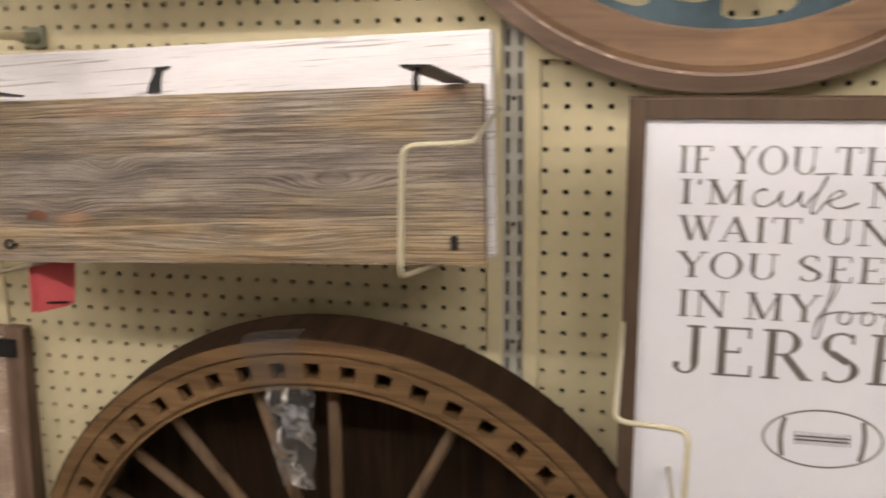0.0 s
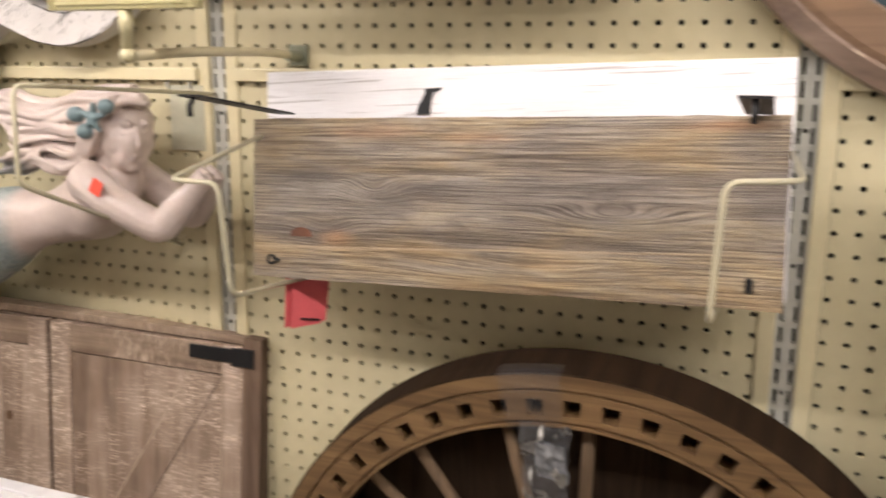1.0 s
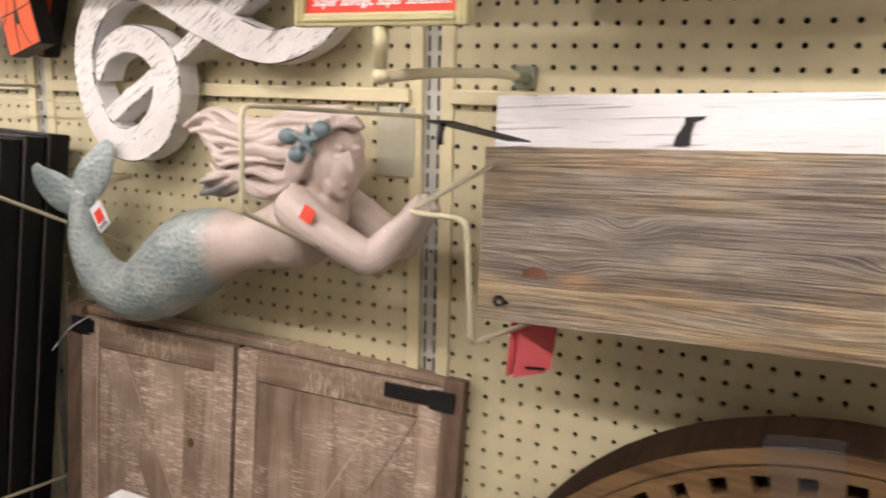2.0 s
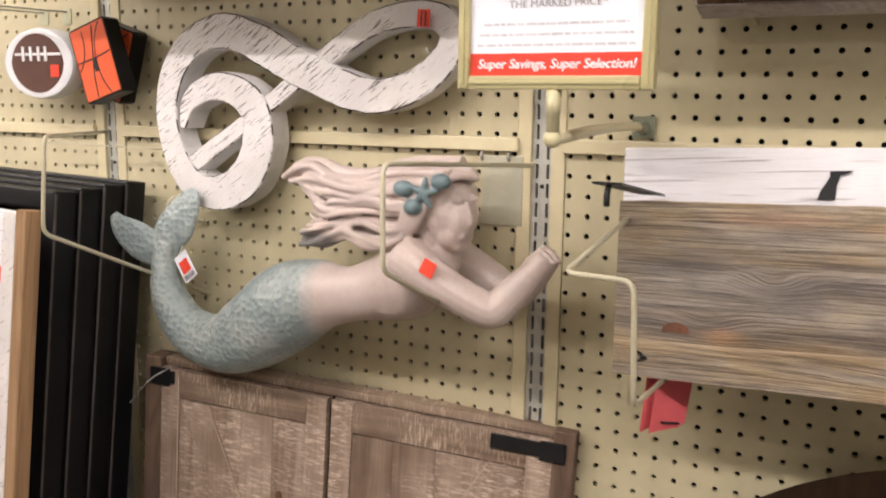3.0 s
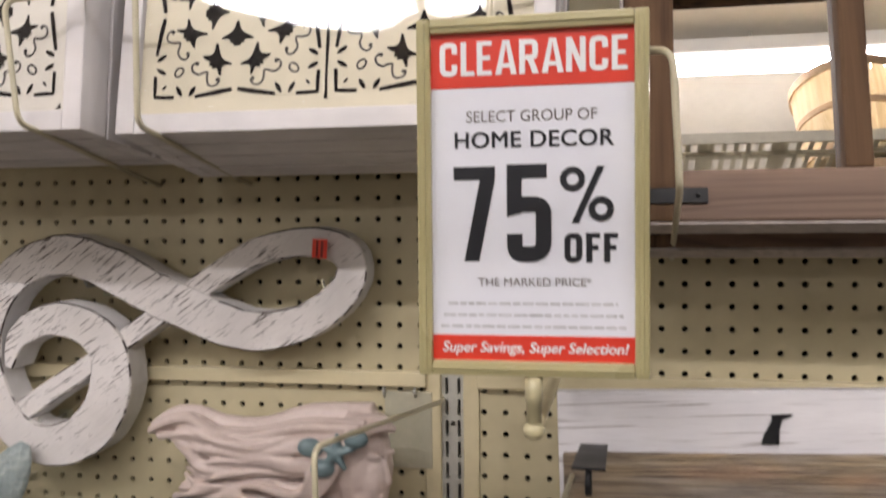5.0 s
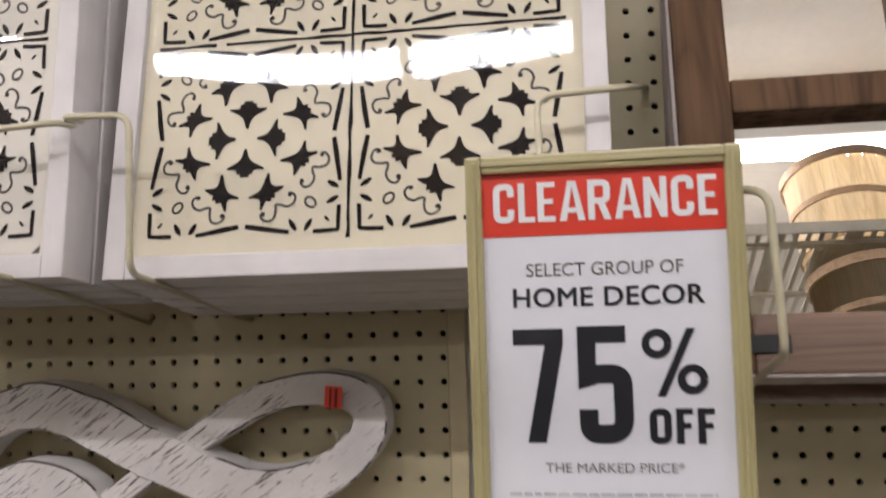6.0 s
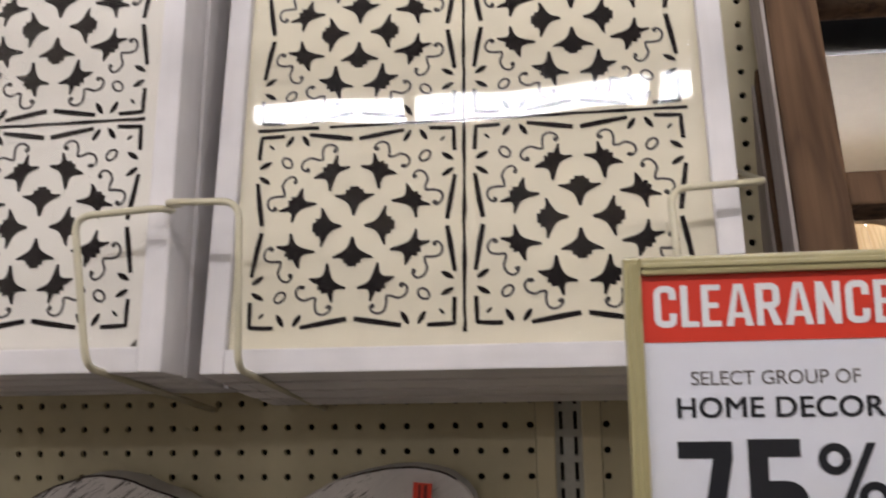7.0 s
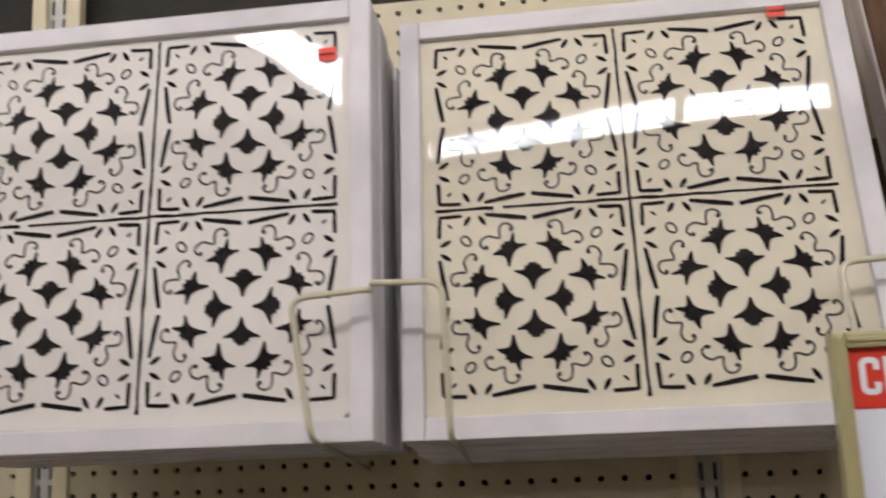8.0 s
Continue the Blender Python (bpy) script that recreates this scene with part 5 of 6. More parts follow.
def mermaid():
    """Tail, body, arms, head and streaming hair, melted into one surface."""
    bm = bmesh.new()
    O = Vector((-0.30, -0.09, 1.40))

    def limb(pts, flat=None, segs=16):
        s = spline([(x, y, z) for x, y, z, r in pts], 6)
        rad = spline([(r, 0, 0) for *_, r in pts], 6)
        tube([Vector(p) - O for p in s], [max(0.002, r.x) for r in rad], segs, flat, bm)

    def lump(c, r):
        ball(Vector(c) - O, r, bm)

    limb([(-0.561, -0.088, 1.432, 0.016), (-0.567, -0.09, 1.400, 0.021), (-0.558, -0.092, 1.348, 0.028), (-0.520, -0.093, 1.303, 0.036), (-0.458, -0.093, 1.290, 0.044),
          (-0.400, -0.093, 1.315, 0.056), (-0.335, -0.092, 1.360, 0.062), (-0.285, -0.090, 1.381, 0.051), (-0.238, -0.090, 1.387, 0.038), (-0.190, -0.090, 1.400, 0.042),
          (-0.145, -0.090, 1.418, 0.052), (-0.112, -0.090, 1.440, 0.038), (-0.095, -0.090, 1.470, 0.024), (-0.085, -0.090, 1.490, 0.024)], 0.92, 48)
    # tail flukes
    limb([(-0.562, -0.088, 1.410, 0.016), (-0.590, -0.09, 1.420, 0.028), (-0.620, -0.095, 1.434, 0.030), (-0.645, -0.10, 1.452, 0.021), (-0.659, -0.10, 1.470, 0.009)], 0.30)
    limb([(-0.562, -0.088, 1.410, 0.016), (-0.560, -0.085, 1.440, 0.031), (-0.541, -0.080, 1.470, 0.030), (-0.525, -0.076, 1.498, 0.019), (-0.518, -0.074, 1.514, 0.007)], 0.36)
    # bust, neck, head
    lump((-0.158, -0.100, 1.394), (0.042, 0.030, 0.029))
    lump((-0.158, -0.080, 1.394), (0.042, 0.030, 0.029))
    limb([(-0.142, -0.090, 1.432, 0.034), (-0.118, -0.091, 1.462, 0.026), (-0.100, -0.092, 1.490, 0.025)])
    lump((-0.086, -0.092, 1.510), (0.037, 0.036, 0.043))
    lump((-0.077, -0.099, 1.486), (0.025, 0.025, 0.024))
    # features, the face turned a little towards the aisle
    lump((-0.066, -0.106, 1.503), (0.019, 0.020, 0.026))
    limb([(-0.0545, -0.1105, 1.527, 0.0030), (-0.0505, -0.1120, 1.513, 0.0034), (-0.0485, -0.1125, 1.5010, 0.0042), (-0.0525, -0.1110, 1.4970, 0.0030)], None, 8)
    for ex, ey in ((-0.0645, -0.1215), (-0.0545, -0.1000)):
        lump((ex - 0.001, ey + 0.002, 1.5165), (0.0075, 0.0050, 0.0030))
        lump((ex, ey + 0.004, 1.5290), (0.0095, 0.0052, 0.0048))
    lump((-0.0565, -0.1145, 1.4866), (0.0052, 0.0062, 0.0018))
    lump((-0.0580, -0.1140, 1.4822), (0.0048, 0.0054, 0.0019))
    lump((-0.0680, -0.1060, 1.4715), (0.0100, 0.0105, 0.0085))
    # arms reach forward, palms pressed together
    for s in (-1, 1):
        o = 0.0 if s < 0 else 0.008
        limb([(-0.132, -0.090 + s * 0.030, 1.452, 0.030), (-0.112, -0.090 + s * 0.040, 1.444 + o, 0.0275), (-0.079, -0.090 + s * 0.046, 1.428 + o, 0.0240), (-0.040, -0.090 + s * 0.042, 1.409 + o, 0.0225),
              (-0.014, -0.090 + s * 0.034, 1.398 + o, 0.0220), (0.006, -0.090 + s * 0.026, 1.416 + 0.5 * o, 0.0205), (0.026, -0.090 + s * 0.017, 1.440, 0.0165), (0.038, -0.090 + s * 0.012, 1.455, 0.0150), (0.046, -0.090 + s * 0.010, 1.465, 0.0120)])
        for q in (-1, 0, 1):
            limb([(0.032 + 0.008 * q, -0.090 + s * 0.011, 1.450 - 0.006 * q, 0.0075), (0.048 + 0.007 * q, -0.090 + s * 0.008, 1.470 - 0.006 * q - 0.002 * abs(q), 0.0058)], None, 8)
    # hair: a cap, and wavy locks blown back along six guide lines from the crown down to the nape
    lump((-0.098, -0.088, 1.530), (0.045, 0.043, 0.035))
    lump((-0.118, -0.088, 1.508), (0.036, 0.040, 0.034))
    guides = [[(-0.071, 1.565), (-0.143, 1.563), (-0.198, 1.548), (-0.248, 1.550), (-0.281, 1.561), (-0.309, 1.560), (-0.338, 1.543)],
              [(-0.086, 1.550), (-0.143, 1.543), (-0.198, 1.530), (-0.244, 1.533), (-0.271, 1.543), (-0.296, 1.547), (-0.328, 1.537)],
              [(-0.097, 1.534), (-0.143, 1.522), (-0.194, 1.521), (-0.235, 1.511), (-0.265, 1.512), (-0.284, 1.527), (-0.305, 1.541)],
              [(-0.108, 1.515), (-0.146, 1.500), (-0.194, 1.504), (-0.231, 1.496), (-0.258, 1.490), (-0.277, 1.498), (-0.288, 1.513)],
              [(-0.123, 1.493), (-0.154, 1.482), (-0.194, 1.486), (-0.227, 1.484), (-0.256, 1.478), (-0.282, 1.468), (-0.309, 1.459)],
              [(-0.136, 1.474), (-0.166, 1.464), (-0.198, 1.463), (-0.223, 1.470), (-0.246, 1.468), (-0.278, 1.454), (-0.307, 1.454)]]
    for g, fat in ((0, 0.016), (1, 0.019), (2, 0.021), (3, 0.020), (4, 0.018), (5, 0.013)):
        limb([(x, -0.086, z, fat * (1 - 0.09 * i)) for i, (x, z) in enumerate(guides[g])], 0.9, 10)
    rng = random.Random(11)
    for k in range(92):
        u = 5 * ((k * 0.381966) % 1.0)
        a = min(4, int(u))
        f, dep = u - a, -1.0 + 1.5 * rng.random() ** 1.6
        ph, am, stop = rng.uniform(0, 6.28), rng.uniform(0.0012, 0.0034), rng.choice((6, 7, 7, 7))
        thick = rng.uniform(0.0034, 0.0068)
        pts = []
        for i in range(stop):
            (x0, z0), (x1, z1) = guides[a][i], guides[a + 1][i]
            s = i / 6
            deep = 0.041 * (1 - 0.62 * s)
            pts.append((x0 + (x1 - x0) * f, -0.088 + dep * deep + 0.004 * math.sin(s * 9 + ph), z0 + (z1 - z0) * f + am * math.sin(s * 15 + ph), thick * (1 - 0.35 * (i / (stop - 1)) ** 2)))
        limb(pts, None, 7)
    # waves that frame the face, from the parting down to the nape
    for n in range(4):
        o = 0.0072 * n
        limb([(-0.046 - 0.3 * o, -0.096 - 0.2 * o, 1.554 + 0.5 * o, 0.0046), (-0.062 - o, -0.113, 1.558 + 0.35 * o, 0.0054), (-0.080 - o, -0.124, 1.551 + 0.2 * o, 0.0058), (-0.095 - o, -0.129, 1.538, 0.0060),
              (-0.103 - o, -0.130, 1.516 + 0.003 * (n % 2), 0.0066), (-0.116 - o, -0.127, 1.496 - 0.2 * o, 0.0066), (-0.136 - o, -0.122, 1.478 - 0.3 * o, 0.0050)], None, 8)
    limb([(-0.098, -0.090, 1.564, 0.010), (-0.068, -0.092, 1.562, 0.009), (-0.052, -0.094, 1.552, 0.006)], 2.4, 10)
    # shells and a starfish
    for x, z, r in ((-0.128, 1.541, 0.0125), (-0.115, 1.519, 0.0115), (-0.077, 1.552, 0.0120)):
        lump((x, -0.137, z), (r * 1.15, 0.009, r * 0.85))
    for k in range(5):
        a = radians(84 + 72 * k)
        limb([(-0.099, -0.139, 1.537, 0.0056), (-0.099 + 0.011 * math.cos(a), -0.139, 1.537 + 0.011 * math.sin(a), 0.0044), (-0.099 + 0.021 * math.cos(a), -0.138, 1.537 + 0.021 * math.sin(a), 0.0026)], None, 6)
    ob = part("mermaid_figure", bm, mermaid_material(), None, "", True)
    r = ob.modifiers.new("melt", "REMESH")
    r.mode, r.voxel_size, r.use_smooth_shade = "VOXEL", 0.0017, True
    s = ob.modifiers.new("soften", "SMOOTH")
    s.factor, s.iterations = 0.5, 3
    ob.matrix_basis = Matrix.Translation(O)
    return tagged(ob, "pale resin mermaid figure with a grey-blue scaly tail", "figurine")


mermaid()
# clear film wound round the wrists
bm = tube(spline([(-0.046, -0.092, 1.414), (-0.016, -0.092, 1.402), (0.006, -0.091, 1.418), (0.024, -0.090, 1.438), (0.034, -0.090, 1.450)], 8), [0.034 - 0.00042 * i for i in range(33)], 40, 1.62, caps=False)
bm.normal_update()
for v in bm.verts:
    v.co += v.normal * 0.0042 * noise.noise(v.co * 55) - v.normal * 0.0016 * abs(noise.noise(v.co * 130))
wrap = tagged(part("plastic_film", bm, M_WRAP, None, "", True), "clear crinkled film wound round the wrists of the figure", "packaging")
wrap.visible_shadow = False
sticker(pose(-0.081, -0.1605, 1.4500, -12, 22, -8), 0.020, 0.019)
plate_ob = thing("hanger_plate", pose(-0.07, -0.001, 1.525), "pale steel hanger plate hooked on the pegboard", "hanger")
part("plate", box(-0.012, 0.046, -0.003, -0.001, -0.040, 0.052, 0.001), M_HANGER, plate_ob)
for x in (-0.012, 0.026):
    part("ear", tube(fillet([(x, -0.002, 0.046), (x, -0.008, 0.052), (x, -0.002, 0.060)], 0.004), 0.002, 6), M_STEEL, plate_ob, "", True)

tg = thing("price_tag", pose(-0.519, -0.098, 1.400, -6, -38, 0), "white card price tag with a red sticker on the tail", "tag")
part("card", box(-0.014, 0.014, -0.0005, 0.0005, -0.0215, 0.0215, 0.0004), M_CARD, tg)
part("sticker", box(-0.009, 0.009, -0.0012, -0.0006, -0.009, 0.011), M_RED, tg, "square red sticker")
bm = bmesh.new()
for k in range(9):
    box(-0.011 + k * 0.0025, -0.0098 + k * 0.0025, -0.0009, -0.0005, -0.0190, -0.0115, 0, bm)
part("barcode", bm, M_INK, tg, "small black bars")
part("string", tube(fillet([(0, 0, 0.019), (0.004, 0.004, 0.030), (0.006, 0.012, 0.036)], 0.01), 0.0006, 5), M_CARD, tg)

# ---- grey plank rack in front of a white plank ----
PT = 1.9
wp = thing("white_plank", pose(0.438, -0.083, 1.405, -5, -PT, 0), "white-painted rough plank standing behind a grey one", "plank")
part("board", box(-0.303, 0.316, -0.014, 0.014, -0.048, 0.202, 0.0025), M_WHITEWOOD, wp)
part("dark_notch", plate([(-0.098, 0.148), (-0.095, 0.158), (-0.090, 0.166), (-0.087, 0.172), (-0.087, 0.1775), (-0.066, 0.1785), (-0.069, 0.1755), (-0.077, 0.173), (-0.080, 0.163), (-0.081, 0.148)], -0.0165, -0.013), M_BLACK, wp, "black bent metal tab")
gp = thing("plank_rack", pose(0.448, -0.150, 1.362, -7.5, -PT, 0), "weathered grey plank with two black iron strap hooks", "wall rack")
me_board = box(-0.304, 0.304, 0.0, 0.022, 0.0, 0.192, 0.0)
bmesh.ops.subdivide_edges(me_board, edges=[e for e in me_board.edges if abs(e.verts[0].co.x - e.verts[1].co.x) > 0.1], cuts=40)
for v in me_board.verts:
    if v.co.z > 0.1:
        v.co.z += 0.0012 * noise.noise((v.co.x * 25, 0, 1))
    else:
        v.co.z += 0.0016 * noise.noise((v.co.x * 18, 0, 4))
part("board", me_board, M_GREYWOOD, gp)
to_rack = gp.matrix_basis.inverted()
for x, z0, z1 in ((0.1685, 1.547, 1.574), (0.7155, 1.561, 1.583)):
    bm = bmesh.new()
    rows = []
    for k in range(7):
        u = k / 6
        y, z = -0.105 - 0.185 * u, z0 + (z1 - z0) * u
        rows.append([bm.verts.new(to_rack @ Vector((x + e * 0.0138, y, z + h))) for e, h in ((-1, 0), (1, 0), (1, 0.0022), (-1, 0.0022))])
    for a, b in zip(rows, rows[1:]):
        for j in range(4):
            bm.faces.new((a[j], a[(j + 1) % 4], b[(j + 1) % 4], b[j]))
    bm.faces.new(rows[0][::-1])
    bm.faces.new(rows[-1])
    bmesh.ops.recalc_face_normals(bm, faces=bm.faces)
    part("strap", bm, M_BLACK, gp, "flat black iron strap")
    hook = fillet([(x, -0.282, z1 - 0.001), (x, -0.290, z1 - 0.010), (x, -0.288, z1 - 0.020)], 0.005)
    part("hook_end", tube([to_rack @ p for p in hook], 0.0030, 8), M_BLACK, gp, "", True)
bm = annulus(0.0042, 0.0062, -0.003, 0.001, 20)
bmesh.ops.translate(bm, verts=bm.verts, vec=(-0.277, 0, 0.022))
tube([(-0.272, -0.002, 0.022), (-0.266, -0.002, 0.0215)], 0.0018, 6, bm=bm)
part("grommet", bm, M_BLACK, gp, "small black metal ring")
part("grommet", box(0.2685, 0.2755, -0.0035, 0.001, 0.0165, 0.0315, 0.0015), M_BLACK, gp, "small dark upright staple")
for x, z, r in ((-0.237, 0.053, 0.0125),):
    rim = [(x + 1.15 * r * math.cos(radians(15 * q)), z + 0.75 * r * max(-0.18, math.sin(radians(15 * q)))) for q in range(24)]
    bm = plate(rim, -0.0006, 0.001)
    part("knot", bm, M_KNOT, gp, "reddish brown knot in the wood")

pk = thing("price_tag", pose(0.205, -0.118, 1.347, 4, 9, 44), "folded pink card price tag hanging on a thread", "tag")
bm = plate([(-0.021, -0.003), (0.025, -0.001), (0.028, -0.052), (0.020, -0.058), (-0.006, -0.064), (-0.015, -0.067)], -0.002, -0.001)
part("front_leaf", bm, M_PINK, pk)
bm = plate([(-0.028, 0.000), (0.021, 0.002), (0.023, -0.048), (-0.020, -0.070)], 0.008, 0.009)
part("rear_leaf", bm, M_PINK, pk)
part("fold", box(-0.004, 0.020, -0.0045, -0.002, -0.0535, -0.0515), M_BLACK, pk, "dark crease")
part("thread", tube([(0.0, 0.0, -0.002), (-0.012, 0.0, 0.010), (-0.020, 0.002, 0.024)], 0.0007, 5), M_BLACK, pk)

# ---- carved wooden wheel ----
whl = thing("wooden_wheel", pose(0.548, -0.115, 0.846, 2.78), "large tan carved wooden wheel with square holes round the rim", "wall decor")
R_IN, R_SQ, R_OUT = 0.362, 0.386, 0.427
verts, faces = [], []
N = 56
ho = 0.0097
a_step = 2 * math.pi / N


def ring_face(r_a, r_b, y, n=224):
    k0 = len(verts)
    for k in range(n):
        a = 2 * math.pi * k / n
        verts.append((r_a * math.cos(a), y, r_a * math.sin(a)))
        verts.append((r_b * math.cos(a), y, r_b * math.sin(a)))
    for k in range(n):
        i, j = k0 + 2 * k, k0 + 2 * ((k + 1) % n)
        faces.append((i, i + 1, j + 1, j))


def ring_wall(r, y0, y1, n=224):
    k0 = len(verts)
    for k in range(n):
        a = 2 * math.pi * k / n
        verts.append((r * math.cos(a), y0, r * math.sin(a)))
        verts.append((r * math.cos(a), y1, r * math.sin(a)))
    for k in range(n):
        i, j = k0 + 2 * k, k0 + 2 * ((k + 1) % n)
        faces.append((i, i + 1, j + 1, j))


def polar(r, a, y):
    return (r * math.cos(a), y, r * math.sin(a))


G = 0.0019
for ra, rb in ((R_IN, 0.3675 - G), (0.3675 + G, R_SQ - ho), (R_SQ + ho, 0.4065 - G), (0.4065 + G, R_OUT - 0.002)):
    ring_face(ra, rb, 0.0)
for rg in (0.3675, 0.4065):
    ring_face(rg - G, rg + G, 0.003)
    ring_wall(rg - G, 0, 0.003)
    ring_wall(rg + G, 0, 0.003)
ring_wall(R_IN, 0, 0.03)
for k in range(N):
    a0 = radians(103.43) - k * a_step
    da = ho / R_SQ
    for s in range(4):
        b0, b1 = a0 + da + (a_step - 2 * da) * s / 4, a0 + da + (a_step - 2 * da) * (s + 1) / 4
        n = len(verts)
        verts.extend([polar(R_SQ - ho, b0, 0), polar(R_SQ + ho, b0, 0), polar(R_SQ + ho, b1, 0), polar(R_SQ - ho, b1, 0)])
        faces.append((n, n + 1, n + 2, n + 3))
    cs = [(R_SQ - ho, a0 - da), (R_SQ + ho, a0 - da), (R_SQ + ho, a0 + da), (R_SQ - ho, a0 + da)]
    for (r1, b1), (r2, b2) in zip(cs, cs[1:] + cs[:1]):
        n = len(verts)
        verts.extend([polar(r1, b1, 0), polar(r2, b2, 0), polar(r2, b2, 0.03), polar(r1, b1, 0.03)])
        faces.append((n, n + 1, n + 2, n + 3))
me = bpy.data.meshes.new("rim")
me.from_pydata(verts, [], faces)
bm = bmesh.new()
bm.from_mesh(me)
bmesh.ops.remove_doubles(bm, verts=bm.verts, dist=0.00005)
bmesh.ops.recalc_face_normals(bm, faces=bm.faces)
part("rim", bm, M_WHEEL, whl)
part("tyre", lathe_y([(R_OUT - 0.002, 0.0), (R_OUT, 0.002), (R_OUT + 0.001, 0.030), (R_OUT + 0.004, 0.072), (0.36, 0.072), (0.36, 0.031), (R_OUT - 0.003, 0.031)], 112), M_WHEELSIDE, whl, "dark brown outer edge")
bm = bmesh.new()
bmesh.ops.create_circle(bm, cap_ends=True, segments=80, radius=0.40, matrix=Matrix.Translation((0, 0.066, 0)) @ Matrix.Rotation(radians(90), 4, "X"))
part("back_board", bm, M_WHEELBACK, whl, "dark brown back board")
for a, a2 in ((63, 64), (88, 90), (104, 107), (124.5, 126), (137.5, 133), (30, 30), (5, 5), (-25, -25), (-55, -55), (-85, -85), (-115, -115), (-145, -145), (170, 170), (150, 155)):
    p0, p1 = polar(0.366, radians(a), 0.024), polar(0.07, radians(a2), 0.040)
    part("spoke", tube([p0, p1], [0.0075, 0.0085], 10), M_SPOKE, whl, "", True)
part("hub", lathe_y([(0.02, -0.004), (0.06, -0.004), (0.075, 0.006), (0.078, 0.05), (0.02, 0.05)], 40), M_WHEEL, whl, "", True)
# clear tape and crumpled film wrapped over the top of the rim
bm = bmesh.new()
rows = []
for k in range(15):
    a = radians(102.4 - 10.0 * k / 14)
    rows.append([bm.verts.new((r * math.cos(a), y + 0.0012 * noise.noise((k * 0.8, r * 60, 0)), r * math.sin(a))) for r, y in ((R_OUT + 0.002, 0.024), (R_OUT + 0.002, 0.002), (R_OUT - 0.003, -0.0024), (R_SQ + 0.01, -0.0022), (R_SQ - 0.01, -0.002), (R_IN - 0.002, -0.0022), (R_IN - 0.006, 0.008))])
for a, b in zip(rows, rows[1:]):
    for j in range(6):
        bm.faces.new((a[j], a[j + 1], b[j + 1], b[j]))
tp = part("tape", bm, M_TAPE, whl, "strip of clear packing tape", True)
tp.visible_shadow = False
bm = bmesh.new()
rows = []
for k in range(37):
    s = k / 36
    a = radians(95.5 + 1.5 * s)
    r = 0.366 - 0.13 * s
    row = []
    for i in range(25):
        o = (-0.030 + 0.0025 * i) * (1 - 0.25 * s) + 0.003 * noise.noise((s * 9, i * 0.1, 3.0))
        fold = 0.012 * noise.noise((o * 45, s * 4, 2.0)) - 0.006 * abs(noise.noise((o * 120, s * 11, 6.0)))
        row.append(bm.verts.new((r * math.cos(a) + o, -0.001 + fold - 0.006 * s, r * math.sin(a) + 0.004 * noise.noise((o * 50, s * 5, 9.0)))))
    rows.append(row)
for a, b in zip(rows, rows[1:]):
    for j in range(24):
        bm.faces.new((a[j], a[j + 1], b[j + 1], b[j]))
fl = part("film", bm, M_FILM, whl, "crumpled clear plastic film", True)
fl.visible_shadow = False

# a crumpled slip caught under the film
bm = bmesh.new()
rows = []
for k in range(21):
    s = k / 20
    row = []
    for i in range(17):
        u = i / 16
        crease = 0.007 * noise.noise((u * 3.5, s * 3, 4.0)) + 0.004 * noise.noise((u * 9, s * 8, 1.0))
        row.append(bm.verts.new((-0.044 + (0.036 + 0.006 * noise.noise((s * 3, 0, 8.0))) * u + 0.003 * s, -0.011 + crease + 0.012 * s * s, 0.345 - (0.050 + 0.008 * noise.noise((u * 4, 0, 2.0))) * s)))
    rows.append(row)
for a, b in zip(rows, rows[1:]):
    for j in range(16):
        bm.faces.new((a[j], a[j + 1], b[j + 1], b[j]))
part("slip", bm, M_SLIP, whl, "creased greyish paper slip", True)


# ---- round wooden ring with a pierced teal metal centre ----
rg = thing("round_wall_decor", pose(0.993, -0.060, 1.921), "round brown wooden ring with a teal metal centre", "wall decor")
part("ring", lathe_y([(0.307, 0.006), (0.310, 0.0), (0.345, 0.0), (0.352, 0.003), (0.3525, 0.010), (0.31, 0.012), (0.307, 0.012)], 128), M_RING, rg, "dark walnut ring")
part("outer_band", lathe_y([(0.352, 0.0035), (0.356, 0.003), (0.374, 0.016), (0.377, 0.024), (0.377, 0.052), (0.30, 0.054), (0.30, 0.014), (0.352, 0.011)], 128), M_RINGOUT, rg, "lighter worn outer band")
# glints along the ridge, painted as short pale strips
for a, w in ((236, 3.0), (243.5, 2.2), (249, 2.8), (262, 1.5)):
    bm = bmesh.new()
    rows = []
    for k in range(9):
        q, h = radians(a + w * k / 8), 0.0011 * math.sin(math.pi * k / 8)
        rows.append([bm.verts.new(((0.3545 + e * h) * math.cos(q), 0.0026, (0.3545 + e * h) * math.sin(q))) for e in (-1, 1)])
    for p, q in zip(rows, rows[1:]):
        bm.faces.new((p[0], p[1], q[1], q[0]))
    part("scuff", bm, M_RUBBED_GLINT, rg, "white glint painted on the ridge")


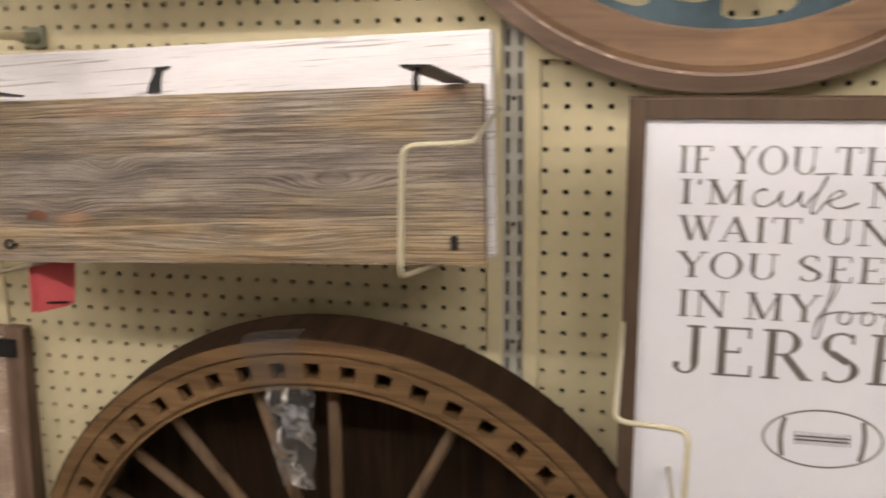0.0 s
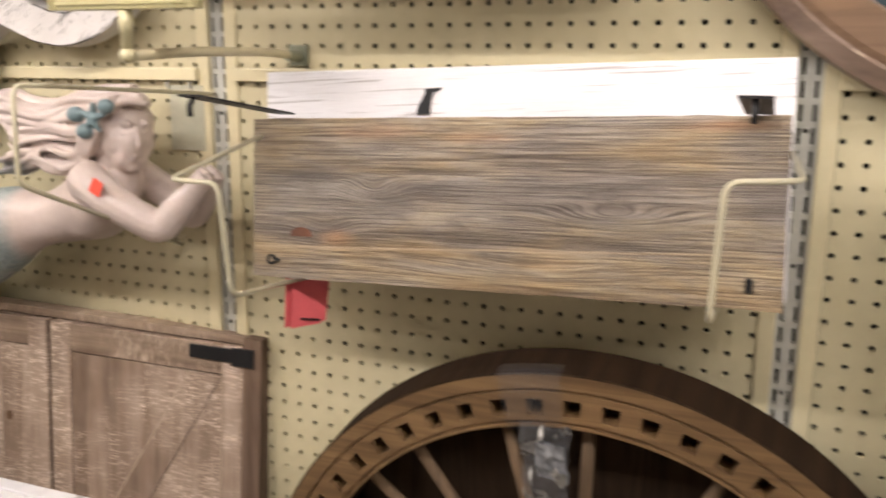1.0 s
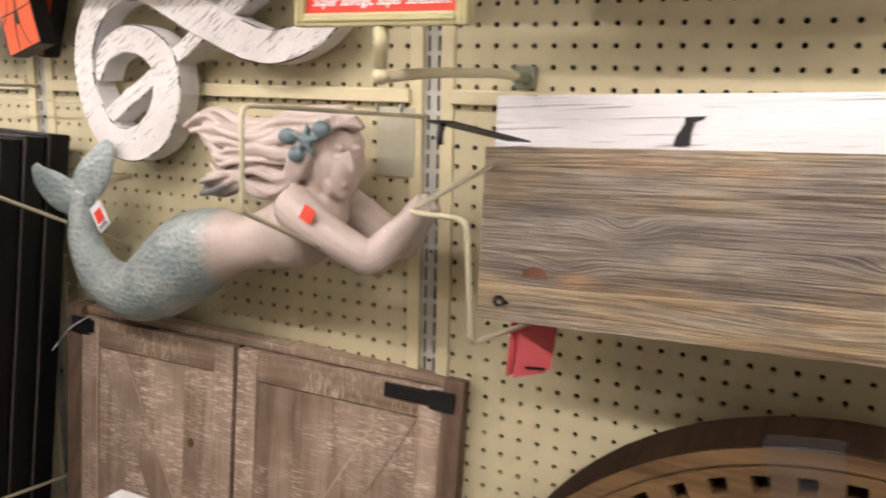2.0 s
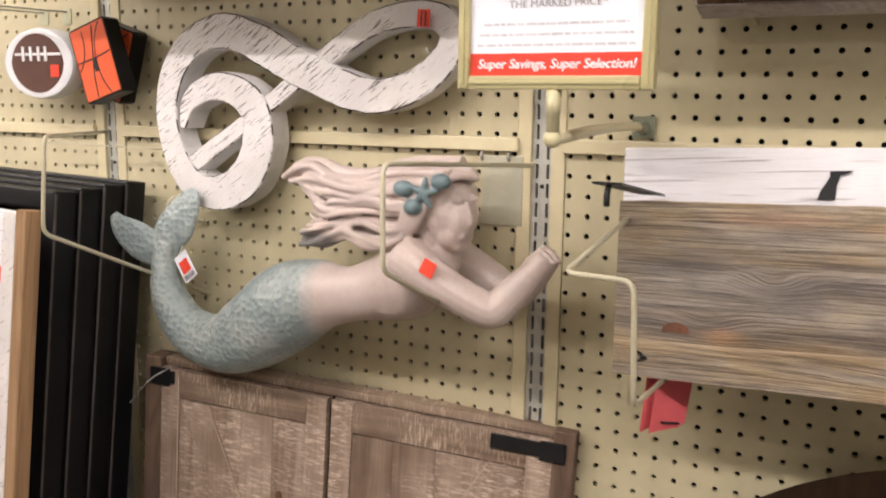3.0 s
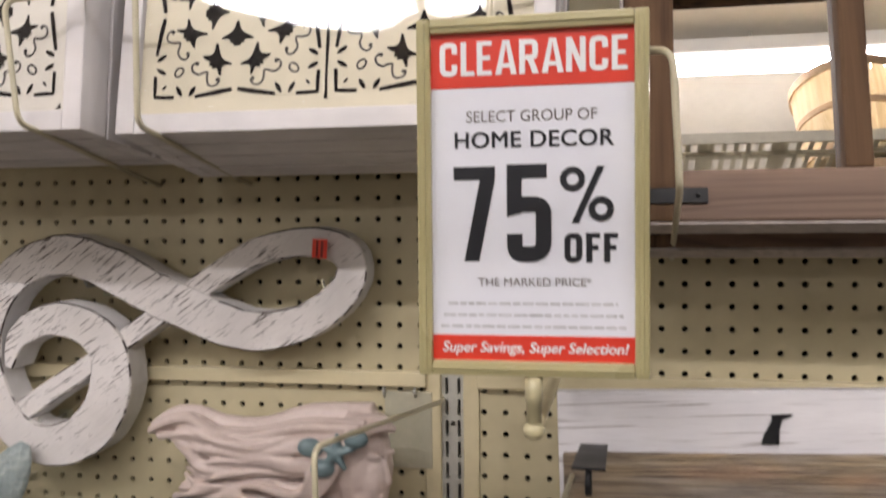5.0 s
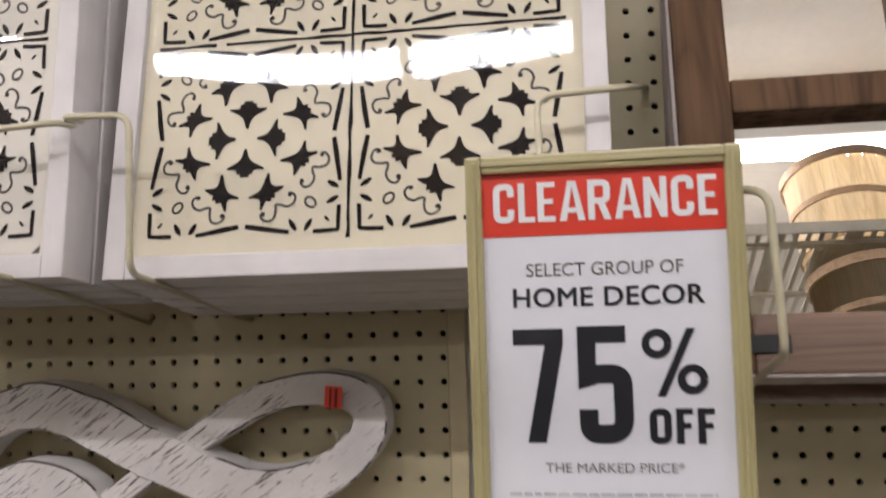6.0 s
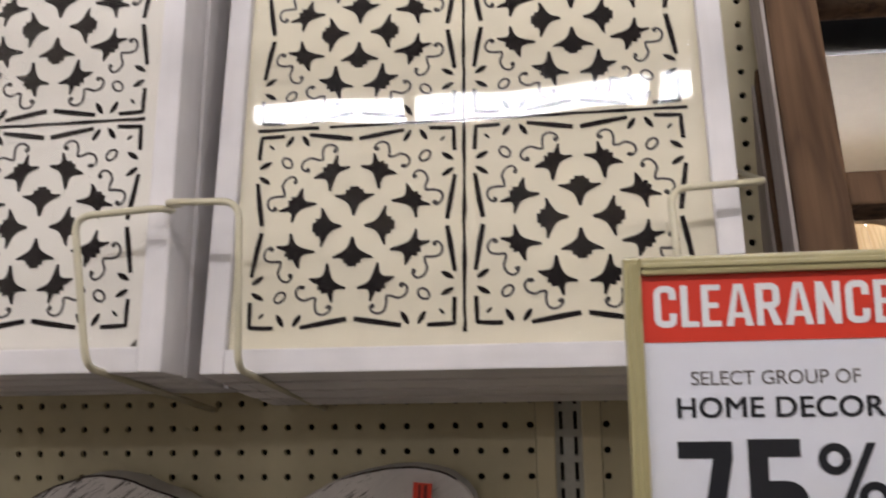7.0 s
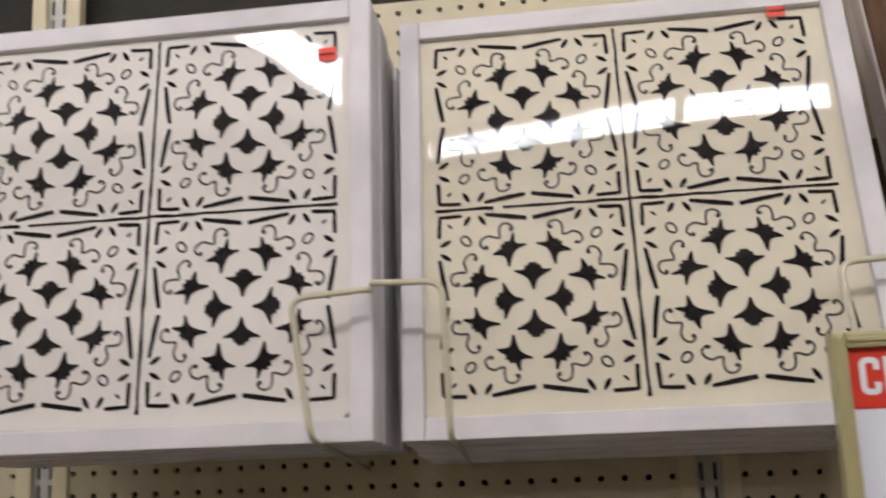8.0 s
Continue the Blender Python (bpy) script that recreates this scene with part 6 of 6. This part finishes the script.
def pierced_sheet(r_out, y0, y1, steps=360):
    """A round metal sheet with two rows of rounded openings, turn and turn about."""
    bm = bmesh.new()
    cols = []
    for k in range(steps):
        deg = 360.0 * k / steps
        cut = None
        for first, top, half, deep in ((-83.7, 0.2985, 8.0, 0.066), (-98.4, 0.2815, 5.6, 0.088)):
            u = ((deg - first + 15) % 30 - 15) / half
            if abs(u) < 1:
                w = (1 - abs(u) ** 3) ** 0.5
                cut = (top - 0.012 - deep * 0.5 * w, top - 0.012 + 0.012 * w)
        q = radians(deg)
        rs = (0.07,) + (cut or (0.20, 0.20)) + (r_out,)
        cols.append([[bm.verts.new((r * math.cos(q), y, r * math.sin(q))) for r in rs] for y in (y0, y1)])
    for k in range(steps):
        a, b = cols[k], cols[(k + 1) % steps]
        for e in (0, 1):
            for i in (0, 2):
                bm.faces.new((a[e][i], a[e][i + 1], b[e][i + 1], b[e][i]))
        for i in (1, 2):
            bm.faces.new((a[0][i], a[1][i], b[1][i], b[0][i]))
    bmesh.ops.recalc_face_normals(bm, faces=bm.faces)
    return bm


part("metal_sheet", pierced_sheet(0.312, 0.0100, 0.0118), M_TEAL, rg, "pierced teal metal sheet with rounded openings")
part("metal_centre", annulus(0.0, 0.075, 0.008, 0.013, 48), M_TEAL, rg)

# ---- framed slogan with a ball drawing ----
js = thing("framed_slogan", pose(1.119, -0.078, 1.040, 2.0, 0, 0), "white slogan board with grey letters in an umber frame", "sign")
JW, JH = 0.222, 0.505
part("board", box(-JW + 0.015, JW - 0.015, 0.006, 0.011, 0.018, JH - 0.018), M_CARD, js)
for x0, x1, z0, z1 in ((-JW, -JW + 0.018, 0, JH), (JW - 0.018, JW, 0, JH), (-JW + 0.018, JW - 0.018, JH - 0.022, JH), (-JW + 0.018, JW - 0.018, 0, 0.022)):
    part("frame_rail", box(x0, x1, 0, 0.028, z0, z1, 0.0018), M_JFRAME, js)


# serif capitals from stems, arms, slants and bows, one letter high
THICK, THIN = 0.066, 0.022


def bar(bm, a, b, w):
    d = Vector((b[0] - a[0], b[1] - a[1])).normalized() * w
    bm.faces.new([bm.verts.new((x, 0, z)) for x, z in ((a[0] - d.y, a[1] + d.x), (b[0] - d.y, b[1] + d.x), (b[0] + d.y, b[1] - d.x), (a[0] + d.y, a[1] - d.x))])


def foot(bm, x, z, w=0.15):
    bar(bm, (x - w, z), (x + w, z), THIN)


def stem(bm, x, z0=0.0, z1=1.0, w=THICK, feet=(1, 1)):
    bar(bm, (x, z0), (x, z1), w)
    for on, z in zip(feet, (z0 + THIN, z1 - THIN)):
        if on:
            foot(bm, x, z)


def arm(bm, x0, x1, z, tick=0.0):
    bar(bm, (x0, z), (x1, z), THIN)
    if tick:
        bar(bm, (x1 - THIN, z), (x1 - THIN, z + tick), THIN)


def bow(bm, cx, cz, rx, rz, a0, a1, thick=THICK, n=28):
    rows = []
    for k in range(n + 1):
        a = radians(a0 + (a1 - a0) * k / n)
        w = THIN + (thick - THIN) * abs(math.cos(a)) ** 1.5
        rows.append([bm.verts.new((cx + (rx + e * w) * math.cos(a), 0, cz + (rz + e * THIN) * math.sin(a))) for e in (-1, 1)])
    for a, b in zip(rows, rows[1:]):
        bm.faces.new((a[0], a[1], b[1], b[0]))


def letter(bm, ch):
    """Draws one capital into bm from x = 0; returns its width."""
    if ch == "I":
        stem(bm, 0.2)
        return 0.40
    if ch in "FE":
        stem(bm, 0.2)
        arm(bm, 0.2, 0.66, 1 - THIN, -0.2)
        arm(bm, 0.2, 0.50, 0.5, 0.10)
        if ch == "E":
            arm(bm, 0.2, 0.70, THIN, 0.22)
        return 0.76
    if ch == "L":
        stem(bm, 0.2)
        arm(bm, 0.2, 0.66, THIN, 0.24)
        return 0.72
    if ch == "T":
        stem(bm, 0.42, feet=(1, 0))
        arm(bm, 0.42, 0.80, 1 - THIN, -0.2)
        arm(bm, 0.42, 0.04, 1 - THIN)
        bar(bm, (0.06, 0.78), (0.06, 0.98), THIN)
        return 0.84
    if ch == "H":
        stem(bm, 0.2)
        stem(bm, 0.76)
        arm(bm, 0.2, 0.76, 0.5)
        return 0.96
    if ch == "Y":
        bar(bm, (0.14, 0.98), (0.44, 0.46), THICK)
        bar(bm, (0.74, 0.98), (0.44, 0.46), THIN)
        stem(bm, 0.44, 0, 0.5, feet=(1, 0))
        foot(bm, 0.14, 0.98)
        foot(bm, 0.74, 0.98, 0.11)
        return 0.86
    if ch == "O":
        bow(bm, 0.46, 0.5, 0.38, 0.5, 0, 360, n=44)
        return 0.94
    if ch == "U":
        stem(bm, 0.2, 0.3, 1.0, feet=(0, 1))
        stem(bm, 0.72, 0.3, 1.0, THIN, (0, 1))
        bow(bm, 0.46, 0.3, 0.26, 0.28, 180, 360, 0.05)
        return 0.90
    if ch == "N":
        stem(bm, 0.18, w=THIN)
        bar(bm, (0.16, 0.98), (0.78, 0.03), THICK)
        stem(bm, 0.78, w=THIN, feet=(0, 1))
        return 0.94
    if ch == "M":
        stem(bm, 0.16, w=THIN)
        bar(bm, (0.16, 0.98), (0.50, 0.04), THICK)
        bar(bm, (0.86, 0.98), (0.50, 0.04), THIN)
        stem(bm, 0.86)
        return 1.06
    if ch == "W":
        for x, w in ((0.12, THICK), (0.52, THICK)):
            bar(bm, (x, 0.98), (x + 0.24, 0.02), w)
            bar(bm, (x + 0.44, 0.98), (x + 0.24, 0.02), THIN)
        foot(bm, 0.12, 0.98)
        foot(bm, 0.56, 0.98)
        foot(bm, 0.96, 0.98, 0.10)
        return 1.06
    if ch == "A":
        bar(bm, (0.12, 0.02), (0.42, 0.98), THIN)
        bar(bm, (0.72, 0.02), (0.42, 0.98), THICK)
        arm(bm, 0.22, 0.62, 0.34)
        foot(bm, 0.12, THIN, 0.11)
        foot(bm, 0.72, THIN)
        return 0.86
    if ch == "R":
        stem(bm, 0.2)
        bow(bm, 0.36, 0.74, 0.24, 0.24, -90, 90)
        arm(bm, 0.2, 0.38, 0.98)
        arm(bm, 0.2, 0.38, 0.50)
        bar(bm, (0.42, 0.5), (0.76, 0.02), THICK)
        foot(bm, 0.78, THIN, 0.10)
        return 0.88
    if ch == "S":
        bow(bm, 0.36, 0.75, 0.23, 0.23, 40, 250)
        bow(bm, 0.36, 0.25, 0.25, 0.23, -140, 70)
        bar(bm, (0.22, 0.60), (0.50, 0.40), THICK)
        bar(bm, (0.545, 0.78), (0.545, 0.98), THIN)
        bar(bm, (0.15, 0.02), (0.15, 0.22), THIN)
        return 0.72
    if ch == "J":
        stem(bm, 0.42, 0.2, 1.0, feet=(0, 1))
        bow(bm, 0.26, 0.2, 0.16, 0.18, 190, 360, 0.05)
        bow(bm, 0.115, 0.20, 0.03, 0.03, 0, 360, 0.03, 12)
        return 0.62
    if ch == "K":
        stem(bm, 0.2)
        bar(bm, (0.68, 0.97), (0.26, 0.44), THIN)
        bar(bm, (0.36, 0.58), (0.74, 0.02), THICK)
        foot(bm, 0.68, 0.98, 0.11)
        foot(bm, 0.76, THIN, 0.11)
        return 0.90
    if ch == "'":
        bar(bm, (0.10, 1.0), (0.08, 0.78), 0.04)
        return 0.22
    return 0.34


def serif_line(text, x, z, high, width):
    """One line of grey serif capitals, width metres long, each letter a part."""
    made, pen = [], 0.0
    for ch in text:
        bm = bmesh.new()
        step = letter(bm, ch)
        made.append((bm, pen))
        pen += step + 0.05
    k = width / pen
    for bm, at in made:
        if not bm.verts:
            bm.free()
            continue
        bmesh.ops.recalc_face_normals(bm, faces=bm.faces)
        for i, v in enumerate(bm.verts):
            v.co = (x + (at + v.co.x) * k, 0.0057 - 0.00001 * (i % 13), z + v.co.z * high)
        part("letter", bm, M_GREYINK, js)


SCRIPT = {
    "c": "30,85 22,98 4,70 6,15 26,0 50,35", "u": "60,92 56,30 68,2 90,40 100,92 98,30 110,2",
    "t": "128,40 150,110 160,178 144,80 132,-18 142,-30 160,30", "e": "172,38 200,75 190,98 172,62 176,12 200,0 232,32",
    "f": "0,10 30,90 52,175 40,188 26,80 10,-60 -4,-55 12,30", "o": "44,58 30,40 34,6 54,4 64,38 50,60 62,50 82,54",
    "b": "10,60 30,170 22,180 10,80 10,10 30,0 42,50 24,80", "a": "40,90 20,80 14,15 34,8 48,90 46,10 60,5", "l": "0,20 26,120 20,180 8,110 8,10 24,2",
}


def script_word(text, x, z, size, width, bar_at, label):
    """A thin looping pen line through the letters of a word."""
    pts, pen = [], 0.0
    for ch in text:
        xy = [tuple(float(q) for q in p.split(",")) for p in SCRIPT[ch].split()]
        lo = min(p[0] for p in xy)
        pts += [(pen + p[0] - lo, p[1]) for p in xy]
        pen += max(p[0] for p in xy) - lo + 8
    k = width / pen
    s = spline([(x + px * k, 0.0056, z + pz * 0.01 * size) for px, pz in pts], 5)
    part("script_word", tube(s, [0.0007 + 0.0006 * abs(math.sin(i * 0.31)) for i in range(len(s))], 6, 0.15), M_GREYINK, js, label)
    if "t" in text:
        u = x + width * (text.index("t") + 0.45) / len(text)
        part("script_bar", tube([(u - 0.008, 0.0055, z + size * bar_at), (u + 0.013, 0.0055, z + size * bar_at + 0.001)], 0.0009, 6, 0.15), M_GREYINK, js)


L = -0.170
serif_line("IF YOU THINK", L, 0.426, 0.029, 0.291)
serif_line("I'M", L + 0.003, 0.3925, 0.027, 0.071)
serif_line("NOW", L + 0.190, 0.3925, 0.027, 0.112)
serif_line("WAIT UNTIL", L + 0.004, 0.352, 0.028, 0.298)
serif_line("YOU SEE ME", L + 0.004, 0.311, 0.029, 0.302)
serif_line("IN MY", L + 0.006, 0.2655, 0.031, 0.152)
serif_line("JERSEY", L + 0.002, 0.1975, 0.058, 0.314)
script_word("cute", L + 0.080, 0.3915, 0.0190, 0.106, 1.85, "thin looping script word cute")
script_word("football", L + 0.150, 0.2650, 0.025, 0.146, 1.02, "thin looping script word football")


def arc_band(cx, cz, rx, rz, a0, a1, w, y, n=40):
    bm = bmesh.new()
    rows = []
    for k in range(n + 1):
        a = radians(a0 + (a1 - a0) * k / n)
        rows.append([bm.verts.new((cx + (rx + o) * math.cos(a), y, cz + (rz + o) * math.sin(a))) for o in (-w, w)])
    for a, b in zip(rows, rows[1:]):
        bm.faces.new((a[0], a[1], b[1], b[0]))
    return bm


BZ = 0.129
part("ball_outline", arc_band(0, BZ, 0.0622, 0.0345, 0, 360, 0.0011, 0.0057, 72), M_GREYINK, js)
for s in (-1, 1):
    part("ball_stripe", arc_band(s * (0.0435 - 0.09), BZ, 0.09, 0.09, 90 - s * 90 - 15.3, 90 - s * 90 + 15.3, 0.0024, 0.0056, 16), M_GREYINK, js)
bm = bmesh.new()
for dz in (-0.0022, 0.0022):
    box(-0.029, 0.029, 0.0054, 0.006, BZ + dz - 0.001, BZ + dz + 0.001, 0, bm)
for k in range(11):
    x = -0.028 + k * 0.0056
    box(x - 0.0006, x + 0.0006, 0.0055, 0.006, BZ - 0.0080, BZ + 0.0080, 0, bm)
part("ball_laces", bm, M_GREYINK, js)

# ---- pair of small barn doors in a frame ----
turn = pose(0, 0, 0, -2.2, 2.36, 5.6)
bd = thing("barn_door_decor", Matrix.Translation(Vector((-0.283, -0.0535, 1.233)) - turn @ Vector((0, 0, 0.612))) @ turn, "washed pine double barn door panel with black straps", "wall decor")
BW, BH = 0.352, 0.612
for x0, x1 in ((-BW + 0.013, -BW + 0.043), (BW - 0.030, BW)):
    part("side_post", box(x0, x1, 0.0, 0.042, 0, BH, 0.002), M_BARNPOST, bd)
part("top_board", box(-BW + 0.043, BW - 0.030, 0.012, 0.042, BH - 0.014, BH - 0.001, 0.0015), M_BARNH, bd)
part("back_sheet", box(-BW + 0.043, BW - 0.03, 0.036, 0.040, 0.0, BH - 0.014), M_DARKWOOD, bd)
for s in (-1, 1):
    xa, xb = s * 0.004 - 0.012, (0.322 if s > 0 else -0.309)
    d = part("door", box(min(xa, xb), max(xa, xb), 0.012, 0.020, 0.01, BH - 0.016), M_BARN, bd, "vertical plank door")
    for a, b in ((xa, xa + s * 0.034), (xb - s * 0.034, xb)):
        part("stile", box(min(a, b), max(a, b), 0.0015, 0.012, 0.01, BH - 0.016, 0.0012), M_BARN, d)
    part("top_rail", box(min(xa, xb) + 0.034, max(xa, xb) - 0.034, 0.002, 0.012, BH - 0.060, BH - 0.016, 0.0012), M_BARNH, d)
    for k in range(4):
        w = (abs(xb - xa) - 0.068) / 4
        x = min(xa, xb) + 0.034 + (k + 0.5) * w
        part("plank", box(x - w / 2 + 0.0001, x + w / 2 - 0.0001, 0.0045, 0.012, 0.02, BH - 0.062, 0.0003), M_BARN, d)
    x0, x1 = (xa + s * 0.06, xb - s * 0.036)
    zt, zb = BH - 0.064, 0.10
    if s < 0:
        x0, x1 = xb + 0.036, xa - 0.05
        pts = [(x0, zt), (x0 + 0.052, zt), (x1 + 0.052, zb), (x1, zb)]
    else:
        x0, x1 = xb - 0.036, xa + 0.04
        pts = [(x0 - 0.052, zt), (x0, zt), (x1, zb), (x1 - 0.052, zb)]
    part("brace", plate(pts, 0.0028, 0.0045), M_BARN, d, "slanting brace")
    (ax, az), (bx, bz) = (pts[1], pts[2]) if s < 0 else (pts[0], pts[3])
    part("rubbed_edge", plate([(ax - 0.0022, az), (ax, az), (bx, bz), (bx - 0.0022, bz)], 0.0021, 0.0028), M_RUBBED_GLINT, d, "pale rubbed edge")
    ex = min(xa, xb) + 0.033 if s < 0 else max(xa, xb) - 0.034
    part("rubbed_edge", box(ex - 0.001, ex + 0.001, 0.0008, 0.0015, 0.02, BH - 0.03), M_RUBBED_GLINT, d, "pale rubbed edge")
    if s < 0:
        part("knot", plate([(-0.092 + 0.006 * math.cos(radians(24 * q)), 0.428 + 0.008 * math.sin(radians(24 * q))) for q in range(15)], 0.0040, 0.0050), M_BROWN, d, "small dark knot")
    reach, end = (0.236, 0.333) if s > 0 else (0.283, 0.320)
    bm = box(min(s * reach, s * end), max(s * reach, s * end), -0.002, 0.0018, BH - 0.039, BH - 0.019, 0.0008)
    box(min(s * (end - 0.028), s * (end + 0.007)), max(s * (end - 0.028), s * (end + 0.007)), -0.0035, 0.0016, BH - 0.043, BH - 0.016, 0.001, bm)
    part("strap_hinge", bm, M_BLACK, bd, "black iron strap hinge")
cordp = fillet([(-0.285, -0.004, BH - 0.010), (-0.322, -0.012, BH - 0.034), (-0.356, -0.014, BH - 0.078)], 0.03)
part("cord", tube(cordp, 0.0009, 6), M_PALEINK, bd, "thin pale cord")

# white boards tied together, standing in front, low down
wb = thing("white_board", pose(-0.443, -0.150, 0.0), "white distressed boards tied with a black band, red sticker on top", "plank", "white boards")
part("board", box(0, 0.40, -0.025, 0, 0, 0.9965, 0.002), M_WHITEWOOD, wb)
part("front_board", box(-0.002, 0.398, -0.052, -0.0265, 0, 0.9945, 0.002), M_WHITEWOOD, wb)
part("price_mark", box(0.040, 0.056, -0.047, -0.030, 0.9946, 0.9954), M_RED, wb, "small red sticker")
part("band", tube(fillet([(0.105, 0.001, 0.80), (0.105, 0.001, 0.9978), (0.108, -0.053, 0.9958), (0.110, -0.0535, 0.80)], 0.003), 0.0011, 6), M_BLACK, wb, "thin black elastic band")

# ---- black frames stacked on edge, and a painted sign before them ----
for k in range(4):
    zt = 0.812 - 0.004 * k
    turn = pose(0, 0, 0, -6.3, 1.7, 0)
    fr = thing("black_frame", Matrix.Translation(Vector((-0.957 - 0.004 * k, -0.047 - 0.041 * k, 1.524 - 0.002 * k)) - turn @ Vector((0, 0, zt))) @ turn, "tall black lacquered picture frame in a stack", "frame", "stacked black frames")
    for x0, x1 in ((0.265, 0.295), (-0.295, -0.265)):
        part("stile", box(x0, x1, -0.020, 0.020, 0, zt, 0.003), M_BLACKPAINT, fr)
    for z0, z1 in ((0, 0.03), (zt - 0.03, zt)):
        part("rail", box(-0.265, 0.265, -0.019, 0.020, z0, z1, 0.003), M_BLACKPAINT, fr)
    part("backing", box(-0.265, 0.265, 0.004, 0.010, 0.03, zt - 0.03), M_DARKWOOD, fr)
    part("edge_line", box(0.2945, 0.2958, -0.0215, -0.0175, 0.0, zt - 0.004), M_GREYMOTIF, fr, "rubbed grey edge")
turn = pose(0, 0, 0, -6.3, 1.0, -6)
ps = thing("painted_sign", Matrix.Translation(Vector((-0.866, -0.248, 1.50)) - turn @ Vector((0, 0, 0.78))) @ turn, "distressed white wooden sign with red painted shapes", "sign")
part("panel", box(-0.25, 0.225, -0.006, 0.012, 0, 0.775, 0.002), M_WHITEWOOD, ps)
for x0, x1 in ((0.225, 0.248),):
    part("side_trim", box(x0, x1, -0.010, 0.014, 0, 0.78, 0.002), M_TAN, ps, "tan wooden trim")
part("moulding", box(0.196, 0.225, -0.010, -0.006, 0.0, 0.775, 0.0015), M_CLEF, ps, "white distressed moulding")
part("red_shape", plate([(0.095 + 0.095 * math.cos(radians(20 * k)), 0.52 + 0.11 * math.sin(radians(20 * k))) for k in range(18)], -0.0075, -0.0055), M_SIGNRED, ps, "round red painted shape")
part("price_mark", box(0.172, 0.192, -0.0075, -0.0063, 0.675, 0.698), M_RED, ps, "red sticker")
bm = bmesh.new()
for k in range(5):
    box(0.03 + 0.03 * k, 0.045 + 0.03 * k, -0.0075, -0.0062, 0.60 + 0.01 * (k % 2), 0.67, 0, bm)
part("faded_print", bm, M_GREYMOTIF, ps, "dark faded painted strokes")


# ---- ball signs ----
def basket_sign(at, label):
    p = thing("ball_sign", at, label, "sign", "ball signs")
    w, h = 0.0395, 0.058
    out = [(-w, -h * 0.93), (-w * 0.9, -h), (w * 0.9, -h), (w, -h * 0.93), (w, h * 0.93), (w * 0.9, h), (-w * 0.9, h), (-w, h * 0.93)]
    part("box_body", plate(out, 0.0, 0.028), M_BLACKPAINT, p, "black box edge")
    part("face", box(-w + 0.003, w - 0.003, -0.0012, 0.0, -h + 0.003, h - 0.003), M_ORANGE, p, "orange printed face")
    for bm in (arc_band(-0.052, 0.040, 0.040, 0.052, -80, 10, 0.0011, -0.0016), arc_band(0.050, -0.006, 0.046, 0.066, 110, 250, 0.0011, -0.0016), arc_band(0.0, 0.250, 0.30, 0.246, 262, 278, 0.0011, -0.0018)):
        kill = [v for v in bm.verts if abs(v.co.x) > w - 0.003 or abs(v.co.z) > h - 0.003]
        bmesh.ops.delete(bm, geom=kill, context="VERTS")
        part("seam", bm, M_INK, p)
    part("seam", tube(spline([(-0.012, -0.0012, -h + 0.005), (-0.008, -0.0012, -0.020), (0.0, -0.0012, 0.010), (0.012, -0.0012, h - 0.006)], 6), 0.0010, 6), M_INK, p)
    part("slot", box(-0.003, 0.004, -0.0022, -0.0012, -0.016, 0.004), M_INK, p, "dark hanging slot")
    return p


b1 = basket_sign(pose(-0.6935, -0.088, 1.7015, 0, -17.5, 0), "orange basketball-patterned box sign with black edges")
tagged(copy_thing(b1, pose(-0.7085, -0.046, 1.703, 0, 18, 0)), "orange box sign hung behind another, tilted the other way")
fb = thing("football_sign", pose(-0.838, -0.075, 1.700), "white oval sign with a brown football and laces", "sign", "ball signs")
part("plaque", plate([(0.080 * math.cos(radians(6 * k)), 0.056 * math.sin(radians(6 * k))) for k in range(60)], 0.0, 0.03, None, 0.006), M_WHITEP, fb, "white oval body")
part("ball", plate([(0.060 * math.cos(radians(6 * k)) * (1 - 0.08 * abs(math.sin(radians(6 * k)))), 0.047 * math.sin(radians(6 * k))) for k in range(60)], -0.0012, 0.001), M_FBROWN, fb, "brown football")
part("lace_bar", box(-0.05, 0.056, -0.0022, -0.0012, 0.012, 0.016), M_WHITEP, fb)
for x in (-0.03, -0.012, 0.006, 0.022):
    part("lace", box(x - 0.003, x + 0.003, -0.0028, -0.0012, 0.003, 0.026, 0.0004), M_WHITEP, fb)
part("price_mark", box(0.033, 0.052, -0.0034, -0.0022, -0.022, -0.003), M_RED, fb, "red sticker")
